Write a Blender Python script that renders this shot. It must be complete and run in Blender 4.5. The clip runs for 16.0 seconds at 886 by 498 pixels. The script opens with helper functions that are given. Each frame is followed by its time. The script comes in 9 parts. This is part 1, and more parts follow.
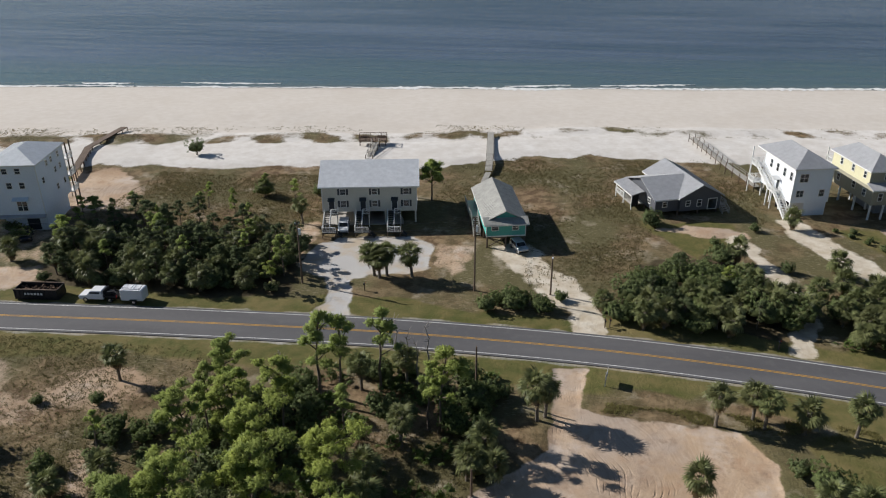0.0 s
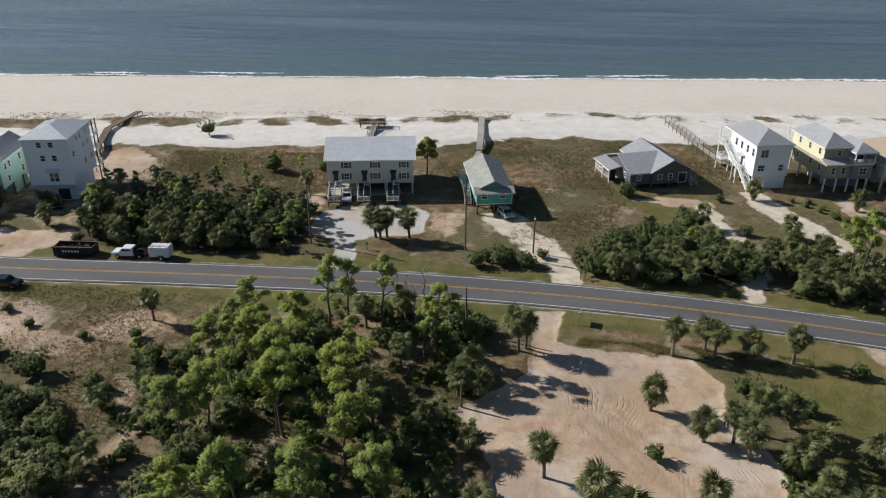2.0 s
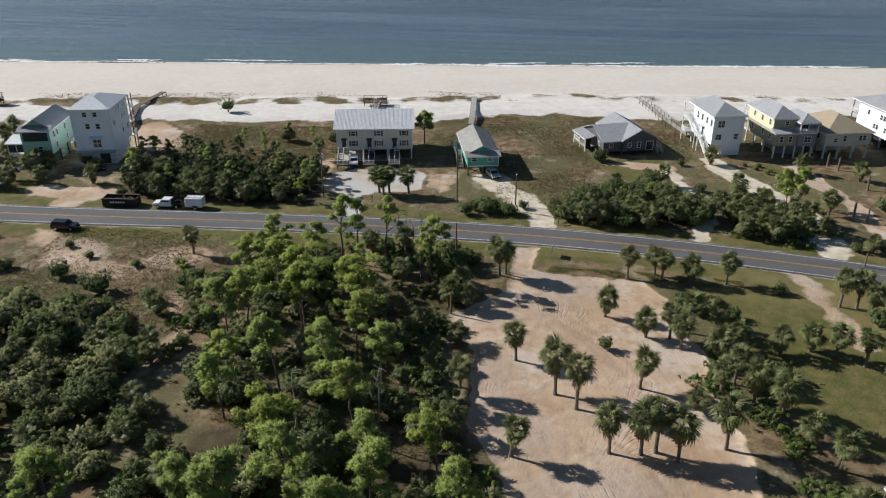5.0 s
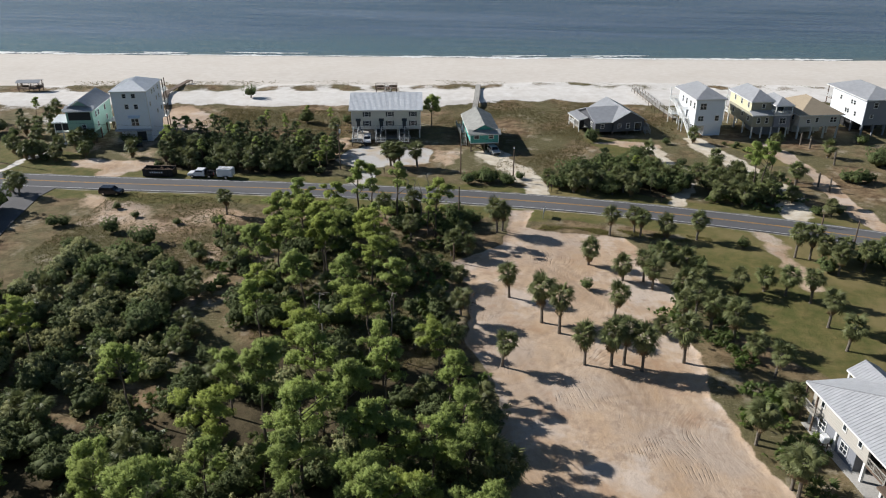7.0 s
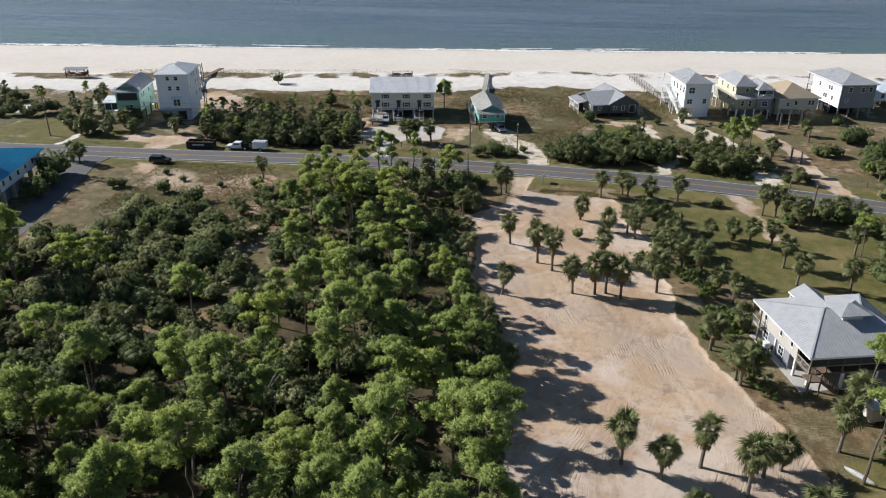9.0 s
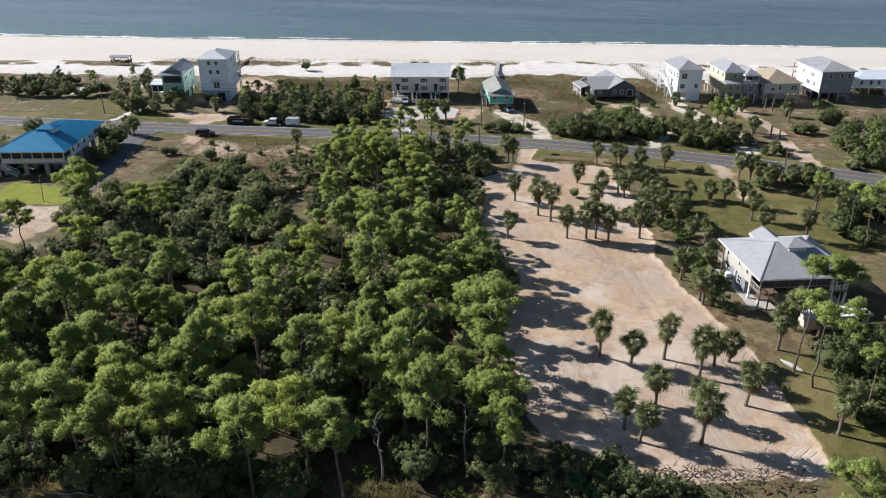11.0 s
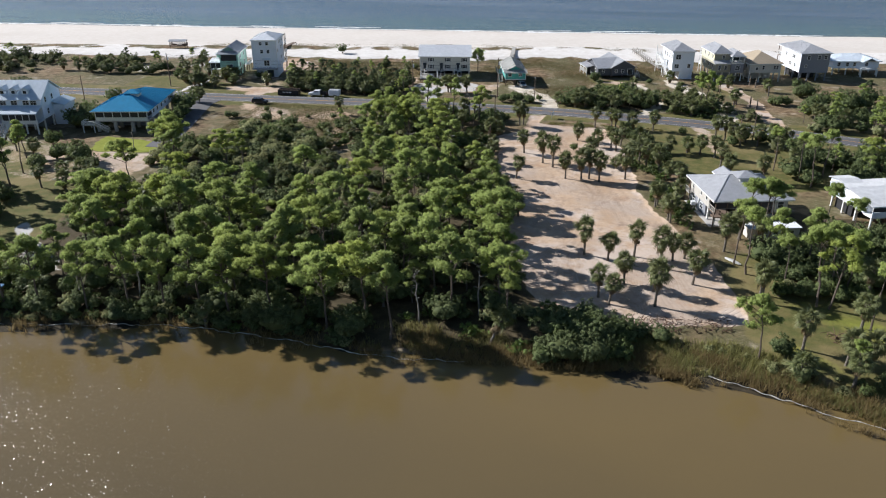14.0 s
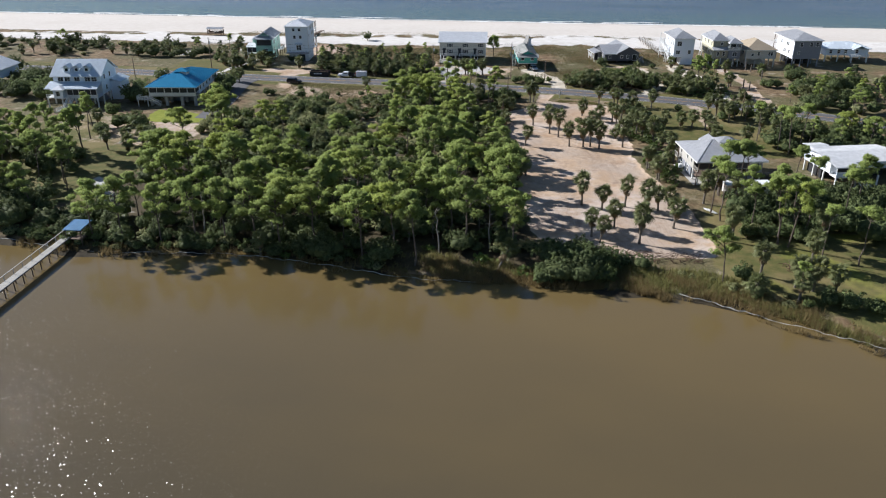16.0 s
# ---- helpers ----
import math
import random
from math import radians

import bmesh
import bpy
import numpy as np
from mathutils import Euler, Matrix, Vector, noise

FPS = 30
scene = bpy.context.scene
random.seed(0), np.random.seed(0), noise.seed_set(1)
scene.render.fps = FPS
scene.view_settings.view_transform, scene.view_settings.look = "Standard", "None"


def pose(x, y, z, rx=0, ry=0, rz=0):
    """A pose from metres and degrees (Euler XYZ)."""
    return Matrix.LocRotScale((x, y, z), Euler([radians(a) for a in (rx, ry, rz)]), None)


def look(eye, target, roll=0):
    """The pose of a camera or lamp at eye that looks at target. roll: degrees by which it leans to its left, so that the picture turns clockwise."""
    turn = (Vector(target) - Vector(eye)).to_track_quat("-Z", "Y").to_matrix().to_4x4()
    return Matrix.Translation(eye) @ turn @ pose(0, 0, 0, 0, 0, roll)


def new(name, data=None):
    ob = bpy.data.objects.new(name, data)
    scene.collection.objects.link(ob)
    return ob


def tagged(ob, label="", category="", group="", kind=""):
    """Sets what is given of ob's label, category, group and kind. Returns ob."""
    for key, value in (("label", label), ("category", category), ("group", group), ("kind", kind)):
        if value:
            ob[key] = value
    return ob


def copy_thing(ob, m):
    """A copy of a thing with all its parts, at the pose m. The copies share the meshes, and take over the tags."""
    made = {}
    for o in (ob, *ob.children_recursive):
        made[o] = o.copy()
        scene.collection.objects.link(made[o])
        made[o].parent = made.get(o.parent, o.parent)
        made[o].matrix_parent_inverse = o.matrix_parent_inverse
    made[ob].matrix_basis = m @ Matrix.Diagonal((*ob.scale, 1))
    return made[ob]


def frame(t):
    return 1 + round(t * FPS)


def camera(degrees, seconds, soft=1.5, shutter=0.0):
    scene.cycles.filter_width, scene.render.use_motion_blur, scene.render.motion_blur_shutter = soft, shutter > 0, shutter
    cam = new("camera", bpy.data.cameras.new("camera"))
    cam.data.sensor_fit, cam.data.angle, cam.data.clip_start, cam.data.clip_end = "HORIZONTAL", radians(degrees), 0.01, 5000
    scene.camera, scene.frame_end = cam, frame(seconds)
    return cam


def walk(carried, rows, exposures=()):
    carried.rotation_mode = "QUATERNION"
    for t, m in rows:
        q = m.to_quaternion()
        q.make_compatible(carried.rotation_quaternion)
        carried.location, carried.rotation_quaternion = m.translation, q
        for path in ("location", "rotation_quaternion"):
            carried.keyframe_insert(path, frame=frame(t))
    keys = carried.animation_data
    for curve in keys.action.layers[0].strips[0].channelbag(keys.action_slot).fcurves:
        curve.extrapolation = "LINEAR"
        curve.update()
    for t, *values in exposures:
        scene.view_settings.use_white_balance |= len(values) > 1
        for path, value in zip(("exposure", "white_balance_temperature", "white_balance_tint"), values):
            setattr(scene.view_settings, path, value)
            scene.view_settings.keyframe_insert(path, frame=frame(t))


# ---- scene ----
# the camera: flown backwards from over the road to over the lagoon
cam = camera(60.0, 16.0, soft=1.1)
ROWS = [
    (0.0, -0.18, 2.87, 57.11, 8.70, -25.81, -0.26),
    (0.5, 0.36, -1.12, 57.19, 8.60, -25.79, -0.17),
    (1.0, 0.90, -4.93, 57.30, 8.46, -25.79, -0.09),
    (1.5, 1.46, -8.62, 57.41, 8.33, -25.80, -0.02),
    (2.0, 2.04, -12.23, 57.53, 8.20, -25.82, 0.03),
    (2.5, 2.65, -15.83, 57.64, 8.10, -25.83, 0.07),
    (3.0, 3.29, -19.44, 57.74, 8.03, -25.84, 0.10),
    (3.5, 3.96, -23.12, 57.83, 7.99, -25.83, 0.11),
    (4.0, 4.67, -26.90, 57.91, 8.00, -25.82, 0.12),
    (4.5, 5.41, -30.82, 57.98, 8.04, -25.80, 0.11),
    (5.0, 6.18, -34.90, 58.04, 8.12, -25.77, 0.10),
    (5.5, 6.97, -39.15, 58.09, 8.23, -25.73, 0.09),
    (6.0, 7.78, -43.60, 58.14, 8.38, -25.69, 0.07),
    (6.5, 8.60, -48.24, 58.18, 8.56, -25.64, 0.05),
    (7.0, 9.44, -53.08, 58.23, 8.75, -25.59, 0.04),
    (7.5, 10.29, -58.10, 58.27, 8.97, -25.53, 0.02),
    (8.0, 11.15, -63.30, 58.32, 9.20, -25.48, 0.01),
    (8.5, 12.02, -68.66, 58.38, 9.44, -25.43, 0.01),
    (9.0, 12.90, -74.15, 58.43, 9.68, -25.38, 0.01),
    (9.5, 13.79, -79.74, 58.50, 9.93, -25.33, 0.01),
    (10.0, 14.69, -85.42, 58.57, 10.18, -25.29, 0.01),
    (10.5, 15.61, -91.15, 58.64, 10.43, -25.25, 0.02),
    (11.0, 16.54, -96.91, 58.72, 10.68, -25.22, 0.02),
    (11.5, 17.50, -102.67, 58.79, 10.93, -25.19, 0.02),
    (12.0, 18.49, -108.41, 58.87, 11.19, -25.17, 0.01),
    (12.5, 19.51, -114.12, 58.94, 11.44, -25.15, 0.01),
    (13.0, 20.57, -119.80, 59.02, 11.70, -25.14, -0.01),
    (13.5, 21.67, -125.45, 59.09, 11.97, -25.13, -0.02),
    (14.0, 22.82, -131.10, 59.17, 12.25, -25.13, -0.04),
    (14.5, 24.02, -136.78, 59.25, 12.55, -25.14, -0.05),
    (15.0, 25.26, -142.55, 59.34, 12.87, -25.17, -0.06),
    (15.5, 26.56, -148.50, 59.45, 13.20, -25.22, -0.05),
    (16.0, 27.90, -154.74, 59.59, 13.56, -25.30, -0.02),
]
walk(cam, [(t, pose(x, y, z, 90 + pitch, 0, yaw) @ pose(0, 0, 0, 0, 0, roll)) for t, x, y, z, yaw, pitch, roll in ROWS],
     exposures=[(0.0, -0.06, 6420, 10), (4.0, 0.05, 6370, 9), (8.0, 0.2, 6300, 9), (12.0, 0.45, 6200, 11), (16.0, 0.42, 6020, 11)])

# daylight: low sun from the west, clear sky
SUN_DIR = Vector((-0.955, 0.235, 0.0)).normalized()
SUN_EL = radians(30.5)
world = bpy.data.worlds.new("sky")
scene.world = world
world.use_nodes = True
wn = world.node_tree
sky = wn.nodes.new("ShaderNodeTexSky")
sky.sky_type = "NISHITA"
sky.sun_disc = False
sky.sun_elevation = SUN_EL
sky.sun_rotation = math.atan2(SUN_DIR.x, SUN_DIR.y)
sky.air_density, sky.dust_density, sky.ozone_density = 1.1, 0.4, 3.0
wn.links.new(sky.outputs[0], wn.nodes["Background"].inputs[0])
wn.nodes["Background"].inputs[1].default_value = 0.056
sun = new("sun", bpy.data.lights.new("sun", "SUN"))
sun.data.energy, sun.data.angle, sun.data.color = 5.7, radians(0.53), (1.0, 0.955, 0.9)
sun_from = Vector((SUN_DIR.x * math.cos(SUN_EL), SUN_DIR.y * math.cos(SUN_EL), math.sin(SUN_EL)))
sun.matrix_world = look(sun_from * 300, (0, 0, 0))

# ---------------------------------------------------------------- materials


class Nodes:
    """A small builder for node materials."""

    def __init__(self, name):
        self.m = bpy.data.materials.new(name)
        self.m.use_nodes = True
        self.t = self.m.node_tree
        self.bsdf = self.t.nodes["Principled BSDF"]
        self.out = self.t.nodes["Material Output"]

    def add(self, kind, **sets):
        n = self.t.nodes.new(kind)
        for k, v in sets.items():
            n.inputs[k].default_value = v
        return n

    def link(self, a, b):
        self.t.links.new(a, b)

    def where(self, world=True):
        if world:
            return self.add("ShaderNodeNewGeometry").outputs["Position"]
        return self.add("ShaderNodeTexCoord").outputs["Object"]

    def noise(self, vec, scale, detail=4.0, rough=0.55, stretch=None, turn=0.0):
        if stretch or turn:
            mp = self.add("ShaderNodeMapping")
            mp.inputs["Scale"].default_value = stretch or (1, 1, 1)
            mp.inputs["Rotation"].default_value = (0, 0, turn)
            self.link(vec, mp.inputs[0])
            vec = mp.outputs[0]
        n = self.add("ShaderNodeTexNoise", Scale=scale, Detail=detail, Roughness=rough)
        self.link(vec, n.inputs["Vector"])
        return n.outputs[0]

    def ramp(self, fac, lo, hi):
        n = self.add("ShaderNodeMapRange")
        n.inputs["From Min"].default_value, n.inputs["From Max"].default_value = lo, hi
        n.clamp = True
        self.link(fac, n.inputs["Value"])
        return n.outputs[0]

    def mix(self, fac, a, b, blend="MIX"):
        n = self.t.nodes.new("ShaderNodeMix")
        n.data_type, n.blend_type = "RGBA", blend
        for sock, v in ((n.inputs[0], fac), (n.inputs[6], a), (n.inputs[7], b)):
            if isinstance(v, (int, float)):
                sock.default_value = v
            elif isinstance(v, (tuple, list)):
                sock.default_value = (*v[:3], 1)
            else:
                self.link(v, sock)
        return n.outputs[2]

    def math(self, op, a, b=0.0):
        n = self.t.nodes.new("ShaderNodeMath")
        n.operation = op
        for sock, v in ((n.inputs[0], a), (n.inputs[1], b)):
            if isinstance(v, (int, float)):
                sock.default_value = v
            else:
                self.link(v, sock)
        return n.outputs[0]

    def bump(self, height, strength, distance):
        n = self.add("ShaderNodeBump", Strength=strength, Distance=distance)
        self.link(height, n.inputs["Height"])
        self.link(n.outputs[0], self.bsdf.inputs["Normal"])
        return n

    def attr(self, name):
        n = self.add("ShaderNodeAttribute")
        n.attribute_name = name
        return n.outputs["Fac"]

    def done(self, color=None, rough=0.8, metal=0.0, spec=0.5):
        if color is not None:
            if isinstance(color, tuple):
                self.bsdf.inputs["Base Color"].default_value = (*color, 1)
            else:
                self.link(color, self.bsdf.inputs["Base Color"])
        if isinstance(rough, (int, float)):
            self.bsdf.inputs["Roughness"].default_value = rough
        else:
            self.link(rough, self.bsdf.inputs["Roughness"])
        self.bsdf.inputs["Metallic"].default_value = metal
        self.bsdf.inputs["Specular IOR Level"].default_value = spec
        return self.m


def plain(name, color, rough=0.7, metal=0.0, vary=0.12, grain=6.0, stain=0.35, spec=0.4, bump=0.0):
    """Paint, wood, metal or stone: a colour with fine grain and broad stains."""
    n = Nodes(name)
    p = n.where()
    fine = n.noise(p, grain, 5)
    broad = n.noise(p, stain, 3)
    dark = tuple(c * (1 - vary * 1.6) for c in color)
    light = tuple(min(1, c * (1 + vary)) for c in color)
    c = n.mix(n.ramp(fine, 0.3, 0.7), dark, light)
    c = n.mix(n.math("MULTIPLY", n.ramp(broad, 0.42, 0.7), 0.5), c, dark)
    if bump:
        n.bump(fine, 0.4, bump)
    return n.done(c, rough, metal, spec)


def leafy(name, a, b, c, sheen=0.25, rough=0.75):
    """Foliage: each leaf mesh island and each tree varies a little."""
    n = Nodes(name)
    isl = n.add("ShaderNodeNewGeometry").outputs["Random Per Island"]
    ob = n.add("ShaderNodeObjectInfo").outputs["Random"]
    col = n.mix(isl, a, b)
    col = n.mix(n.math("MULTIPLY", ob, 0.8), col, c)
    n.done(col, rough, 0.0, 0.15)
    tr = n.add("ShaderNodeBsdfTranslucent")
    n.link(col, tr.inputs[0])
    mx = n.add("ShaderNodeMixShader")
    mx.inputs[0].default_value = sheen
    n.link(n.bsdf.outputs[0], mx.inputs[1])
    n.link(tr.outputs[0], mx.inputs[2])
    n.link(mx.outputs[0], n.out.inputs[0])
    return n.m


def ground_material():
    n = Nodes("ground")
    p = n.where()
    fine, mid, broad = n.noise(p, 2.6, 6, 0.65), n.noise(p, 0.45, 5, 0.6), n.noise(p, 0.06, 4)
    tiny = n.noise(p, 9.0, 3, 0.7)
    # dry scrub: straw, rust brown and olive
    scrub = n.mix(n.ramp(mid, 0.42, 0.58), (0.125, 0.08, 0.045), (0.265, 0.185, 0.108))
    scrub = n.mix(n.math("MULTIPLY", n.ramp(broad, 0.38, 0.56), 0.85), scrub, (0.105, 0.1, 0.045))
    scrub = n.mix(n.math("MULTIPLY", n.ramp(fine, 0.5, 0.75), 0.7), scrub, (0.06, 0.054, 0.03))
    scrub = n.mix(n.math("MULTIPLY", n.ramp(tiny, 0.55, 0.8), 0.5), scrub, (0.38, 0.31, 0.2))
    twigs = n.noise(p, 2.2, 4, 0.7, stretch=(0.4, 2.0, 1), turn=0.5)
    scrub = n.mix(n.math("MULTIPLY", n.math("MULTIPLY", n.ramp(twigs, 0.56, 0.68), n.ramp(n.noise(p, 0.12, 3), 0.42, 0.6)), 0.6), scrub, (0.42, 0.36, 0.25))
    bare = n.noise(p, 0.16, 5, 0.65)
    scrub = n.mix(n.math("MULTIPLY", n.ramp(bare, 0.56, 0.7), 0.7), scrub, (0.42, 0.36, 0.27))
    # mown grass
    green = n.mix(n.ramp(mid, 0.35, 0.68), (0.09, 0.098, 0.03), (0.17, 0.14, 0.055))
    green = n.mix(n.math("MULTIPLY", n.ramp(fine, 0.45, 0.75), 0.45), green, (0.08, 0.082, 0.026))
    green = n.mix(n.math("MULTIPLY", n.ramp(broad, 0.5, 0.62), 0.6), green, (0.23, 0.18, 0.085))
    # tan fill sand of the cleared lot, with drag marks
    bent = n.add("ShaderNodeVectorMath")
    bent.operation = "ADD"
    swirl = n.add("ShaderNodeTexNoise", Scale=0.035, Detail=2.0)
    n.link(p, swirl.inputs["Vector"])
    far = n.add("ShaderNodeVectorMath")
    far.operation = "SCALE"
    far.inputs[3].default_value = 26.0
    n.link(swirl.outputs["Color"], far.inputs[0])
    n.link(p, bent.inputs[0])
    n.link(far.outputs[0], bent.inputs[1])
    drag = n.noise(bent.outputs[0], 0.55, 5, 0.7, stretch=(2.4, 0.3, 1), turn=0.3)
    patch = n.noise(p, 0.11, 4, 0.6)
    sand = n.mix(n.ramp(patch, 0.38, 0.62), (0.46, 0.335, 0.22), (0.59, 0.465, 0.34))
    sand = n.mix(n.math("MULTIPLY", n.ramp(drag, 0.52, 0.75), 0.22), sand, (0.33, 0.25, 0.195))
    sand = n.mix(n.math("MULTIPLY", n.ramp(drag, 0.48, 0.28), 0.2), sand, (0.64, 0.54, 0.44))
    sand = n.mix(n.math("MULTIPLY", n.ramp(mid, 0.52, 0.72), 0.45), sand, (0.37, 0.285, 0.22))
    sand = n.mix(n.math("MULTIPLY", n.ramp(fine, 0.55, 0.75), 0.5), sand, (0.33, 0.24, 0.16))
    sand = n.mix(n.math("MULTIPLY", n.ramp(tiny, 0.6, 0.8), 0.4), sand, (0.25, 0.18, 0.12))
    cut = n.noise(p, 0.038, 5, 0.65)
    sand = n.mix(n.math("MULTIPLY", n.ramp(cut, 0.47, 0.58), 0.7), sand, (0.45, 0.385, 0.325))
    sand = n.mix(n.math("MULTIPLY", n.ramp(n.noise(p, 0.13, 5, 0.68), 0.55, 0.65), 0.55), sand, (0.41, 0.265, 0.165))
    sand = n.mix(n.math("MULTIPLY", n.ramp(n.noise(p, 0.21, 5, 0.7), 0.54, 0.66), 0.6), sand, (0.32, 0.235, 0.17))
    sand = n.mix(n.math("MULTIPLY", n.attr("track"), 0.7), sand, (0.3, 0.225, 0.165))
    rings = n.add("ShaderNodeTexWave", Scale=0.55, Distortion=9.0, Detail=3.0)
    rings.inputs["Detail Scale"].default_value = 0.3
    n.link(bent.outputs[0], rings.inputs["Vector"])
    tread = n.math("MULTIPLY", n.ramp(rings.outputs["Fac"], 0.72, 0.95), n.ramp(n.noise(p, 0.085, 3, 0.6), 0.53, 0.63))
    tread = n.math("MULTIPLY", tread, n.ramp(n.noise(p, 0.5, 4, 0.7), 0.44, 0.6))
    sand = n.mix(n.math("MULTIPLY", tread, 0.26), sand, (0.26, 0.19, 0.14))
    streak = n.noise(bent.outputs[0], 1.5, 3, 0.6, stretch=(2.6, 0.1, 1), turn=0.12)
    where = n.ramp(n.noise(p, 0.07, 3, 0.5), 0.44, 0.56)
    sand = n.mix(n.math("MULTIPLY", n.math("MULTIPLY", n.ramp(streak, 0.52, 0.64), where), 0.22), sand, (0.3, 0.225, 0.165))
    sand = n.mix(n.math("MULTIPLY", n.math("MULTIPLY", n.ramp(streak, 0.48, 0.38), where), 0.2), sand, (0.66, 0.56, 0.44))
    clods = n.math("MULTIPLY", n.ramp(n.noise(p, 1.7, 5, 0.75), 0.6, 0.68), n.ramp(n.noise(p, 0.09, 3, 0.6), 0.45, 0.6))
    sand = n.mix(n.math("MULTIPLY", clods, 0.7), sand, (0.24, 0.165, 0.11))
    sand = n.mix(n.math("MULTIPLY", n.ramp(n.noise(p, 0.055, 5, 0.7), 0.52, 0.6), 0.55), sand, (0.6, 0.54, 0.48))
    sand = n.mix(n.math("MULTIPLY", n.ramp(n.noise(p, 0.3, 5, 0.75), 0.57, 0.66), 0.5), sand, (0.27, 0.2, 0.15))
    sand = n.mix(1.0, sand, (0.94, 0.905, 0.89), "MULTIPLY")
    # white quartz sand
    white = n.mix(n.ramp(mid, 0.35, 0.7), (0.62, 0.58, 0.53), (0.73, 0.7, 0.66))
    white = n.mix(n.math("MULTIPLY", n.ramp(broad, 0.5, 0.68), 0.4), white, (0.56, 0.51, 0.45))
    # grey shell gravel
    gravel = n.mix(n.ramp(tiny, 0.3, 0.7), (0.42, 0.405, 0.385), (0.54, 0.525, 0.505))
    gravel = n.mix(n.math("MULTIPLY", n.ramp(n.noise(p, 0.22, 4, 0.6), 0.46, 0.62), 0.8), gravel, (0.46, 0.37, 0.26))
    # leaf litter under trees
    litter = n.mix(n.ramp(mid, 0.35, 0.65), (0.05, 0.04, 0.022), (0.095, 0.075, 0.042))
    litter = n.mix(n.math("MULTIPLY", n.ramp(fine, 0.55, 0.75), 0.5), litter, (0.15, 0.105, 0.07))
    lawn = n.mix(n.ramp(mid, 0.3, 0.7), (0.18, 0.205, 0.028), (0.255, 0.275, 0.045))
    wet = n.mix(n.ramp(mid, 0.35, 0.65), (0.03, 0.025, 0.016), (0.06, 0.048, 0.03))

    def over(base, top, name, lo=0.35, hi=0.65, breakup=0.45):
        a = n.attr(name)
        edge = n.math("ADD", a, n.math("MULTIPLY", n.math("SUBTRACT", mid, 0.5), breakup))
        edge = n.math("ADD", edge, n.math("MULTIPLY", n.math("SUBTRACT", fine, 0.5), breakup * 0.8))
        return n.mix(n.ramp(edge, lo, hi), base, top)

    c = over(scrub, litter, "litter")
    c = over(c, green, "green")
    c = over(c, lawn, "lawn", 0.4, 0.6, 0.2)
    c = over(c, sand, "sand", 0.38, 0.62, 0.6)
    c = over(c, gravel, "gravel")
    c = over(c, white, "white", 0.4, 0.6, 0.5)
    beach = n.mix(0.5, white, (0.58, 0.51, 0.43))
    c = over(c, beach, "beach", 0.3, 0.7, 0.2)
    drive = n.mix(n.ramp(mid, 0.35, 0.65), (0.5, 0.42, 0.31), (0.66, 0.6, 0.5))
    c = over(c, drive, "drive", 0.35, 0.65, 0.8)
    c = over(c, wet, "wet", 0.3, 0.8, 0.2)
    h = n.math("ADD", n.math("MULTIPLY", fine, 0.7), n.math("MULTIPLY", drag, 0.15))
    h = n.math("ADD", h, n.math("MULTIPLY", mid, 1.2))
    smooth = n.math("MAXIMUM", n.math("MAXIMUM", n.attr("white"), n.attr("gravel")), n.math("MULTIPLY", n.attr("sand"), 0.75))
    h = n.math("SUBTRACT", h, n.math("MULTIPLY", n.math("MULTIPLY", tread, n.attr("sand")), 0.9))
    h = n.math("MULTIPLY", h, n.math("SUBTRACT", 1.0, n.math("MULTIPLY", smooth, 0.72)))
    n.bump(h, 0.55, 0.3)
    return n.done(c, 0.95, 0.0, 0.15)


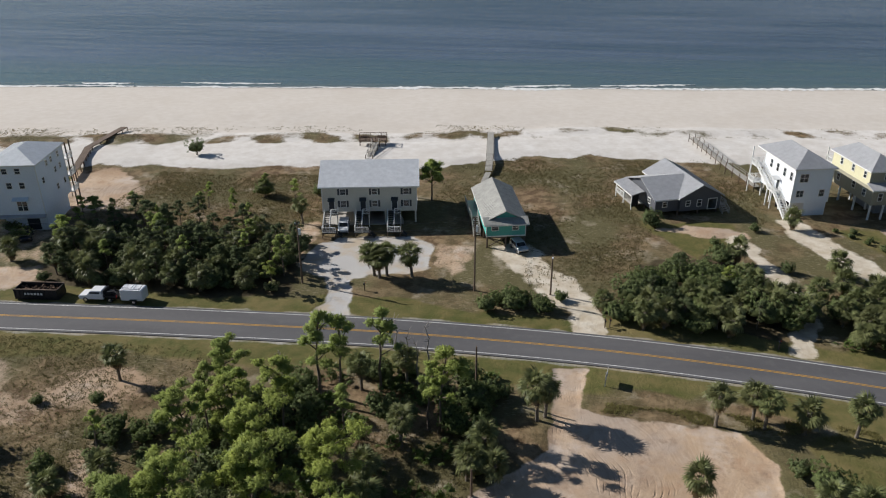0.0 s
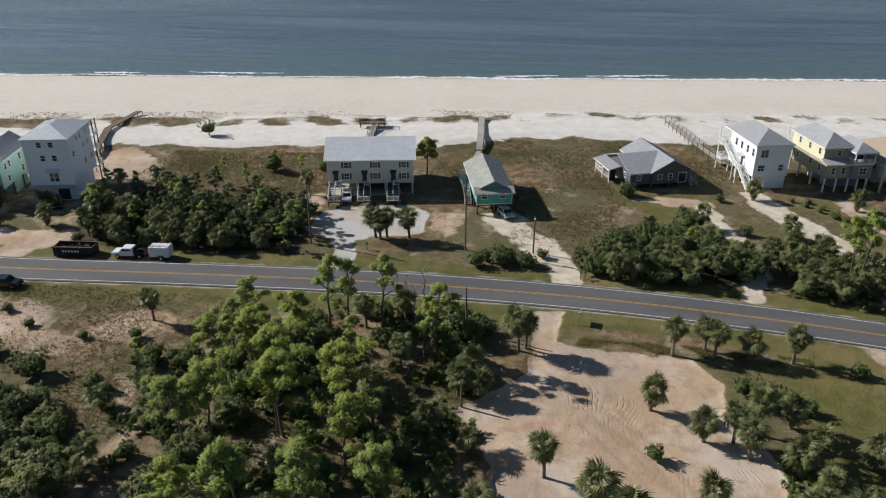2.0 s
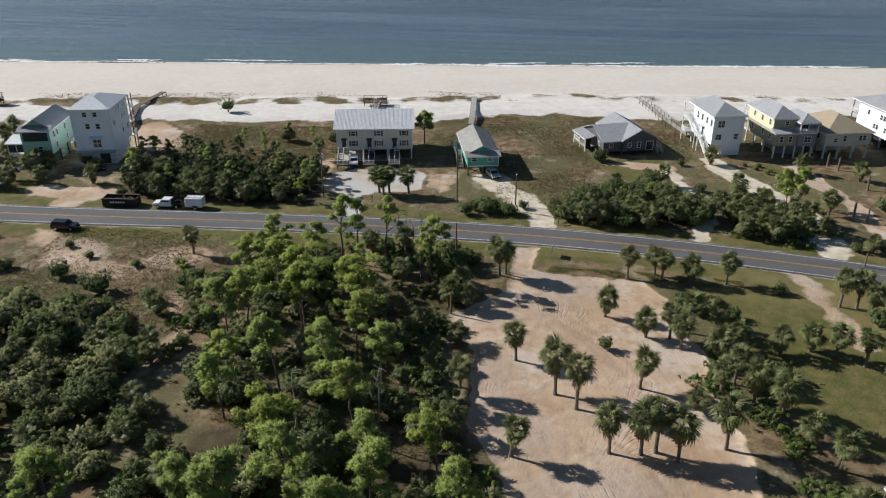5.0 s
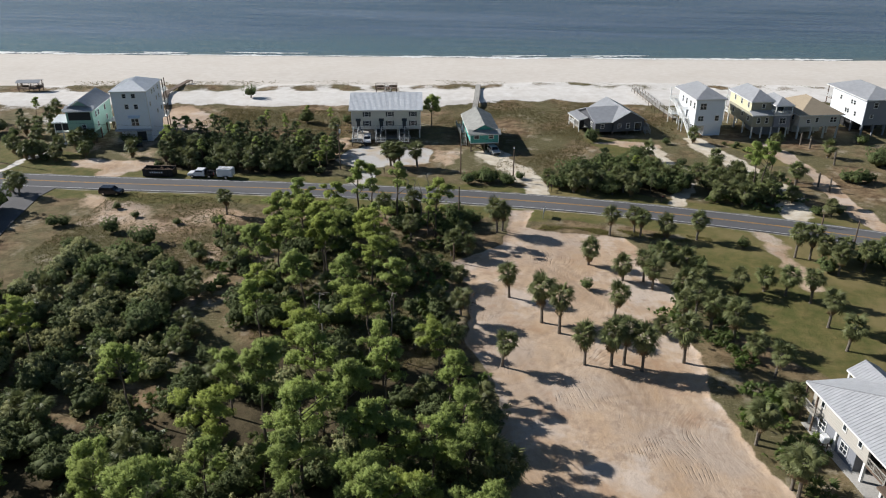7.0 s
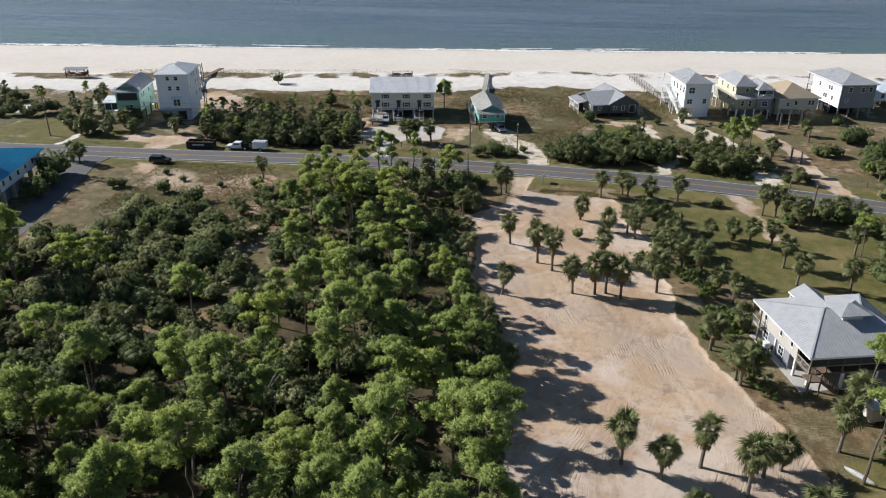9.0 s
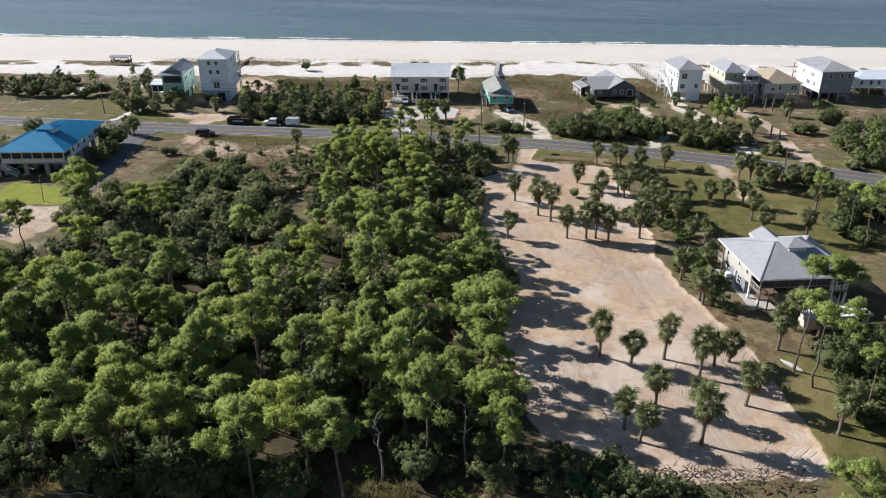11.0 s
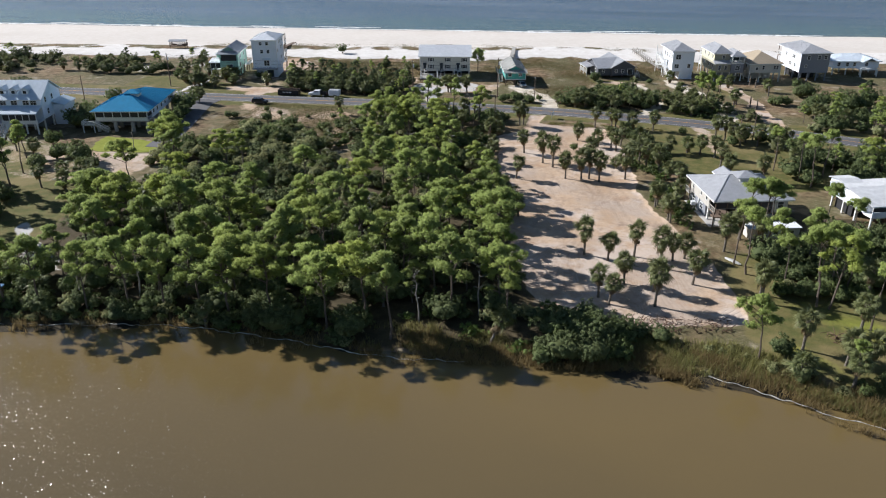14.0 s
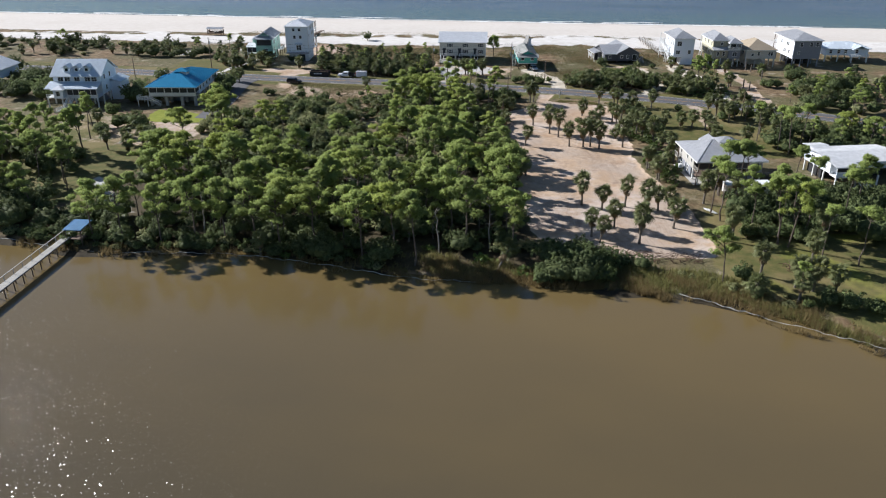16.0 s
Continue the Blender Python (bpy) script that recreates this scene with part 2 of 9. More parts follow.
def lagoon_material():
    """Tea-brown shallow water with faint ripples and scattered cells tilted for sun glints."""
    n = Nodes("lagoon_water")
    p = n.where()
    tone = n.noise(p, 0.02, 4, 0.6, stretch=(0.6, 1.0, 1), turn=-0.1)
    sep = n.add("ShaderNodeSeparateXYZ")
    n.link(p, sep.inputs[0])
    far = n.math("ADD", sep.outputs[1], n.math("MULTIPLY", n.math("SUBTRACT", tone, 0.5), 60.0))
    c = n.mix(n.ramp(far, -48.0, -105.0), (0.147, 0.104, 0.042), (0.088, 0.068, 0.036))
    big = n.noise(p, 0.9, 3, 0.5, stretch=(0.5, 1.0, 1), turn=0.25)
    rip = n.noise(p, 4.5, 4, 0.6, stretch=(0.5, 1.0, 1), turn=0.25)
    calm = n.ramp(n.noise(p, 0.05, 3), 0.4, 0.62)
    n.bump(n.math("ADD", n.math("MULTIPLY", big, 0.5), n.math("MULTIPLY", n.math("MULTIPLY", rip, calm), 0.35)), 0.2, 0.12)
    # scattered cells with normals set near the sun-glint tilt, to add glints
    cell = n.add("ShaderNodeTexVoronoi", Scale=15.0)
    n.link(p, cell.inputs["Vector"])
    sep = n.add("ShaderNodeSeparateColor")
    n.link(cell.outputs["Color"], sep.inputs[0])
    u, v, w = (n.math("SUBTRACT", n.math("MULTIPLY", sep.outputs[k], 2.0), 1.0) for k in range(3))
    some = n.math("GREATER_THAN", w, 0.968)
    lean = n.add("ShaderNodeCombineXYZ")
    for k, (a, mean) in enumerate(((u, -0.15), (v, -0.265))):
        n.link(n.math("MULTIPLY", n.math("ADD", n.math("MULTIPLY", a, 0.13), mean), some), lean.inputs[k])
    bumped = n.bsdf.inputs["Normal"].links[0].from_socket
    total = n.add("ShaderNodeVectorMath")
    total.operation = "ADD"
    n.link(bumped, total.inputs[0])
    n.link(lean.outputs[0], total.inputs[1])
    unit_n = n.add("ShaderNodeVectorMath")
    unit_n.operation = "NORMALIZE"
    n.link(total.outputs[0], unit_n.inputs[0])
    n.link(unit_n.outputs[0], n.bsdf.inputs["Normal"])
    return n.done(c, 0.15, 0.0, 0.5)


def sea_material():
    """Blue-grey open water with long swell, greener and paler in the shallows by the beach."""
    n = Nodes("sea_water")
    p = n.where()
    sep = n.add("ShaderNodeSeparateXYZ")
    n.link(p, sep.inputs[0])
    off = n.math("SUBTRACT", sep.outputs[1], n.math("MULTIPLY", sep.outputs[0], 0.117))
    tone = n.noise(p, 0.035, 5, 0.65, stretch=(0.14, 1.0, 1), turn=-0.117)
    near = n.math("ADD", off, n.math("MULTIPLY", n.math("SUBTRACT", tone, 0.5), 120.0))
    # light and dark bands of the swell, painted as long streaks of colour
    deep = n.mix(n.ramp(tone, 0.38, 0.62), (0.03, 0.056, 0.1), (0.092, 0.12, 0.175))
    c = n.mix(n.ramp(near, 300.0, 250.0), deep, (0.072, 0.118, 0.128))
    c = n.mix(n.math("MULTIPLY", n.ramp(off, 247.0, 237.0), 0.8), c, (0.17, 0.18, 0.15))
    swell = n.noise(p, 0.16, 4, 0.6, stretch=(0.16, 1.0, 1), turn=-0.117)
    rip = n.noise(p, 0.9, 4, 0.6, stretch=(0.4, 1.0, 1), turn=-0.117)
    n.bump(n.math("ADD", swell, n.math("MULTIPLY", rip, 0.3)), 0.45, 1.0)
    return n.done(c, 0.2, 0.0, 0.5)


def asphalt_material():
    n = Nodes("asphalt")
    p = n.where()
    fine, mid, broad = n.noise(p, 14, 4, 0.7), n.noise(p, 0.9, 4), n.noise(p, 0.12, 3, 0.5, stretch=(0.3, 1.6, 1))
    c = n.mix(n.ramp(broad, 0.35, 0.65), (0.098, 0.096, 0.1), (0.128, 0.125, 0.128))
    c = n.mix(n.math("MULTIPLY", n.ramp(mid, 0.5, 0.8), 0.4), c, (0.16, 0.155, 0.15))
    c = n.mix(n.math("MULTIPLY", n.ramp(fine, 0.5, 0.75), 0.35), c, (0.07, 0.068, 0.07))
    n.bump(fine, 0.3, 0.02)
    return n.done(c, 0.85, 0.0, 0.3)


M = {
    "ground": ground_material(),
    "sea": sea_material(),
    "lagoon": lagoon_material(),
    "asphalt": asphalt_material(),
    "line_white": plain("road_paint_white", (0.62, 0.62, 0.6), 0.7, vary=0.2, grain=3),
    "line_yellow": plain("road_paint_yellow", (0.55, 0.3, 0.05), 0.7, vary=0.2, grain=3),
    "foam": plain("foam", (0.8, 0.8, 0.78), 0.9, vary=0.1),
    "white_siding": plain("white_siding", (0.81, 0.85, 0.91), 0.6, vary=0.05),
    "cream_siding": plain("cream_siding", (0.66, 0.64, 0.57), 0.65, vary=0.06),
    "teal_siding": plain("teal_siding", (0.1, 0.42, 0.37), 0.65, vary=0.08),
    "mint_siding": plain("mint_siding", (0.36, 0.56, 0.47), 0.65, vary=0.06),
    "dark_siding": plain("dark_siding", (0.1, 0.105, 0.12), 0.65, vary=0.1),
    "grey_siding": plain("grey_siding", (0.25, 0.26, 0.29), 0.65, vary=0.08),
    "olive_siding": plain("olive_siding", (0.36, 0.34, 0.26), 0.65, vary=0.08),
    "yellow_siding": plain("yellow_siding", (0.66, 0.63, 0.43), 0.65, vary=0.06),
    "taupe_siding": plain("taupe_siding", (0.47, 0.445, 0.4), 0.65, vary=0.07),
    "beige_siding": plain("beige_siding", (0.6, 0.575, 0.52), 0.65, vary=0.06),
    "blue_siding": plain("blue_siding", (0.5, 0.59, 0.7), 0.65, vary=0.06),
    "trim": plain("white_trim", (0.78, 0.78, 0.76), 0.55, vary=0.05),
    "roof_silver": plain("silver_roof_metal", (0.76, 0.77, 0.78), 0.4, 0.05, vary=0.08, grain=1.2),
    "roof_dock": plain("muted_blue_roof", (0.12, 0.25, 0.42), 0.45, 0.0, vary=0.1, grain=1.2),
    "roof_dull": plain("weathered_silver_roof", (0.56, 0.565, 0.57), 0.5, 0.05, vary=0.1, grain=1.0),
    "roof_worn": plain("worn_grey_roof", (0.38, 0.375, 0.345), 0.6, 0.0, vary=0.14, grain=1.0),
    "roof_grey": plain("grey_roof_metal", (0.4, 0.405, 0.42), 0.42, 0.05, vary=0.08, grain=1.2),
    "roof_white": plain("white_roof_metal", (0.82, 0.83, 0.84), 0.4, 0.0, vary=0.06, grain=1.2),
    "roof_blue": plain("blue_roof_metal", (0.03, 0.27, 0.47), 0.38, 0.1, vary=0.08, grain=1.2),
    "roof_tan": plain("tan_shingles", (0.38, 0.31, 0.22), 0.9, vary=0.15, grain=8),
    "roof_pale": plain("pale_roof_metal", (0.62, 0.68, 0.73), 0.4, 0.0, vary=0.06, grain=1.2),
    "wood": plain("weathered_wood", (0.175, 0.125, 0.092), 0.85, vary=0.25, grain=9, bump=0.01),
    "wood_pale": plain("bleached_wood", (0.42, 0.4, 0.36), 0.85, vary=0.2, grain=9, bump=0.01),
    "wood_dark": plain("dark_decking", (0.055, 0.05, 0.045), 0.85, vary=0.2, grain=9),
    "concrete": plain("concrete", (0.45, 0.43, 0.4), 0.9, vary=0.12, grain=4),
    # near-black that paints the shade under floors and inside porches
    "shade_black": plain("painted_shade", (0.03, 0.03, 0.032), 0.9, vary=0.2),
    "door_dark": plain("dark_door_paint", (0.035, 0.045, 0.055), 0.5, vary=0.1),
    "black_metal": plain("black_steel", (0.03, 0.03, 0.032), 0.5, 0.3, vary=0.2, grain=4),
    "car_white": plain("white_car_paint", (0.75, 0.76, 0.78), 0.25, vary=0.02),
    "car_black": plain("black_car_paint", (0.02, 0.022, 0.03), 0.2, vary=0.02),
    "car_silver": plain("silver_car_paint", (0.5, 0.52, 0.54), 0.25, 0.4, vary=0.02),
    "rubber": plain("rubber", (0.02, 0.02, 0.02), 0.85, vary=0.1),
    "chrome": plain("bright_metal", (0.6, 0.6, 0.62), 0.25, 0.9, vary=0.05),
    "red_lens": plain("red_lens", (0.4, 0.02, 0.02), 0.25, vary=0.05),
    "screen": plain("dark_screen", (0.045, 0.045, 0.048), 0.7, vary=0.15),
    "bark": plain("pine_bark", (0.16, 0.125, 0.1), 0.95, vary=0.35, grain=7, bump=0.03),
    "palm_bark": plain("palm_bark", (0.19, 0.165, 0.135), 0.95, vary=0.35, grain=9, bump=0.03),
    "dead_wood": plain("bleached_dead_wood", (0.3, 0.27, 0.24), 0.9, vary=0.2),
    "debris": plain("torn_brush", (0.13, 0.08, 0.052), 0.95, vary=0.35, grain=5),
    "silt": plain("dirty_white_fabric", (0.6, 0.58, 0.53), 0.8, vary=0.25, grain=3),
    "sign_white": plain("sign_board_white", (0.75, 0.75, 0.73), 0.6, vary=0.03),
    "pine_leaf": leafy("pine_needles", (0.25, 0.325, 0.1), (0.48, 0.555, 0.165), (0.3, 0.36, 0.12), 0.45),
    "pine_leaf_bright": leafy("young_pine_needles", (0.31, 0.37, 0.09), (0.52, 0.57, 0.15), (0.29, 0.35, 0.11), 0.45),
    # darker than the needles: shade inside the crown, put into the colour
    "pine_core": leafy("shaded_pine_core", (0.15, 0.19, 0.05), (0.2, 0.235, 0.06), (0.13, 0.16, 0.05), 0.2),
    "oak_leaf": leafy("oak_leaves", (0.1, 0.14, 0.05), (0.26, 0.31, 0.115), (0.17, 0.21, 0.1), 0.4),
    # darker oak copy, with part of the thickets' shade in its colour
    "oak_leaf_dark": leafy("dark_oak_leaves", (0.062, 0.088, 0.038), (0.195, 0.235, 0.095), (0.14, 0.16, 0.072), 0.25),
    "scrub_leaf": leafy("grey_scrub_leaves", (0.27, 0.29, 0.14), (0.43, 0.44, 0.23), (0.31, 0.3, 0.13), 0.4),
    # dark pine copy: the thicket's shade is put into its needle colour
    "shaded_pine_leaf": leafy("shaded_pine_needles", (0.065, 0.09, 0.042), (0.165, 0.2, 0.09), (0.12, 0.145, 0.07), 0.22),
    # dark filling of bushes, coloured as the shade between leaves
    "oak_core": leafy("shaded_oak_core", (0.06, 0.08, 0.03), (0.09, 0.11, 0.04), (0.08, 0.09, 0.035), 0.1),
    "dune_grass": leafy("dune_grass", (0.24, 0.205, 0.12), (0.42, 0.36, 0.23), (0.22, 0.19, 0.1), 0.2, 0.9),
    "palm_leaf": leafy("palm_fronds", (0.1, 0.125, 0.05), (0.25, 0.27, 0.11), (0.16, 0.165, 0.075), 0.3, 0.45),
    "palm_dead": leafy("dead_fronds", (0.22, 0.165, 0.095), (0.33, 0.255, 0.15), (0.18, 0.135, 0.08), 0.15, 0.8),
    "palmetto_leaf": leafy("palmetto_fans", (0.075, 0.12, 0.025), (0.15, 0.2, 0.05), (0.08, 0.1, 0.035), 0.25, 0.4),
    "reed": leafy("marsh_reeds", (0.24, 0.175, 0.085), (0.5, 0.38, 0.2), (0.2, 0.15, 0.065), 0.4, 0.8),
    "marsh_green": leafy("green_marsh_grass", (0.19, 0.2, 0.07), (0.36, 0.34, 0.13), (0.22, 0.19, 0.08), 0.4, 0.8),
    "straw": leafy("dry_grass", (0.11, 0.095, 0.045), (0.29, 0.23, 0.12), (0.12, 0.12, 0.05), 0.4, 0.9),
}


def glass_material():
    n = Nodes("window_glass")
    p = n.where()
    c = n.mix(n.ramp(n.noise(p, 0.7, 2), 0.4, 0.6), (0.018, 0.022, 0.028), (0.05, 0.06, 0.07))
    return n.done(c, 0.06, 0.0, 0.6)


M["glass"] = glass_material()

# ---------------------------------------------------------------- building blocks


def mesh_object(name, bm, material, smooth=False):
    me = bpy.data.meshes.new(name)
    bm.to_mesh(me)
    bm.free()
    me.materials.append(material)
    if smooth:
        me.polygons.foreach_set("use_smooth", [True] * len(me.polygons))
    return new(name, me)


def mesh_of(name, verts, faces, material):
    me = bpy.data.meshes.new(name)
    me.from_pydata(np.asarray(verts, float).tolist(), [], [tuple(f) for f in faces])
    me.materials.append(material)
    return me


def part(name, bm, material, parent, label="", smooth=False):
    """Links a bmesh as one mesh under a thing or under a part."""
    ob = mesh_object(name, bm, material, smooth)
    ob.parent = parent
    if label:
        ob["label"] = label
    return ob


def data_part(name, me, parent, m=None, label=""):
    ob = new(name, me)
    ob.parent = parent
    if m is not None:
        ob.matrix_basis = m
    if label:
        ob["label"] = label
    return ob


def thing(name, x, y, z, yaw, label, category, group=""):
    ob = new(name)
    ob.empty_display_size = 0.5
    ob.matrix_world = pose(x, y, z, 0, 0, yaw)
    return tagged(ob, label, category, group)


def box(bm, x0, x1, y0, y1, z0, z1, bevel=0.0):
    vs = [bm.verts.new(c) for c in ((x0, y0, z0), (x1, y0, z0), (x1, y1, z0), (x0, y1, z0), (x0, y0, z1), (x1, y0, z1), (x1, y1, z1), (x0, y1, z1))]
    fs = [bm.faces.new([vs[i] for i in q]) for q in ((3, 2, 1, 0), (4, 5, 6, 7), (0, 1, 5, 4), (1, 2, 6, 5), (2, 3, 7, 6), (3, 0, 4, 7))]
    if bevel:
        es = list({e for f in fs for e in f.edges})
        bmesh.ops.bevel(bm, geom=es, offset=bevel, segments=1, affect="EDGES")
    return bm


def boxes(*rows):
    bm = bmesh.new()
    for r in rows:
        box(bm, *r)
    return bm


def beam(bm, a, b, w, h=None):
    """A square bar from a to b."""
    a, b = Vector(a), Vector(b)
    h = h or w
    d = (b - a).normalized()
    side = d.cross(Vector((0, 0, 1)))
    side = side.normalized() if side.length > 1e-3 else Vector((1, 0, 0))
    up = side.cross(d)
    ring = []
    for p in (a, b):
        ring.append([bm.verts.new(p + side * sx * w / 2 + up * sz * h / 2) for sx, sz in ((-1, -1), (1, -1), (1, 1), (-1, 1))])
    for i in range(4):
        j = (i + 1) % 4
        bm.faces.new((ring[0][i], ring[0][j], ring[1][j], ring[1][i]))
    bm.faces.new(ring[0][::-1])
    bm.faces.new(ring[1])


def tube(bm, pts, radii, sides=7):
    rings = []
    for i, p in enumerate(pts):
        p = Vector(p)
        d = Vector(pts[min(i + 1, len(pts) - 1)]) - Vector(pts[max(i - 1, 0)])
        d.normalize()
        s = d.cross(Vector((0.37, 0.91, 0.12))).normalized()
        u = s.cross(d)
        rings.append([bm.verts.new(p + (s * math.cos(a) + u * math.sin(a)) * radii[i]) for a in (2 * math.pi * k / sides for k in range(sides))])
    for r0, r1 in zip(rings, rings[1:]):
        for k in range(sides):
            bm.faces.new((r0[k], r0[(k + 1) % sides], r1[(k + 1) % sides], r1[k]))
    bm.faces.new(rings[0][::-1])
    bm.faces.new(rings[-1])


def slab(bm, poly, thick):
    """A roof plane: the polygon (seen from above, anticlockwise) with thickness downwards."""
    top = [bm.verts.new(p) for p in poly]
    low = [bm.verts.new(Vector(p) - Vector((0, 0, thick))) for p in poly]
    bm.faces.new(top)
    bm.faces.new(low[::-1])
    n = len(poly)
    for i in range(n):
        j = (i + 1) % n
        bm.faces.new((low[i], low[j], top[j], top[i]))


def ribs(bm, poly, pitch, width=0.05, height=0.05):
    """Standing seams that run down the slope of a roof plane."""
    pts = [Vector(p) for p in poly]
    n = Vector((0, 0, 0))
    for i in range(1, len(pts) - 1):
        n += (pts[i] - pts[0]).cross(pts[i + 1] - pts[0])
    n.normalize()
    along = Vector((0, 0, 1)).cross(n).normalized()
    down = n.cross(along)
    us = [p.dot(along) for p in pts]
    u = min(us) + pitch / 2
    base = pts[0]
    while u < max(us):
        hits = []
        for i in range(len(pts)):
            a, b = pts[i], pts[(i + 1) % len(pts)]
            ua, ub = a.dot(along), b.dot(along)
            if (ua - u) * (ub - u) < 0:
                hits.append(a.lerp(b, (u - ua) / (ub - ua)))
        if len(hits) == 2 and (hits[0] - hits[1]).length > 0.15:
            off = n * height / 2
            beam(bm, hits[0] + off, hits[1] + off, width, height)
        u += pitch


def hip_planes(x0, x1, y0, y1, z, rise):
    w, d = x1 - x0, y1 - y0
    if w >= d:
        a, b = (x0 + d / 2, (y0 + y1) / 2, z + rise), (x1 - d / 2, (y0 + y1) / 2, z + rise)
        return [[(x0, y0, z), (x1, y0, z), b, a], [(x1, y0, z), (x1, y1, z), b], [(x1, y1, z), (x0, y1, z), a, b], [(x0, y1, z), (x0, y0, z), a]]
    a, b = ((x0 + x1) / 2, y0 + w / 2, z + rise), ((x0 + x1) / 2, y1 - w / 2, z + rise)
    return [[(x0, y0, z), (x1, y0, z), a], [(x1, y0, z), (x1, y1, z), b, a], [(x1, y1, z), (x0, y1, z), b], [(x0, y1, z), (x0, y0, z), a, b]]


def gable_planes(x0, x1, y0, y1, z, rise, axis="x"):
    if axis == "x":
        m = (y0 + y1) / 2
        return [[(x0, y0, z), (x1, y0, z), (x1, m, z + rise), (x0, m, z + rise)], [(x1, y1, z), (x0, y1, z), (x0, m, z + rise), (x1, m, z + rise)]]
    m = (x0 + x1) / 2
    return [[(x0, y1, z), (x0, y0, z), (m, y0, z + rise), (m, y1, z + rise)], [(x1, y0, z), (x1, y1, z), (m, y1, z + rise), (m, y0, z + rise)]]


def roof(parent, planes, material, pitch=0.5, thick=0.14, name="roof", label="", fascia=None):
    bm = bmesh.new()
    for p in planes:
        slab(bm, p, thick)
    bmesh.ops.remove_doubles(bm, verts=list(bm.verts), dist=0.002)
    r = part(name, bm, material, parent, label)
    if pitch:
        bm = bmesh.new()
        for p in planes:
            ribs(bm, p, pitch, 0.04, 0.032)
        part("standing_seam", bm, material, r)["kind"] = "stuff"
    if fascia:
        low = min(v[2] for p in planes for v in p)
        for p in planes:
            for i in range(len(p)):
                a, b = Vector(p[i]), Vector(p[(i + 1) % len(p)])
                if abs(a.z - low) < 1e-4 and abs(b.z - low) < 1e-4:
                    bm = bmesh.new()
                    beam(bm, a - Vector((0, 0, 0.13)), b - Vector((0, 0, 0.13)), 0.05, 0.2)
                    part("fascia", bm, fascia, r)
    return r


def gable_fill(bm, x0, x1, y, z, rise, depth=0.2):
    """The triangle of wall under a gable that faces y."""
    m = (x0 + x1) / 2
    a = [bm.verts.new(c) for c in ((x0, y, z), (x1, y, z), (m, y, z + rise))]
    b = [bm.verts.new(c) for c in ((x0, y + depth, z), (x1, y + depth, z), (m, y + depth, z + rise))]
    bm.faces.new(a)
    bm.faces.new(b[::-1])
    for i in range(3):
        j = (i + 1) % 3
        bm.faces.new((b[i], b[j], a[j], a[i]))


def gable_fill_x(bm, y0, y1, x, z, rise, depth=0.2):
    m = (y0 + y1) / 2
    a = [bm.verts.new(c) for c in ((x, y0, z), (x, y1, z), (x, m, z + rise))]
    b = [bm.verts.new(c) for c in ((x + depth, y0, z), (x + depth, y1, z), (x + depth, m, z + rise))]
    bm.faces.new(a[::-1])
    bm.faces.new(b)
    for i in range(3):
        j = (i + 1) % 3
        bm.faces.new((a[i], a[j], b[j], b[i]))


def wall_box(parent, x0, x1, y0, y1, z0, z1, material, label="", courses=0.0):
    """A storey's walls; courses: the lap of its siding boards."""
    w = part("wall", boxes((x0, x1, y0, y1, z0, z1)), material, parent, label)
    if courses:
        bm = bmesh.new()
        z = z0 + courses
        while z < z1 - 0.05:
            box(bm, x0 - 0.018, x1 + 0.018, y0 - 0.018, y1 + 0.018, z - 0.03, z)
            z += courses
        part("siding_lap", bm, material, w)["kind"] = "stuff"
    return w


def opening(parent, face, at, u, z, w, h, kind="window", surround=None, shutters=None, bars=True):
    """A window or door on a wall; face F, B, L or R; at: the wall's place; u along it; z: the lower edge."""
    surround = surround or M["trim"]

    def bx(bm, u0, u1, p0, p1, z0, z1):
        if face == "F":
            box(bm, u0, u1, at - p1, at - p0, z0, z1)
        elif face == "B":
            box(bm, u0, u1, at + p0, at + p1, z0, z1)
        elif face == "L":
            box(bm, at - p1, at - p0, u0, u1, z0, z1)
        else:
            box(bm, at + p0, at + p1, u0, u1, z0, z1)

    t = 0.1
    bm = bmesh.new()
    bx(bm, u - w / 2 - t, u - w / 2, -0.02, 0.07, z - t, z + h + t)
    bx(bm, u + w / 2, u + w / 2 + t, -0.02, 0.07, z - t, z + h + t)
    bx(bm, u - w / 2, u + w / 2, -0.02, 0.07, z + h, z + h + t)
    bx(bm, u - w / 2, u + w / 2, -0.02, 0.09, z - t, z)
    win = part(kind, bm, surround, parent)
    bm = bmesh.new()
    bx(bm, u - w / 2, u + w / 2, -0.02, 0.02, z, z + h)
    part("pane" if kind == "window" else "leaf", bm, M["glass"] if kind == "window" else M["door_dark"], win)
    if bars and kind == "window":
        bm = bmesh.new()
        bx(bm, u - w / 2, u + w / 2, 0.02, 0.045, z + h / 2 - 0.03, z + h / 2 + 0.03)
        if w > 1.1:
            bx(bm, u - 0.03, u + 0.03, 0.02, 0.045, z, z + h / 2 - 0.03)
            bx(bm, u - 0.03, u + 0.03, 0.02, 0.045, z + h / 2 + 0.03, z + h)
        part("muntin", bm, surround, win)
    if shutters:
        for s in (-1, 1):
            c = u + s * (w / 2 + t + 0.2)
            bm = bmesh.new()
            bx(bm, c - 0.19, c + 0.19, 0.0, 0.05, z - 0.05, z + h + 0.05)
            part("shutter", bm, shutters, win)
    return win


def post(parent, x, y, z0, z1, w, material, name="post"):
    return part(name, boxes((x - w / 2, x + w / 2, y - w / 2, y + w / 2, z0, z1)), material, parent)


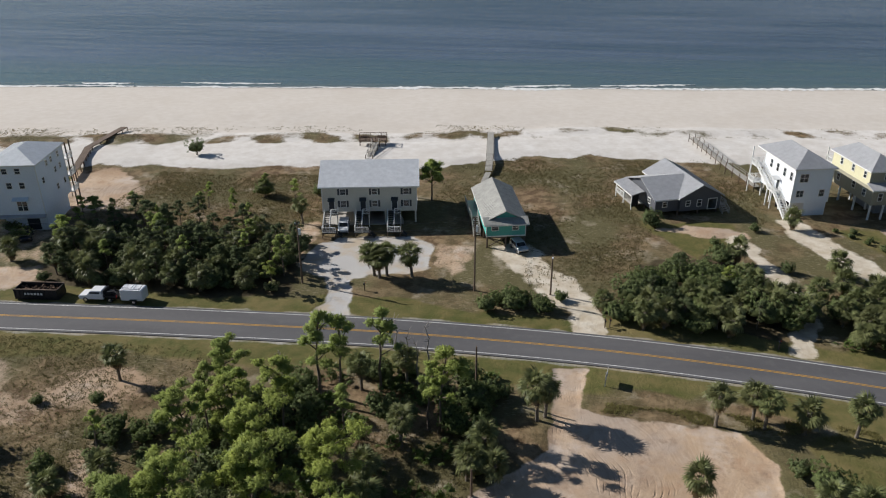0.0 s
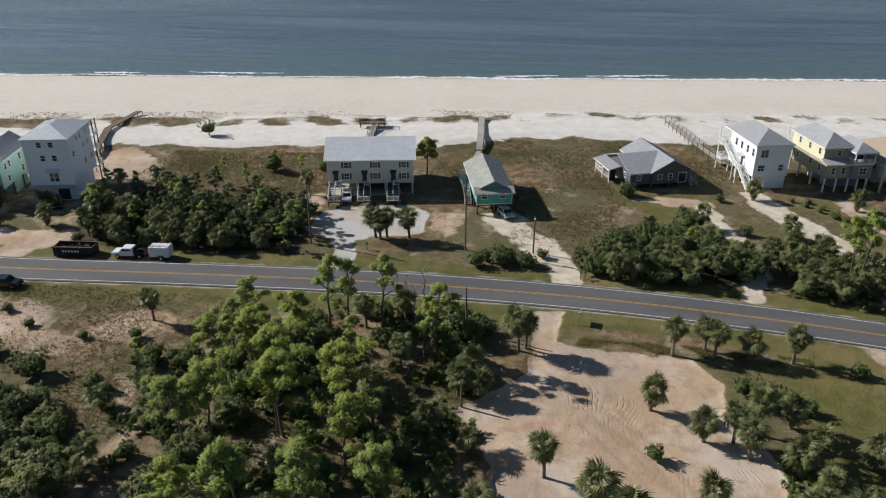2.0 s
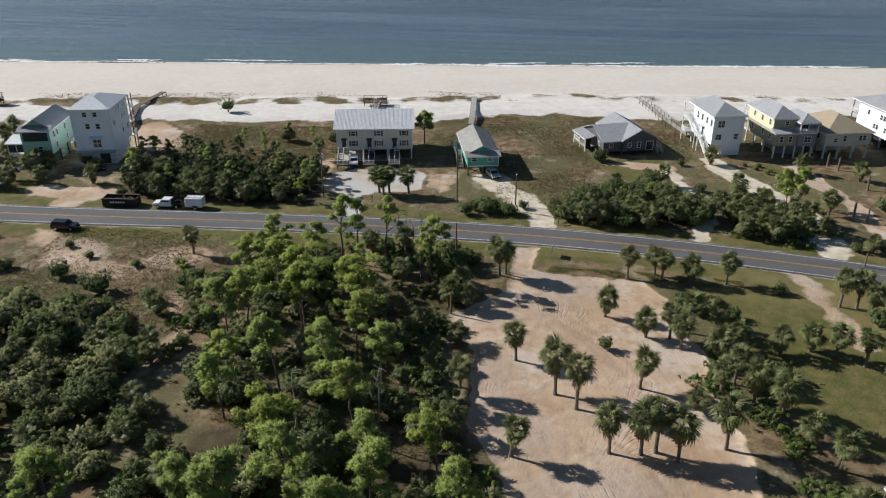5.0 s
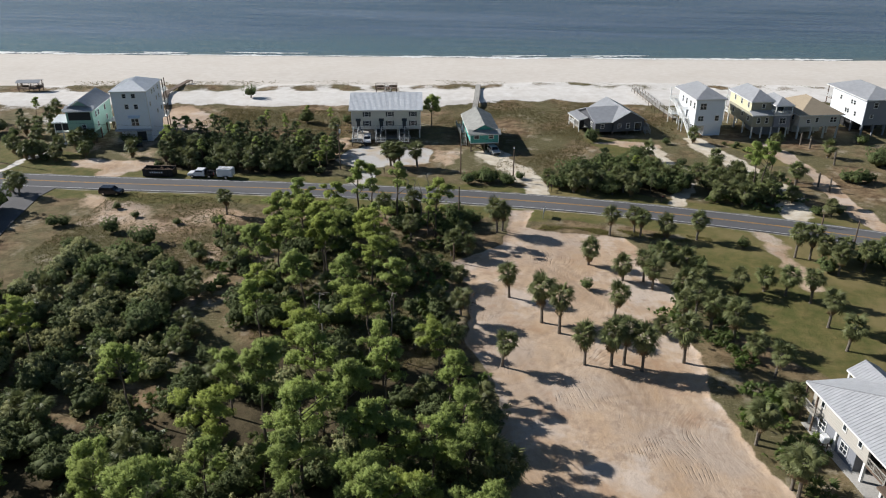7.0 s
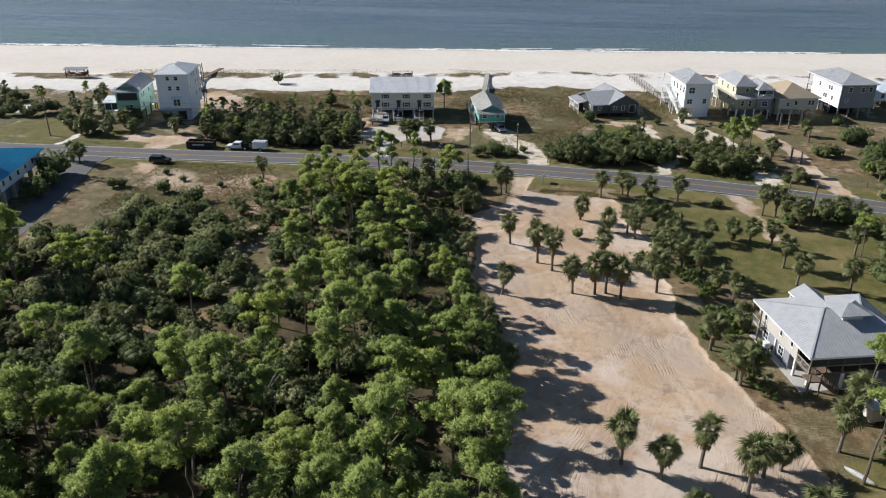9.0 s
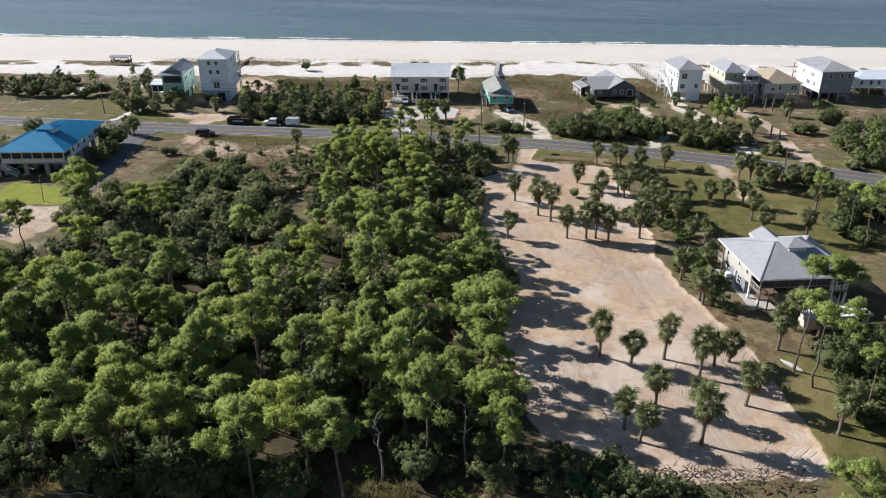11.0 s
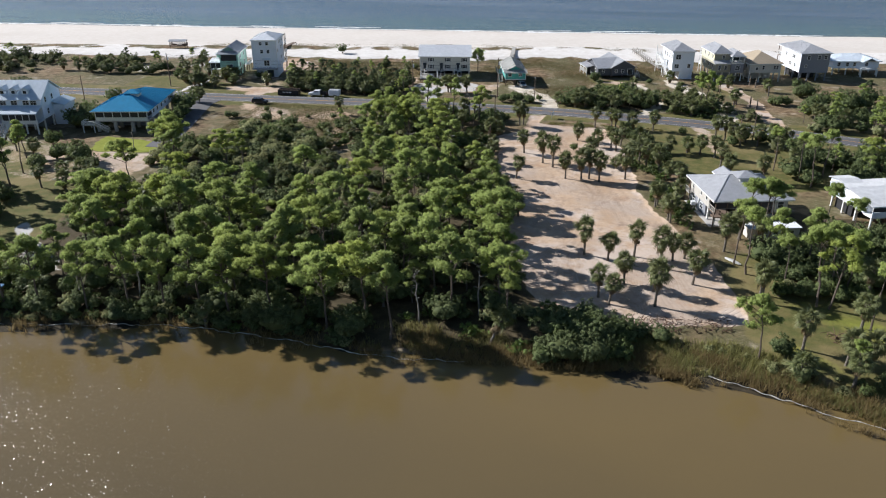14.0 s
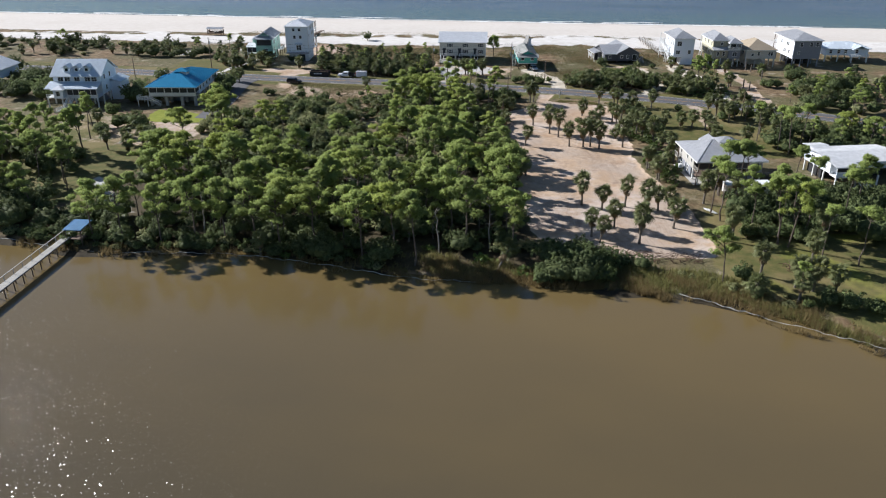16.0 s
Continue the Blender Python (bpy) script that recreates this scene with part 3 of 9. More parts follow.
def railing(parent, a, b, material, height=1.0, gap=0.16, name="railing", slope=True):
    """Top rail, bottom rail and balusters from a to b (at deck height)."""
    a, b = Vector(a), Vector(b)
    bm = bmesh.new()
    up = Vector((0, 0, 1))
    beam(bm, a + up * height, b + up * height, 0.1, 0.07)
    beam(bm, a + up * 0.12, b + up * 0.12, 0.06, 0.06)
    n = max(2, int((b - a).length / gap))
    for i in range(n + 1):
        p = a.lerp(b, i / n)
        w = 0.1 if i % 10 == 0 or i == n else 0.035
        beam(bm, p, p + up * (height - 0.03), w)
    return part(name, bm, material, parent)


def stair(parent, a, b, width, material, rail=None, name="stair"):
    """A flight of treads from a (low) to b (high), with stringers and handrails."""
    a, b = Vector(a), Vector(b)
    flat = Vector((b.x - a.x, b.y - a.y, 0))
    d = flat.normalized()
    side = Vector((-d.y, d.x, 0))
    n = max(3, int(abs(b.z - a.z) / 0.19))
    st = None
    for s in (-1, 1):
        bm = bmesh.new()
        o = side * s * width / 2
        beam(bm, a + o, b + o, 0.06, 0.26)
        st = part("stringer", bm, material, st) if st else part(name, bm, material, parent)
    st = st.parent
    tread = None
    for i in range(1, n):
        p = a.lerp(b, i / n)
        if tread is None:
            bm = bmesh.new()
            beam(bm, -side * width / 2, side * width / 2, 0.28, 0.05)
            tread = bpy.data.meshes.new("step")
            bm.to_mesh(tread)
            bm.free()
            tread.materials.append(material)
        data_part("step", tread, st, Matrix.Translation(p + Vector((0, 0, 0.12))))
    if rail:
        for s in (-1, 1):
            o = side * s * width / 2
            railing(st, a + o + Vector((0, 0, 0.15)), b + o + Vector((0, 0, 0.15)), rail, 0.9, 0.2, "handrail")
    return st

# ---------------------------------------------------------------- the setting: land, water, road


def smooth_line(pts):
    """y over x through the points, by cubic Hermite pieces."""
    xs, ys = np.array([p[0] for p in pts], float), np.array([p[1] for p in pts], float)
    slope = np.gradient(ys, xs)

    def at(x):
        x = np.clip(np.asarray(x, float), xs[0], xs[-1])
        i = np.clip(np.searchsorted(xs, x) - 1, 0, len(xs) - 2)
        h = xs[i + 1] - xs[i]
        t = (x - xs[i]) / h
        return (2 * t**3 - 3 * t**2 + 1) * ys[i] + (t**3 - 2 * t**2 + t) * h * slope[i] + (3 * t**2 - 2 * t**3) * ys[i + 1] + (t**3 - t**2) * h * slope[i + 1]

    return at


road_y = smooth_line([(-1500, -140), (-600, 25), (-300, 71), (-200, 81), (-130, 86), (-80, 88.4), (-50, 90.6), (-14, 92.1), (10, 91.5), (42, 88.0), (62, 84.4), (80, 79.8), (105, 71), (160, 45), (300, -40), (900, -450)])
lagoon_y = smooth_line([(-1500, -300), (-400, -75), (-150, -46), (-84, -46), (-66, -47.3), (-53, -45), (-40, -42.4), (-22, -42.3), (-3, -43.6), (9, -42), (26, -40.5), (40, -39.3), (47, -40.5), (57, -45), (68, -50), (100, -60), (300, -130), (900, -600)])
sea_y = smooth_line([(-1500, 47), (-300, 205.5), (0, 239.7), (300, 275), (900, 307)])
berm_s = smooth_line([(-1500, -30), (-300, 122), (-103, 149), (-89, 151.6), (-77, 151.2), (-59, 155), (-40, 157.3), (-24, 159.5), (-13, 165.5), (2, 169.5), (20, 170.6), (36, 169.5), (60, 174.5), (100, 181), (300, 205), (900, 250)])
berm_n = smooth_line([(-1500, -18), (-300, 134), (-114, 161.5), (-91, 166), (-65, 169.8), (-28, 175.5), (2, 184.0), (30, 187), (100, 193), (300, 217), (900, 262)])
SEA_Z, LAGOON_Z = -1.5, -0.8


def fade(v, lo, hi):
    t = np.clip((v - lo) / (hi - lo), 0, 1)
    return t * t * (3 - 2 * t)


def wobble(x, y, s, seed=0.0):
    """A cheap smooth noise, about -1 to 1."""
    x, y = x / s + seed, y / s - seed
    return (np.sin(x * 1.7 + 1.3 * np.sin(y * 1.1 + seed)) + np.sin(y * 1.9 + 1.7 * np.sin(x * 0.9)) + np.sin((x + y) * 1.3 + 2.1 * seed)) / 3


def height_at(x, y):
    x, y = np.asarray(x, float), np.asarray(y, float)
    z = 0.08 * wobble(x, y, 4) + 0.12 * wobble(x, y, 15, 2.0)
    flat = np.maximum(1 - fade(np.abs(y - road_y(x)), 4.2, 9.0), 0.92 * fade(y - sea_y(x), -42, -18))
    z = z * (1 - flat)
    # banks of the lagoon
    dl = y - lagoon_y(x)
    z = z - 0.8 * (1 - fade(dl, 0.0, 11.0)) - 1.6 * (1 - fade(dl, -14.0, 0.0))
    # sand berm, dune line and beach
    bs, bn = berm_s(x), berm_n(x)
    z = z + 0.9 * fade(y, bs - 3, bs + 3.5) * (1 - 0.55 * fade(y, bn - 2, bn + 2))
    z = z + 0.7 * np.exp(-(((y - bn - 5) / 3.5) ** 2)) * (0.6 + 0.6 * wobble(x, y, 9, 5.0))
    ds = sea_y(x) - y
    z = z - 1.9 * (1 - fade(ds, 0, 38)) - 2.0 * (1 - fade(ds, -30, 1))
    return z


def inside(x, y, poly):
    """Signed distance to a polygon, positive inside."""
    px, py = np.array([p[0] for p in poly], float), np.array([p[1] for p in poly], float)
    best, hit = np.full(x.shape, 1e9), np.zeros(x.shape, bool)
    for i in range(len(poly)):
        x0, y0, x1, y1 = px[i], py[i], px[(i + 1) % len(poly)], py[(i + 1) % len(poly)]
        dx, dy = x1 - x0, y1 - y0
        t = np.clip(((x - x0) * dx + (y - y0) * dy) / (dx * dx + dy * dy), 0, 1)
        best = np.minimum(best, np.hypot(x - x0 - t * dx, y - y0 - t * dy))
        cross = (y0 > y) != (y1 > y)
        with np.errstate(divide="ignore", invalid="ignore"):
            hit ^= cross & (x < (x1 - x0) * (y - y0) / (y1 - y0 if y1 != y0 else 1e-9) + x0)
    return np.where(hit, best, -best)


def along(x, y, line, width):
    """Positive within a lane of that half width round a line."""
    best = np.full(x.shape, 1e9)
    for (x0, y0), (x1, y1) in zip(line, line[1:]):
        dx, dy = x1 - x0, y1 - y0
        t = np.clip(((x - x0) * dx + (y - y0) * dy) / (dx * dx + dy * dy), 0, 1)
        best = np.minimum(best, np.hypot(x - x0 - t * dx, y - y0 - t * dy))
    return width - best


LOT = [(1.5, 87), (5.5, 87), (4.8, 78.5), (7.5, 77.8), (22.5, 77), (25.5, 72), (25, 66), (29.5, 57.5), (28.5, 50), (30.8, 40), (30.8, 30), (34.8, 17), (39.4, 7.5), (42.6, -1.5), (44.8, -11), (47, -21), (46.5, -24.5), (28, -29), (14, -23), (8.5, -8), (5.5, 12), (3.8, 28), (-1.2, 38), (-2.2, 52), (-7.5, 62), (-3, 66), (1.3, 71)]
FOREST = [(-38, 62), (-3, 60), (-2, 38), (4, 24), (7, 0), (14, -25), (27, -31), (24, -39), (-60, -43), (-78, -43), (-80, 5), (-72, 40), (-52, 52)]


def build_ground():
    xs = np.unique(np.concatenate([np.linspace(-1500, -330, 14), np.arange(-330, -140, 4.0), np.arange(-140, -8, 0.8), np.arange(-8, 48, 0.4), np.arange(48, 90, 0.8), np.arange(90, 150, 2.5), np.linspace(150, 900, 22)]))
    ys = np.unique(np.concatenate([np.linspace(-620, -120, 9), np.arange(-120, -60, 4.0), np.arange(-60, -30, 0.8), np.arange(-30, 90, 0.4), np.arange(90, 125, 0.8), np.arange(125, 250, 1.6), np.arange(250, 330, 6.0)]))
    X, Y = np.meshgrid(xs, ys)
    Z = height_at(X, Y)
    X0, Y0 = X, Y
    X = X0 + 0.8 * wobble(X0, Y0, 2.6, 1.0) + 0.5 * wobble(X0, Y0, 1.1, 7.0)
    Y = Y0 + 0.8 * wobble(X0, Y0, 2.9, 3.0) + 0.5 * wobble(X0, Y0, 1.2, 9.0)
    L = along
    lot = inside(0.6 * X0 + 0.4 * X, 0.6 * Y0 + 0.4 * Y, LOT) + 0.25 * wobble(X0, Y0, 0.9, 6.0)
    # ruts of the machines that cleared the lot
    rng = np.random.default_rng(8)
    ruts = np.zeros_like(X)
    for k in range(22):
        t = np.linspace(0, 1, 9)
        a, b = rng.uniform(0, 1, 2), rng.uniform(0, 1, 2)
        y0, y1 = 84 - 108 * min(a[0], 0.75), 84 - 108 * min(1.0, a[0] * 0.7 + rng.uniform(0.15, 0.55))
        x0, x1 = 4 + 28 * a[1] * (84 - y0) / 60, 4 + 30 * b[1] * (84 - y1) / 70
        bend = rng.normal() * 4
        line = [(x0 + (x1 - x0) * s + bend * math.sin(3.1 * s), y0 + (y1 - y0) * s) for s in t]
        d = np.abs(L(X0, Y0, line, 0))
        ruts = np.maximum(ruts, rng.uniform(0.35, 1.0) * np.exp(-((d - 0.95) ** 2) / 0.06))
    ruts = ruts * fade(lot, 0.3, 1.5) * np.clip(0.65 + 0.8 * wobble(X0, Y0, 7, 3.0), 0, 1)
    clod = wobble(X0, Y0, 0.55, 4.0) * wobble(X0, Y0, 0.9, 2.0)
    Z = Z - 0.06 * ruts - 0.15 * fade(lot, -0.4, 0.8) + 0.07 * clod * fade(lot, 0, 1) * (0.4 + np.clip(wobble(X0, Y0, 8, 1.0), 0, 1))
    # pushed-up ridge along the house side of the lot
    Z = Z + 0.06 * np.exp(-((lot / 0.5) ** 2)) * fade(X0, 24, 32) * fade(Y0, 60, 40)
    # low cut bank on the wood's side of the lot
    Z = Z + 0.65 * fade(lot, 0.5, -0.3) * fade(lot, -7.0, -1.0) * fade(X0, 4.0, 0.0) * fade(Y0, 34, 39) * fade(Y0, 58, 52)
    sand = fade(lot, -0.8, 0.8)
    sand = np.maximum(sand, fade(L(X, Y, [(60, 137), (62, 130.6), (66.3, 118), (66.8, 106), (69.3, 92), (70.5, 86)], 2.1), -1, 1))
    sand = np.maximum(sand, 0.72 * fade(inside(X, Y, [(-86, 82), (-52, 79), (-43, 76), (-46, 70), (-56, 66), (-66, 63), (-86, 67)]), -3, 3) * (0.7 + 0.5 * wobble(X, Y, 5, 1.0)))
    sand = np.maximum(sand, 0.58 * fade(L(X, Y, [(-49, 62), (-44, 52), (-45.5, 44), (-43, 35), (-41, 27)], 2.0), -2, 2))
    sand = np.maximum(sand, fade(L(X, Y, [(-97, 100), (-90, 99), (-84, 101), (-88, 94)], 3.2), -2, 2) * 0.9)
    sand = np.maximum(sand, 0.62 * fade(inside(X, Y, [(-101, 20), (-92, 14), (-83, 12), (-81, 24), (-83, 31.5), (-103, 30.5)]), -1.5, 1.5))
    sand = np.maximum(sand, 0.5 * fade(inside(X, Y, [(-126, 37), (-104, 30), (-84, 31), (-84, 14), (-100, 6), (-126, 18)]), -2, 2) * (0.9 + 0.4 * wobble(X, Y, 4.0, 2.0)))
    edge = berm_s(X) + 0.7 * wobble(X0, Y0, 4, 2.0)
    white = fade(Y, edge - 1.5, edge + 1.5)
    beach = fade(Y, berm_n(X) + 5, berm_n(X) + 12)
    drive = np.zeros_like(X)
    bd = Y - berm_n(X)
    dunes = np.exp(-(((bd - 4.5) / (4.8 + np.clip(-X, 0, 120) * 0.02)) ** 2)) * (0.62 + 0.2 * np.clip(-X / 40, -1.2, 2.0) + 0.75 * wobble(X, Y, 9, 4.0) + 0.6 * wobble(X, Y, 3.1, 1.0))
    dunes = np.maximum(dunes, 0.8 * np.exp(-(((bd - 0.6) / 0.7) ** 2)) * (0.5 + 0.8 * wobble(X, Y, 12, 6.0)))
    dunes = np.maximum(dunes, 0.55 * np.exp(-(((bd - 9) / 3.0) ** 2)) * (wobble(X, Y, 6, 8.0) > 0.35))
    white = np.clip(white - np.clip(dunes, 0, 1) * 0.72, 0, 1)
    for line, w in (([(6.3, 96), (5.6, 101), (4.0, 106)], 2.2), ([(4.0, 105), (1.0, 110), (-3.5, 115.5), (-6.0, 121)], 3.3), ([(56, 92), (57, 103), (52, 119), (46, 130), (43.5, 138)], 2.9), ([(33.6, 95), (36.6, 102), (38, 109), (35.3, 120), (32.5, 130)], 1.6)):
        drive = np.maximum(drive, 0.93 * fade(L(X, Y, line, w), -1.3, 1.1))
    sand = np.maximum(sand, 0.95 * fade(inside(X, Y, [(-107, 136), (-105, 147), (-94, 149.5), (-86, 143), (-81, 135), (-82, 127), (-92, 125), (-97, 131)]), -2, 2) * (0.85 + 0.3 * wobble(X, Y, 2.2, 1.0)))
    sand = np.maximum(sand, 0.58 * fade(inside(X, Y, [(-19.5, 122), (-12.5, 121), (-13, 112.5), (-15.5, 110.2), (-18.5, 112.5)]), -1.2, 1.2))
    sand = np.maximum(sand, 0.6 * fade(inside(X, Y, [(-46, 128), (-41, 128), (-40, 112), (-45, 112)]), -1.5, 1.5))
    sand = np.maximum(sand, 0.85 * fade(inside(X, Y, [(18, 133), (24, 131), (35, 130.5), (34, 134), (24, 136)]), -1, 1))
    sand = np.maximum(sand, 0.52 * fade(inside(X, Y, [(-108, 109), (-92, 106), (-86, 100), (-82, 106), (-88, 120), (-104, 121)]), -2, 2) * (0.85 + 0.35 * wobble(X, Y, 3.0, 5.0)))
    white = np.maximum(white, 0.62 * fade(inside(X, Y, [(-150, 110), (-104, 138), (-106, 150), (-150, 145)]), -5, 5) * (0.6 + 0.6 * wobble(X, Y, 7, 3.0)))
    white = np.maximum(white, fade(L(X, Y, [(-113, 92), (-111, 108), (-109, 128), (-112, 150)], 1.0), -0.8, 0.8) * 0.8)
    gravel = np.maximum(fade(inside(X, Y, [(-41, 110), (-40, 118), (-37, 121.5), (-24, 124), (-19.3, 121), (-19.5, 112), (-21.5, 109.5), (-27, 109.2), (-31, 106.5), (-36, 107)]), -1, 1), fade(L(X, Y, [(-31, 95), (-31.2, 100), (-33, 108)], 2.3), -0.7, 0.7))
    gravel = np.maximum(gravel, 0.5 * fade(4.5 - np.abs(Y0 - road_y(X0)) + 0.3 * wobble(X0, Y0, 2.0), -0.5, 0.4))
    sand = np.maximum(sand, 0.6 * fade(L(X, Y, [(47, 86), (49.0, 78), (49.6, 70), (51, 62)], 1.9), -1.2, 1.0))
    gravel = np.maximum(gravel, fade(inside(X, Y, [(-86, -13), (-82, -18), (-72, -24), (-66, -30), (-74, -33), (-78, -24), (-86, -17)]), -1, 1))
    green = fade(9.0 - np.abs(Y - road_y(X)) + 2 * wobble(X, Y, 11), -2, 2)
    for poly in ([(30, 76), (44, 84), (80, 74), (78, 40), (52, 33), (42, 40), (34, 52)], [(46, 0), (45, -20), (47, -32), (70, -46), (90, -40), (90, 5), (62, 6)], [(16, 136), (24, 122), (34, 128), (32, 138)], [(50, 137), (58, 122), (68, 120), (62, 138)], [(-135, 96), (-100, 96), (-98, 106), (-135, 112)], [(-130, -30), (-78, -28), (-84, 22), (-96, 34), (-130, 32)]):
        green = np.maximum(green, fade(inside(X, Y, poly), -2, 2))
    lawn = np.maximum(fade(inside(X, Y, [(-104, 30.5), (-86, 32), (-88, 41), (-106, 42)]), -1, 1), 0.35 * fade(inside(X, Y, [(45, 68), (56, 74), (76, 68), (74, 54), (60, 48), (50, 56)]), -3, 4))
    lawn = np.maximum(lawn, 0.5 * fade(inside(X, Y, [(49, -33), (58, -40), (72, -46), (84, -32), (80, -6), (62, -6), (50, -18)]), -2, 3) * (0.75 + 0.4 * wobble(X, Y, 5, 2.0)))
    litter = fade(inside(X, Y, FOREST), -3, 3)
    litter = litter * (1 - 0.85 * fade(inside(X, Y, [(-30, 34), (-34, 60), (-26, 72), (-5, 72), (-1, 56), (0, 34), (-10, 28)]), -4, 4))
    litter = litter * (1 - 0.8 * fade(inside(X, Y, [(-36, 64), (-30, 36), (-36, 12), (-52, 10), (-70, 24), (-74, 42), (-54, 54)]), -4, 4))
    for poly in ([(-80, 97), (-38, 99), (-42, 119), (-86, 121)], [(8, 99), (31, 97), (37, 110), (28, 124), (14, 118)], [(62, 6), (48, 14), (60, 24), (90, 20), (90, 0)]):
        litter = np.maximum(litter, fade(inside(X, Y, poly), -2, 2))
    wet = fade(lagoon_y(X) - Y, -3.5, 0.5)
    wet = np.maximum(wet, 0.34 * fade(Y - sea_y(X) + 1.5 * wobble(X, Y, 12, 2.0), -7, -1.5))
    nx, ny = len(xs), len(ys)
    idx = np.arange(nx * ny).reshape(ny, nx)
    faces = np.stack([idx[:-1, :-1], idx[:-1, 1:], idx[1:, 1:], idx[1:, :-1]], -1).reshape(-1, 4)
    me = bpy.data.meshes.new("ground")
    me.from_pydata(np.stack([X0, Y0, Z], -1).reshape(-1, 3).tolist(), [], faces.tolist())
    for key, val in (("sand", sand), ("white", white), ("gravel", gravel), ("green", green), ("lawn", lawn), ("litter", litter), ("wet", wet), ("beach", beach), ("drive", drive), ("track", ruts)):
        a = me.attributes.new(key, "FLOAT", "POINT")
        a.data.foreach_set("value", np.clip(val, 0, 1).astype(np.float32).ravel())
    me.polygons.foreach_set("use_smooth", [True] * len(me.polygons))
    me.materials.append(M["ground"])
    return tagged(new("ground", me), "dry coastal ground of scrub grass, sand and leaf litter", "ground", kind="structure")


build_ground()


def water_sheet(name, x0, x1, y0, y1, z, step, material, label):
    bm = bmesh.new()
    bmesh.ops.create_grid(bm, x_segments=step, y_segments=step, size=0.5)
    for v in bm.verts:
        v.co = (x0 + (v.co.x + 0.5) * (x1 - x0), y0 + (v.co.y + 0.5) * (y1 - y0), z)
    return tagged(mesh_object(name, bm, material), label, "water", kind="structure")


water_sheet("sea_water", -2600, 2600, 150, 4800, SEA_Z, 6, M["sea"], "calm grey-green sea with small waves along the beach")
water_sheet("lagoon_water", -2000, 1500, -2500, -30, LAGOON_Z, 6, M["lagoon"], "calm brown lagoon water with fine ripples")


def ribbon(bm, xs, y_of, off0, off1, lift, follow=True):
    """A strip along a line y_of(x), between two offsets across it."""
    ys = y_of(xs)
    dx, dy = np.gradient(xs), np.gradient(ys)
    ln = np.hypot(dx, dy)
    nx, ny = -dy / ln, dx / ln
    rows = []
    for off in (off0, off1):
        px, py = xs + nx * off, ys + ny * off
        pz = np.full_like(px, lift)
        rows.append([bm.verts.new((a, b, c)) for a, b, c in zip(px, py, pz)])
    for i in range(len(xs) - 1):
        bm.faces.new((rows[0][i], rows[0][i + 1], rows[1][i + 1], rows[1][i]))


def build_road():
    xs = np.concatenate([np.linspace(-1200, -250, 40), np.arange(-246, 150, 3.0), np.linspace(155, 800, 60)])
    bm = bmesh.new()
    ribbon(bm, xs, road_y, -3.85, 3.85, 0.05)
    edge = list(bm.edges)
    r = bmesh.ops.extrude_face_region(bm, geom=list(bm.faces))
    for v in (g for g in r["geom"] if isinstance(g, bmesh.types.BMVert)):
        v.co.z += 0.05
    bmesh.ops.recalc_face_normals(bm, faces=list(bm.faces))
    tagged(mesh_object("road", bm, M["asphalt"]), "two-lane grey asphalt coast road with painted lines", "road", kind="structure")
    for name, offs, mat, label in (("edge_line", ((3.28, 3.42),), "line_white", "solid white edge line on the road"), ("edge_line", ((-3.42, -3.28),), "line_white", "solid white edge line on the road"), ("centre_line", ((-0.19, -0.07), (0.07, 0.19)), "line_yellow", "double yellow centre line on the road")):
        bm = bmesh.new()
        for a, b in offs:
            ribbon(bm, xs, road_y, a, b, 0.106)
        tagged(mesh_object(name, bm, M[mat]), label, "road marking", kind="structure")
    # side street beside the blue-roofed house
    bm = bmesh.new()
    pts = [(-102, 84.2, 8.0), (-99, 79, 4.5), (-95, 68, 3.2), (-91.5, 56, 3.0), (-89, 44, 3.0), (-88, 36, 2.8)]
    rows = [[bm.verts.new((x - w, y, 0.045)) for x, y, w in pts], [bm.verts.new((x + w, y, 0.045)) for x, y, w in pts]]
    for i in range(len(pts) - 1):
        bm.faces.new((rows[0][i], rows[0][i + 1], rows[1][i + 1], rows[1][i]))
    r = bmesh.ops.extrude_face_region(bm, geom=list(bm.faces))
    for v in (g for g in r["geom"] if isinstance(g, bmesh.types.BMVert)):
        v.co.z += 0.05
    bmesh.ops.recalc_face_normals(bm, faces=list(bm.faces))
    tagged(mesh_object("side_street", bm, M["asphalt"]), "short grey asphalt side street off the coast road", "road", kind="structure")


build_road()


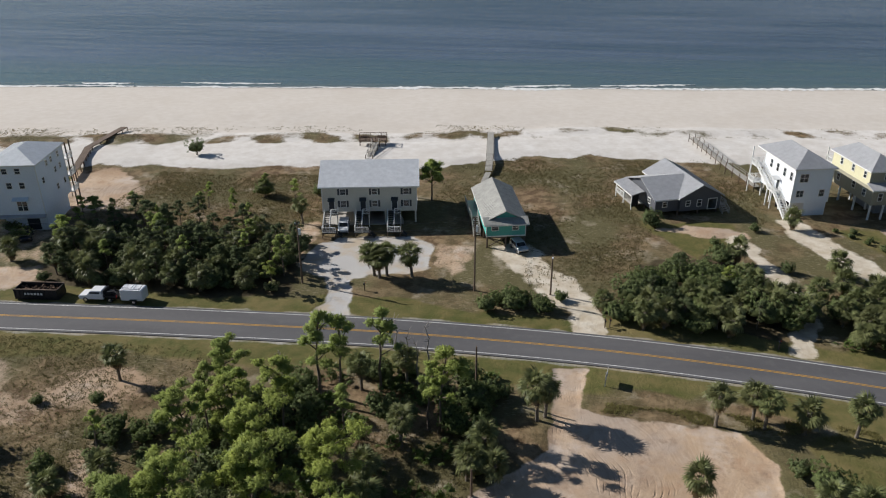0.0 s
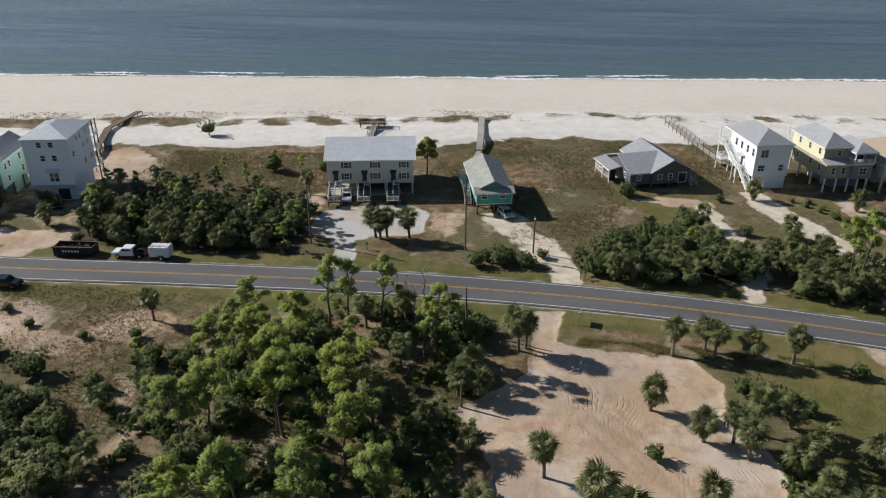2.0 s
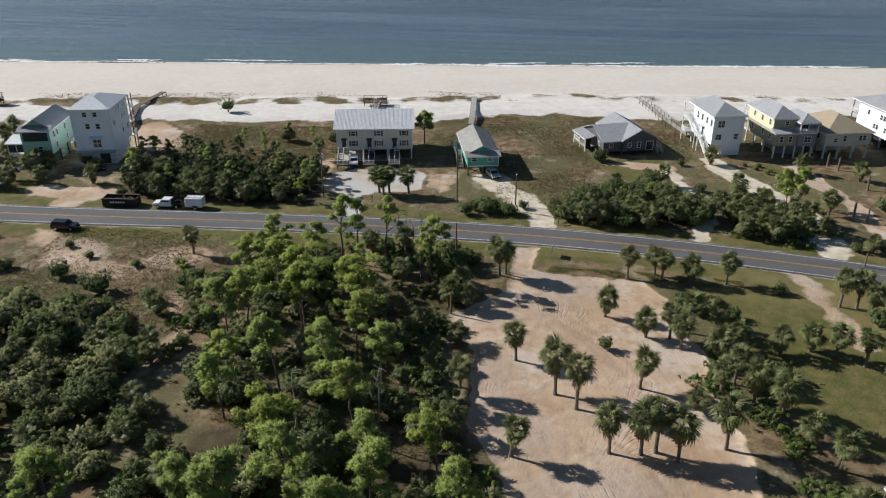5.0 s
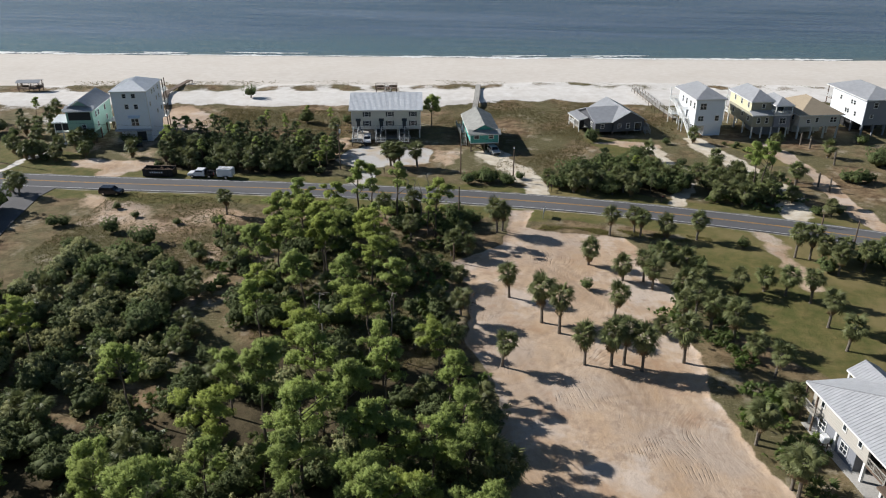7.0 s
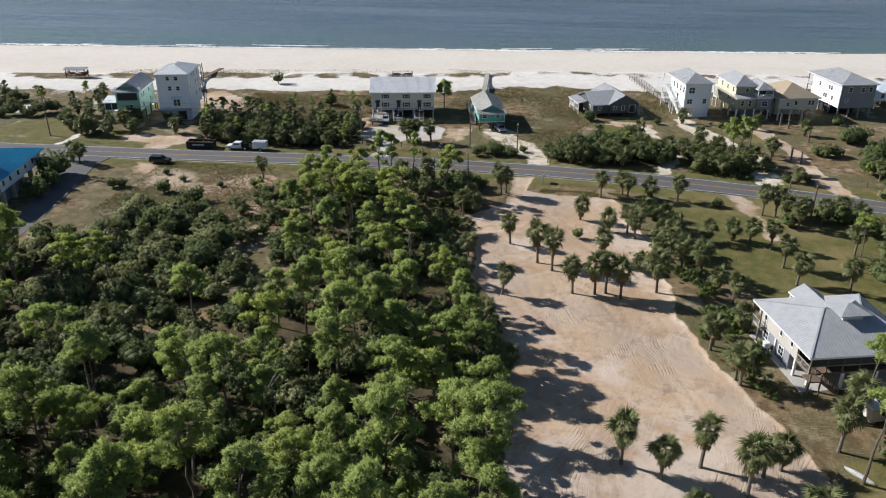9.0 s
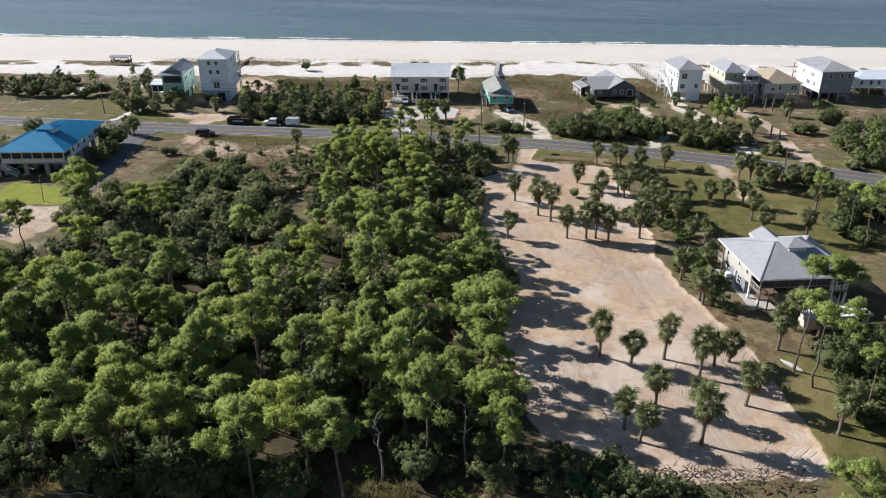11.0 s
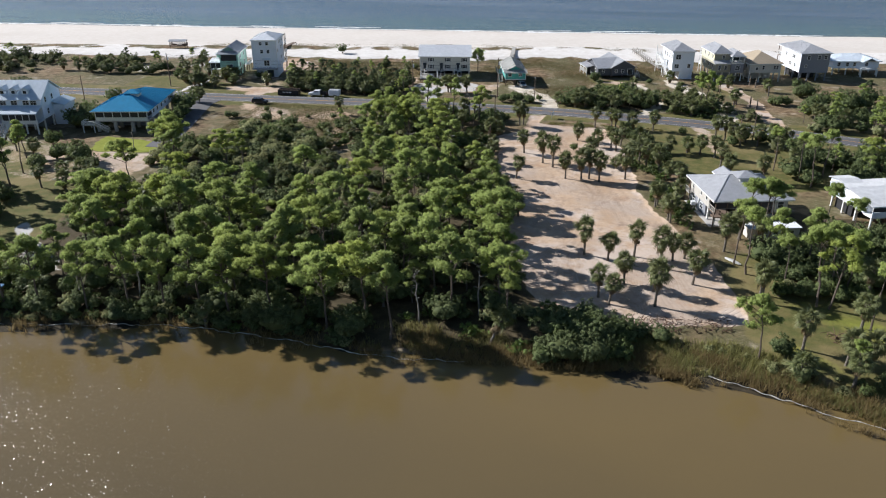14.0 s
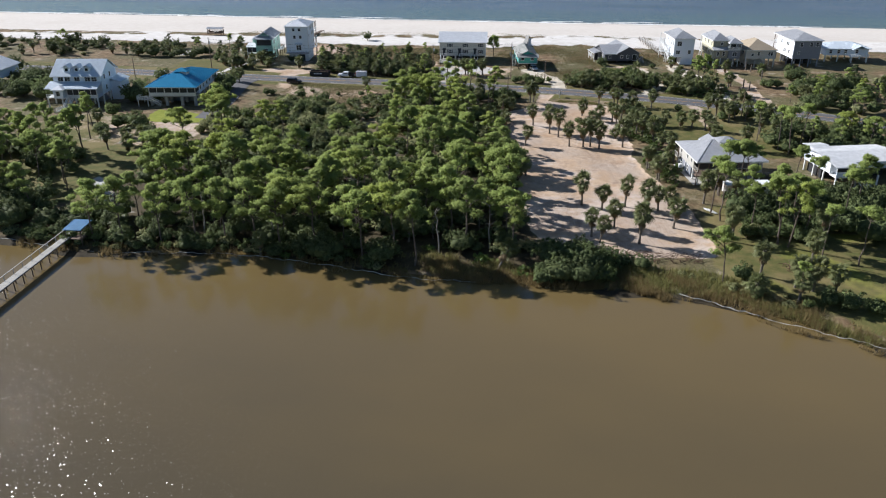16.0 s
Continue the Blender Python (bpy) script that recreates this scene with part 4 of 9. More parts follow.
def build_foam():
    """Broken white lines where small waves run up the beach."""
    rng = np.random.default_rng(5)
    for k, (off, wid) in enumerate(((0.6, 3.4), (4.6, 2.6), (10.5, 1.2))):
        V, F = [], []
        x = -420.0
        while x < 330:
            ln = rng.uniform(14, 60) if k == 0 else rng.uniform(8, 34)
            if rng.random() < (0.95, 0.42, 0.14)[k]:
                xs = np.arange(x, x + ln, 0.6)
                shift = rng.uniform(-1.0, 1.2)
                ys = sea_y(xs) + off + shift + 0.9 * wobble(xs, xs * 0 + 3 * k, 11, k + shift) + 0.35 * wobble(xs, xs * 0, 2.3, k)
                w = wid * np.sin(np.linspace(0.03, math.pi - 0.03, len(xs))) ** 0.5 * rng.uniform(0.35, 1.0)
                lo = np.clip(w * (0.5 + 0.4 * wobble(xs, xs, 0.9, k + 1.0) + 0.25 * wobble(xs, xs, 3.1, 4.0)), 0.04, None)
                hi = np.clip(w * (0.5 + 0.45 * wobble(xs, -xs, 1.3, k + 5.0)), 0.04, None)
                base = len(V)
                for a, b, c, d in zip(xs, ys, lo, hi):
                    V += [(a, b - c, SEA_Z + 0.05), (a, b, SEA_Z + 0.2), (a, b + d, SEA_Z + 0.05)]
                for i in range(len(xs) - 1):
                    j = base + 3 * i
                    F += [(j, j + 3, j + 4, j + 1), (j + 1, j + 4, j + 5, j + 2)]
            x += ln * rng.uniform(0.75, 1.0) if k == 0 else ln + rng.uniform(0, 18)
        tagged(new("wave_foam", mesh_of("wave_foam", V, F, M["foam"])), "thin white breaking wave along the sandy shore", "foam", kind="stuff")


build_foam()

# ---------------------------------------------------------------- houses


def hip_inset(x0, x1, y0, y1, z, rise, i0, i1, ym=None):
    """A hip roof with a ridge along x that ends i0 and i1 from the sides."""
    ym = (y0 + y1) / 2 if ym is None else ym
    a, b = (x0 + i0, ym, z + rise), (x1 - i1, ym, z + rise)
    return [[(x0, y0, z), (x1, y0, z), b, a], [(x1, y0, z), (x1, y1, z), b], [(x1, y1, z), (x0, y1, z), a, b], [(x0, y1, z), (x0, y0, z), a]]


def shed_plane(x0, x1, y0, y1, z0, z1):
    return [[(x0, y0, z0), (x1, y0, z0), (x1, y1, z1), (x0, y1, z1)]]


def deck(parent, x0, x1, y0, y1, z, material, name="deck", thick=0.18, boards=False):
    bm = boxes((x0, x1, y0, y1, z - thick, z))
    return part(name, bm, material, parent)


def posts(parent, spots, z0, z1, w, material, name="piling"):
    bm = boxes((-w / 2, w / 2, -w / 2, w / 2, z0, z1))
    first = part(name, bm, material, parent)
    first.matrix_basis = Matrix.Translation((spots[0][0], spots[0][1], 0))
    for x, y in spots[1:]:
        data_part(name, first.data, parent, Matrix.Translation((x, y, 0)))


def corner_boards(parent, x0, x1, y0, y1, z0, z1, material):
    for x in (x0, x1):
        for y in (y0, y1):
            part("corner_trim", boxes((x - 0.07, x + 0.07, y - 0.07, y + 0.07, z0, z1)), material, parent)


def awning(parent, x0, x1, y, z, out, material):
    bm = bmesh.new()
    slab(bm, [(x0, y - out, z - out * 0.55), (x1, y - out, z - out * 0.55), (x1, y, z), (x0, y, z)], 0.07)
    part("awning", bm, material, parent)


def triplex():
    h = thing("triplex_house", -41.17, 126.8, 0, 10.5, "long cream three-unit beach house on stilts, silver metal roof", "house")
    W, D, z0, z1 = 17.0, 12.4, 2.45, 7.55
    wall_box(h, 0, W, 0, D, z0, z1, M["cream_siding"], courses=0.3)
    corner_boards(h, 0, W, 0, D, z0, z1, M["trim"])
    for x in (0, W - 0.2):
        bm = bmesh.new()
        gable_fill_x(bm, 0, D, x, z1, 2.5)
        part("gable", bm, M["cream_siding"], h)
    roof(h, gable_planes(-0.6, W + 0.6, -0.7, D + 0.7, z1 - 0.08, 2.75), M["roof_silver"], 0.3, fascia=M["trim"], label="silver ribbed metal roof")
    unit_w = W / 3
    posts(h, [(x, y) for x in (0.2, unit_w, 2 * unit_w, W - 0.2) for y in (0.2, D / 2, D - 0.2)], 0, z0, 0.3, M["cream_siding"])
    # black sheet that paints the shade deep in the open parking
    part("garage_back", boxes((0.1, W - 0.1, D * 0.62, D * 0.62 + 0.2, 0, z0)), M["shade_black"], h)
    for k in (1, 2):
        part("partition", boxes((k * unit_w - 0.08, k * unit_w + 0.08, 0.5, D * 0.62, 0, z0)), M["cream_siding"], h)
    part("slab", boxes((-0.2, W + 0.2, -0.5, D + 0.2, -0.2, 0.06)), M["concrete"], h)
    for k in range(3):
        b = k * 5.7
        for z, hh in ((5.75, 1.05), (3.4, 1.15)):
            opening(h, "F", 0, b + 3.75, z, 0.95, hh, shutters=M["door_dark"])
        opening(h, "F", 0, b + 1.62, 2.62, 0.95, 2.05, "door")
        awning(h, b + 1.0, b + 2.25, -0.02, 5.2, 0.75, M["door_dark"])
        deck(h, b + 0.4, b + 2.75, -1.5, -0.03, 2.55, M["wood_dark"], "landing")
        railing(h, (b + 1.7, -1.5, 2.55), (b + 2.75, -1.5, 2.55), M["trim"], 1.0, 0.14)
        railing(h, (b + 2.75, -1.5, 2.55), (b + 2.75, -0.05, 2.55), M["trim"], 1.0, 0.14)
        posts(h, [(b + 0.45, -1.45), (b + 2.7, -1.45)], 0, 2.4, 0.16, M["trim"])
        stair(h, (b + 1.0, -5.0, 1.05), (b + 1.0, -1.5, 2.5), 1.15, M["wood_dark"], M["trim"])
        deck(h, b + 0.4, b + 2.75, -6.3, -5.0, 1.1, M["wood_dark"], "landing")
        posts(h, [(b + 0.45, -6.25), (b + 2.7, -6.25), (b + 0.45, -5.05), (b + 2.7, -5.05)], 0, 0.95, 0.14, M["wood"])
        railing(h, (b + 0.4, -6.3, 1.1), (b + 2.75, -6.3, 1.1), M["trim"], 1.0, 0.13)
        railing(h, (b + 0.4, -6.3, 1.1), (b + 0.4, -5.0, 1.1), M["trim"], 1.0, 0.14)
        stair(h, (b + 3.9, -5.65, 0.05), (b + 2.75, -5.65, 1.05), 1.1, M["wood_dark"])
    for y in (3, 9):
        opening(h, "R", W, y, 5.6, 0.9, 1.1)
        opening(h, "R", W, y, 3.3, 0.9, 1.1)


def teal_cottage():
    h = thing("teal_cottage", -10.78, 121.0, 0, 13.8, "small teal beach cottage on stilts with worn grey roof", "house")
    W, D, z0, z1 = 6.7, 16.4, 2.2, 4.65
    wall_box(h, 0, W, 0, D, z0, z1, M["teal_siding"], courses=0.25)
    corner_boards(h, 0, W, 0, D, z0, z1, M["trim"])
    for y in (0.9, D - 0.2):
        bm = bmesh.new()
        gable_fill(bm, 0, W, y, z1, 1.75)
        part("gable", bm, M["teal_siding"], h)
    roof(h, gable_planes(-0.5, W + 0.5, 0.4, D + 0.5, z1 - 0.05, 1.95, "y"), M["roof_worn"], 0.55, fascia=M["trim"], label="worn grey metal roof")
    roof(h, shed_plane(-0.5, W + 0.5, -0.75, 1.1, z1 - 0.12, z1 + 0.62), M["roof_worn"], 0.55, name="porch_roof", fascia=M["trim"])
    part("band", boxes((-0.06, W + 0.06, -0.06, 0.0, z0 - 0.14, z0 + 0.06)), M["trim"], h)
    opening(h, "F", 0, 1.45, 3.25, 1.1, 0.95)
    opening(h, "F", 0, 4.95, 3.25, 1.0, 0.95)
    for y in (3, 7, 11, 14.5):
        opening(h, "L", 0, y, 3.2, 0.9, 1.0)
        opening(h, "R", W, y, 3.2, 0.9, 1.0)
    posts(h, [(x, y) for x in (0.15, W / 2, W - 0.15) for y in (0.15, 4, 8, 12, D - 0.15)], 0, z0, 0.26, M["wood"])
    for xa, xb in ((0.15, W / 2),):
        bm = bmesh.new()
        beam(bm, (xa, 0.1, 0.15), (xb, 0.1, z0 - 0.3), 0.12)
        beam(bm, (xa, 0.16, z0 - 0.3), (xb, 0.16, 0.15), 0.12)
        beam(bm, (xa, 0.1, z0 - 0.35), (xb, 0.1, z0 - 0.35), 0.12)
        part("cross_brace", bm, M["wood"], h)
    # dark sheet across the stilts, coloured as the shade under the cottage
    part("storage_wall", boxes((0.4, W - 0.4, 8.5, 8.7, 0, z0)), M["shade_black"], h)
    # side deck and steps on the open side towards the beach walk
    deck(h, -1.7, -0.02, 9.0, D, z0, M["wood_pale"])
    railing(h, (-1.7, 9.0, z0), (-1.7, D, z0), M["wood_pale"], 1.0, 0.2)
    posts(h, [(-1.6, 9.2), (-1.6, 12.5), (-1.6, D - 0.2)], 0, z0 - 0.15, 0.16, M["wood"])
    stair(h, (-0.95, 4.6, 0.05), (-0.95, 9.0, z0), 1.2, M["wood_pale"], M["wood_pale"])


def dark_house():
    h = thing("dark_grey_cottage", 19.0, 137.9, 0, 21.0, "dark grey low cottage with grey metal gable roofs", "house")
    z0, z1, r = 1.0, 3.75, 2.25
    wall_box(h, 4.7, 12.9, 0, 14.6, z0, z1, M["dark_siding"], courses=0.22)
    wall_box(h, 0, 4.7, 0.5, 12.2, z0, z1, M["dark_siding"], courses=0.22)
    bm = bmesh.new()
    gable_fill(bm, 4.7, 12.9, 0, z1, r)
    part("gable", bm, M["dark_siding"], h)
    bm = bmesh.new()
    gable_fill(bm, 4.7, 12.9, 14.4, z1, r)
    part("gable", bm, M["dark_siding"], h)
    bm = bmesh.new()
    gable_fill_x(bm, 0.5, 12.2, 0, z1, r * 0.95)
    part("gable", bm, M["dark_siding"], h)
    roof(h, gable_planes(4.2, 13.4, -0.5, 15.1, z1 - 0.06, r + 0.15, "y"), M["roof_grey"], 0.45, fascia=M["trim"])
    roof(h, [[(-0.6, -0.1, z1 - 0.1), (4.3, -0.1, z1 - 0.1), (8.8, 6.35, z1 + r - 0.02), (-0.6, 6.35, z1 + r - 0.02)], [(4.3, 12.8, z1 - 0.1), (-0.6, 12.8, z1 - 0.1), (-0.6, 6.35, z1 + r - 0.02), (8.8, 6.35, z1 + r - 0.02)]], M["roof_grey"], 0.45, name="wing_roof", fascia=M["trim"])
    opening(h, "F", 0.5, 1.9, 2.0, 0.8, 0.9)
    opening(h, "F", 0, 6.3, 2.0, 0.8, 0.95)
    opening(h, "F", 0, 8.6, 1.8, 0.8, 1.2)
    opening(h, "F", 0, 11.3, 1.05, 1.7, 2.0, bars=False)
    opening(h, "L", 0, 3.0, 2.0, 0.9, 0.95)
    posts(h, [(x, y) for x in (0.2, 4.7, 8.8, 12.7) for y in (0.6, 5, 10, 14.2) if not (x < 4 and y > 12)], 0, z0, 0.3, M["wood"])
    # black strip that paints the shade below the raised floor
    part("skirt", boxes((5.2, 12.4, 3.0, 3.2, 0, z0)), M["shade_black"], h)
    # side porch with white posts
    deck(h, -2.6, -0.02, 5.0, 12.2, z0 + 0.15, M["wood_pale"], "porch_floor")
    roof(h, [[(-2.9, 12.6, 3.1), (-2.9, 4.6, 3.1), (-0.3, 4.6, 3.72), (-0.3, 12.6, 3.72)]], M["roof_grey"], 0.45, name="porch_roof", fascia=M["trim"])
    posts(h, [(-2.5, 5.1), (-2.5, 8.5), (-2.5, 12.1)], 0, 3.05, 0.2, M["trim"], "porch_post")
    railing(h, (-2.5, 8.5, z0 + 0.15), (-2.5, 12.1, z0 + 0.15), M["trim"], 0.95, 0.16)
    # dark panel, painted as the shade within the porch
    part("porch_wall", boxes((-2.55, -1.2, 5.0, 5.12, 0.6, 3.0)), M["shade_black"], h)
    # side stoop on the east
    deck(h, 12.95, 14.9, 1.0, 3.4, z0, M["wood_pale"], "stoop")
    railing(h, (14.9, 1.0, z0), (14.9, 3.4, z0), M["wood_pale"], 0.95, 0.18)
    stair(h, (13.9, -0.9, 0.05), (13.9, 1.0, z0), 1.3, M["wood_pale"], M["wood_pale"])


def white_tower():
    h = thing("white_beach_house", 43.3, 142.0, 0, 14.5, "tall white beach house with grey hip roof and side stairs", "house")
    W, D, z0, z1 = 7.2, 11.2, 2.8, 9.6
    wall_box(h, 0, W, 0, D, z0, z1, M["white_siding"], courses=0.3)
    corner_boards(h, 0, W, 0, D, z0, z1, M["trim"])
    roof(h, hip_planes(-0.5, W + 0.5, -0.5, D + 2.6, z1 - 0.06, 2.3), M["roof_grey"], 0.45, fascia=M["trim"], label="grey standing-seam hip roof")
    part("ground_wall", boxes((2.9, W, 0.3, D - 0.5, 0, z0)), M["white_siding"], h)
    # black sheet for the shade inside the garage
    part("garage_back", boxes((0.2, 2.9, 5.0, 5.15, 0, z0)), M["shade_black"], h)
    part("garage_floor", boxes((0.0, W, -0.6, D, -0.1, 0.05)), M["concrete"], h)
    opening(h, "F", 0, 1.8, 6.9, 1.5, 1.5, bars=True)
    opening(h, "F", 0, 1.5, 4.0, 1.3, 1.2)
    opening(h, "F", 0, 5.7, 4.0, 0.95, 1.25)
    for y in (1.2, 3.6, 6.2, 8.6):
        opening(h, "L", 0, y, 6.9, 0.85, 1.5)
    opening(h, "L", 0, 5.2, 3.7, 0.9, 2.0, "door")
    bm = bmesh.new()
    for p in gable_planes(-1.5, 0.1, 4.3, 6.2, 5.9, 0.5):
        slab(bm, p, 0.08)
    part("door_canopy", bm, M["trim"], h)
    posts(h, [(0.15, 0.15), (0.15, 3.8), (0.15, 7.5), (0.15, D - 0.15)], 0, z0, 0.25, M["trim"])
    # galleries towards the sea
    for z in (z0, 6.2):
        deck(h, -1.6, W, D + 0.02, D + 2.3, z, M["trim"], "gallery")
        railing(h, (-1.6, D + 2.3, z), (W, D + 2.3, z), M["trim"], 1.0, 0.15)
        railing(h, (-1.6, D + 0.05, z), (-1.6, D + 2.3, z), M["trim"], 1.0, 0.15)
    posts(h, [(-1.5, D + 2.2), (2, D + 2.2), (W - 0.15, D + 2.2)], 0, z1 - 0.1, 0.2, M["trim"])
    # outer stairs along the west wall
    deck(h, -1.5, -0.03, 4.2, 6.2, 3.6, M["trim"], "landing")
    railing(h, (-1.5, 4.2, 3.6), (-1.5, 6.2, 3.6), M["trim"], 1.0, 0.15)
    posts(h, [(-1.4, 4.3), (-1.4, 6.1)], 0, 3.4, 0.18, M["trim"])
    stair(h, (-0.8, -1.2, 0.1), (-0.8, 4.2, 3.6), 1.2, M["trim"], M["trim"])
    stair(h, (-0.8, 6.2, 3.6), (-0.8, D + 0.2, 6.2), 1.2, M["trim"], M["trim"])


def yellow_house():
    h = thing("yellow_beach_house", 57.3, 142.4, 0, 14.0, "olive and yellow beach house on stilts with grey roofs", "house")
    z0, z1 = 3.0, 9.1
    wall_box(h, 0, 5.2, 1.8, 14.0, 6.15, z1, M["yellow_siding"], courses=0.28)
    wall_box(h, 0, 5.2, 0, 14.0, z0, 6.15, M["olive_siding"], courses=0.28)
    part("wall", boxes((-0.03, 5.23, 1.72, 1.8, 6.2, z1)), M["olive_siding"], h)
    wall_box(h, 5.2, 9.4, -0.6, 11.0, z0, 6.0, M["grey_siding"], courses=0.28)
    roof(h, hip_planes(-0.5, 6.0, 1.2, 14.6, z1 - 0.05, 2.3), M["roof_grey"], 0.45, fascia=M["trim"])
    roof(h, shed_plane(-0.45, 5.2, -0.5, 1.75, 6.05, 6.75), M["roof_grey"], 0.45, name="lean_to_roof", fascia=M["trim"])
    part("wall", boxes((5.25, 9.3, 1.4, 9, 6.0, 8.5)), M["grey_siding"], h)
    roof(h, hip_planes(4.9, 9.8, -1.0, 8.5, 8.5, 1.6), M["roof_grey"], 0.45, name="tower_roof", fascia=M["trim"])
    deck(h, 5.2, 9.5, -0.7, 1.4, 6.1, M["trim"], "balcony")
    railing(h, (5.2, -0.7, 6.1), (9.5, -0.7, 6.1), M["trim"], 1.0, 0.15)
    railing(h, (5.2, -0.7, 6.1), (5.2, 1.4, 6.1), M["trim"], 1.0, 0.15)
    posts(h, [(5.3, -0.6), (9.4, -0.6)], 6.1, 8.5, 0.16, M["trim"])
    opening(h, "F", 1.4, 7.3, 6.2, 1.9, 2.0, bars=False)
    opening(h, "F", -0.6, 7.4, 3.9, 1.5, 1.35)
    for x in (1.5, 3.6):
        opening(h, "F", 0, x, 3.9, 0.75, 1.35)
    opening(h, "F", 1.72, 3.1, 7.3, 0.75, 1.0)
    for y, z in ((3.4, 7.2), (7.2, 7.2), (11, 7.2), (2.6, 4.0), (6, 4.3), (11, 4.0)):
        opening(h, "L", 0, y, z, 0.75 if z > 5 else 0.95, 1.2)
    posts(h, [(x, y) for x in (0.2, 2.7, 5.2, 7.3, 9.2) for y in (0.2, 5, 10, 13.7) if not (x > 6 and y > 11)], 0, z0, 0.28, M["trim"])
    part("ground_room", boxes((3.2, 9.0, 3.0, 10.0, 0, z0)), M["grey_siding"], h)
    for z in (z0, 6.2):
        deck(h, 0, 5.2, 14.02, 16.2, z, M["trim"], "gallery")
        railing(h, (0, 14.1, z), (0, 16.2, z), M["trim"], 1.0, 0.15)
        railing(h, (0, 16.2, z), (5.2, 16.2, z), M["trim"], 1.0, 0.15)
    posts(h, [(0.1, 16.1), (5.1, 16.1)], 0, 9.0, 0.18, M["trim"])


def tan_roof_house():
    h = thing("tan_roofed_house", 68.6, 143.8, 0, 14.0, "beige house on stilts with tan shingled hip roof", "house")
    wall_box(h, 0, 10.6, 0, 13.5, 3.1, 6.3, M["beige_siding"], courses=0.3)
    roof(h, hip_planes(-0.7, 11.3, -0.7, 14.2, 6.25, 3.0), M["roof_tan"], 0, thick=0.2, fascia=M["trim"], label="tan shingled hip roof")
    for x in (4.6, 8.4, 9.3):
        opening(h, "F", 0, x, 4.2, 0.7, 1.2)
    opening(h, "F", 0, 2.4, 4.0, 0.8, 0.9)
    for y in (3, 8):
        opening(h, "L", 0, y, 4.2, 0.9, 1.2)
    posts(h, [(x, y) for x in (0.2, 3.6, 7.0, 10.4) for y in (0.2, 4.5, 9, 13.3)], 0, 3.1, 0.35, M["beige_siding"])
    part("ground_room", boxes((2.0, 9.5, 6.0, 12.0, 0, 3.1)), M["beige_siding"], h)


def grey_front_house():
    h = thing("grey_fronted_house", 85.2, 148.8, 0, 15.0, "large house, white side and blue-grey front, on stilts", "house")
    wall_box(h, 0.2, 9.8, 0.2, 15.0, 2.8, 9.4, M["white_siding"], courses=0.3)
    part("wall", boxes((0.0, 9.9, 0.0, 0.2, 2.8, 9.4)), M["grey_siding"], h, "blue-grey front wall")
    roof(h, hip_planes(-0.5, 10.5, -0.5, 17.4, 9.35, 2.2), M["roof_grey"], 0.45, fascia=M["trim"])
    for x in (2.6, 6.2, 8.4):
        opening(h, "F", 0, x, 7.2, 0.95, 1.3)
    opening(h, "F", 0, 2.0, 4.6, 0.7, 0.8)
    for y, z in ((5, 6.8), (6.2, 6.8), (11, 6.8), (4, 4.2), (7, 4.2), (8, 4.2)):
        opening(h, "L", 0.2, y, z, 0.8, 1.1)
    posts(h, [(x, y) for x in (0.4, 3.4, 6.4, 9.5) for y in (0.4, 5, 10, 14.6)], 0, 2.8, 0.35, M["grey_siding"])
    for z in (2.8, 6.0):
        deck(h, 0, 9.8, 15.02, 17.2, z, M["wood"], "gallery")
        railing(h, (0, 15.1, z), (0, 17.2, z), M["trim"], 1.0, 0.15)
    posts(h, [(0.1, 17.1), (9.7, 17.1)], 0, 9.3, 0.2, M["wood"])
    # black block that stands for the shade between the stilts
    part("ground_room", boxes((1.5, 8.5, 6.0, 13.0, 0, 2.8)), M["shade_black"], h)


def pale_house():
    h = thing("pale_blue_house", 98.6, 161.0, 0, 13.0, "low white beach house with pale blue metal roofs", "house")
    wall_box(h, 0, 16.0, 0, 10.0, 2.4, 5.0, M["white_siding"], courses=0.3)
    roof(h, hip_planes(-0.7, 16.7, -0.7, 10.7, 4.95, 1.7), M["roof_pale"], 0.45, fascia=M["trim"])
    roof(h, gable_planes(9.0, 14.5, -2.6, 4.5, 5.0, 1.3, "y"), M["roof_pale"], 0.45, name="porch_roof")
    deck(h, 8.6, 15.0, -2.6, -0.02, 2.4, M["trim"])
    railing(h, (8.6, -2.6, 2.4), (15.0, -2.6, 2.4), M["trim"], 1.0, 0.16)
    posts(h, [(x, y) for x in (0.3, 5, 10, 15.7) for y in (0.3, 5, 9.7)] + [(9.0, -2.4), (14.6, -2.4)], 0, 2.4, 0.3, M["trim"])
    for x in (2, 5, 7.5, 11.7):
        opening(h, "F", 0, x, 3.2, 0.9, 1.2)


